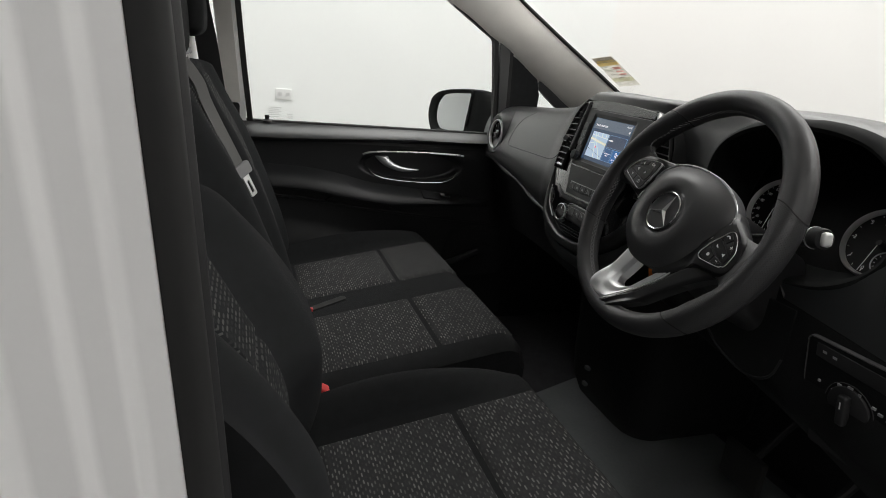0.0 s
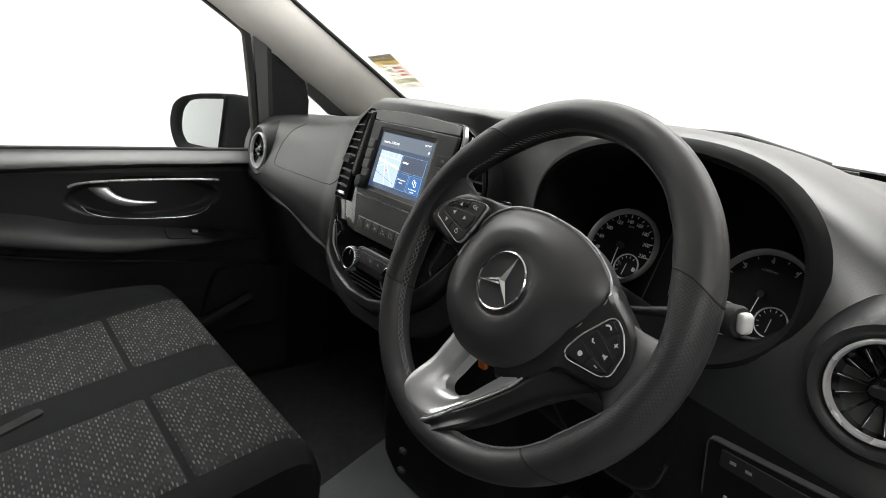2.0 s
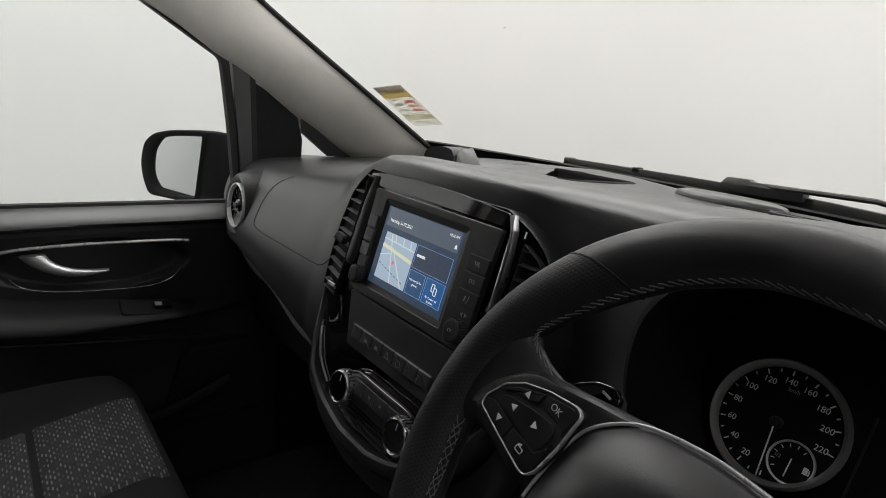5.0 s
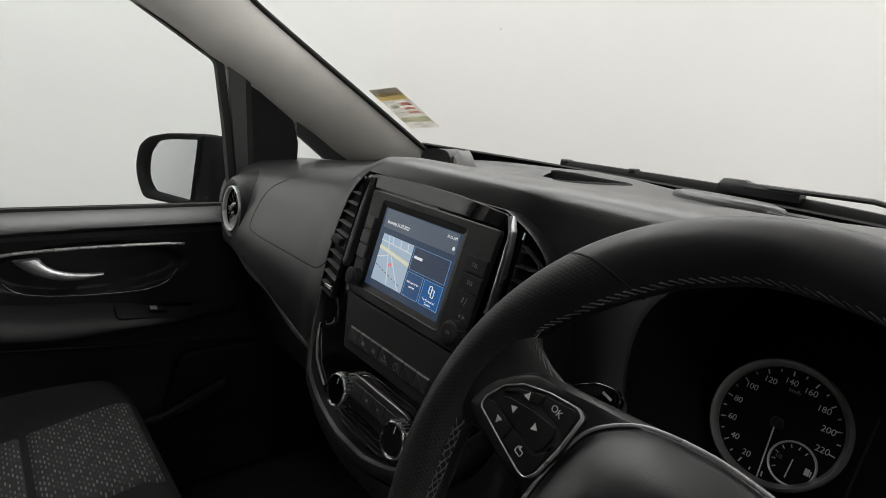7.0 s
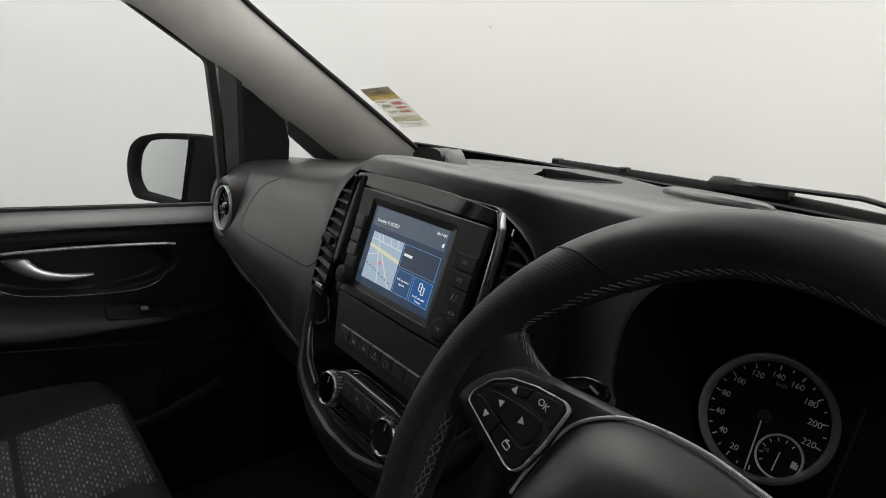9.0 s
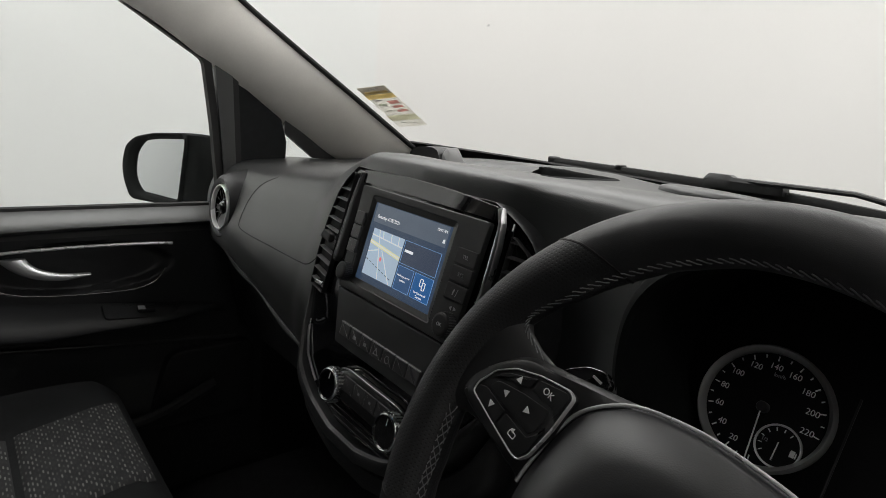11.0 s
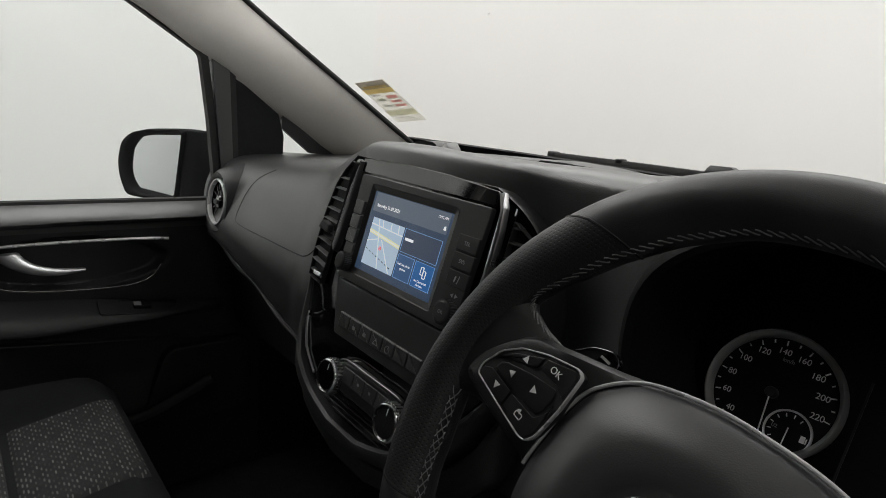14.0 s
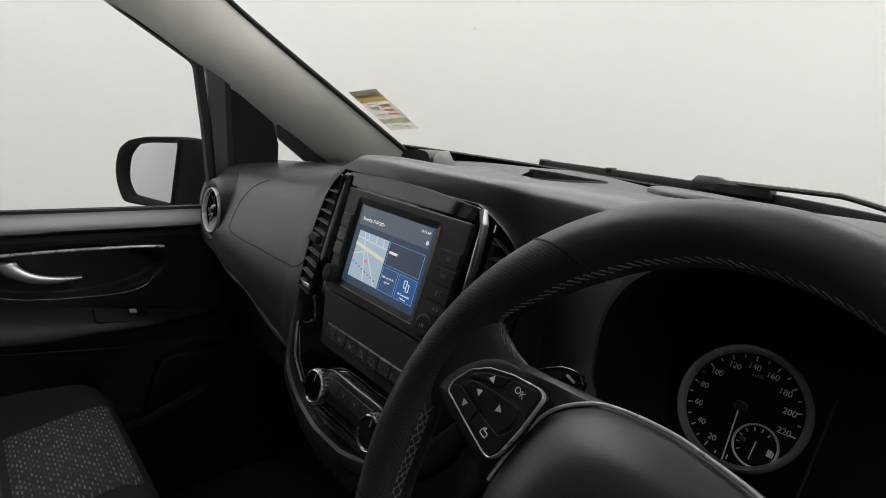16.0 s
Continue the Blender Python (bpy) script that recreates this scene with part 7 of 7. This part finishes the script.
M_YEL = mat("yellow_print", (0.96, 0.85, 0.55), 0.7, var=0.03)
M_LIME = mat("lime_print", (0.95, 0.95, 0.84), 0.7, var=0.03)
M_GRN = mat("green_print", (0.90, 0.93, 0.86), 0.7, var=0.03)
M_RDP = mat("red_print", (0.92, 0.64, 0.62), 0.7, var=0.03)
M_PAPER = mat("pale_paper", (0.76, 0.75, 0.71), 0.8, var=0.03)
M_PALE = mat("pale_print", (0.88, 0.87, 0.85), 0.8, var=0.03)
M_HEAD = mat("dark_print", (0.70, 0.67, 0.63), 0.8, var=0.05)
for m in (M_YEL, M_LIME, M_GRN, M_RDP, M_PAPER, M_PALE, M_HEAD):
    translucent(m, 0.75)
on_label("paper", 0, 1, 0, 1, M_PAPER)
on_label("header", 0, 1, 0.83, 1, M_HEAD, 0.001)
on_label("text_bar", 0.38, 0.62, 0.93, 0.97, M_PALE, 0.0016)
on_label("text_bar", 0.10, 0.92, 0.85, 0.90, M_YEL, 0.0016)
on_label("yellow_band", 0, 1, 0.72, 0.83, M_YEL, 0.001)
for k in range(3):
    on_label("red_bar", 0.55, 0.90, 0.58 - 0.10 * k, (0.63 if k else 0.65) - 0.10 * k, M_RDP, 0.001)
    on_label("text_bar", 0.12, 0.40, 0.66 - 0.13 * k, 0.69 - 0.13 * k, M_PALE, 0.001)
on_label("green_bar", 0.15, 0.42, 0.555, 0.60, M_GRN, 0.001)
on_label("lime_band", 0, 1, 0.17, 0.30, M_LIME, 0.001)
on_label("text_bar", 0.25, 0.55, 0.10, 0.12, M_PALE, 0.001)
on_label("text_bar", 0.60, 0.75, 0.05, 0.09, M_PALE, 0.001)
# pedals in the driver's footwell
for cx, w in ((0.36, 0.05), (0.52, 0.035)):
    pd = thing("pedal", (cx, 1.12, 0.45), "black rubber pedal in the dark footwell", "pedal", "pedals")
    part("pad", box(bmesh.new(), cx - w, cx + w, 1.10, 1.115, 0.42, 0.50, 0.004, Matrix.Translation((0, 0, 0))), M_RUBBER, pd)
    part("lever", tube(bmesh.new(), [(cx, 1.115, 0.46), (cx, 1.22, 0.56), (cx, 1.44, 0.72)], 0.009, 10), M_DARK, pd)
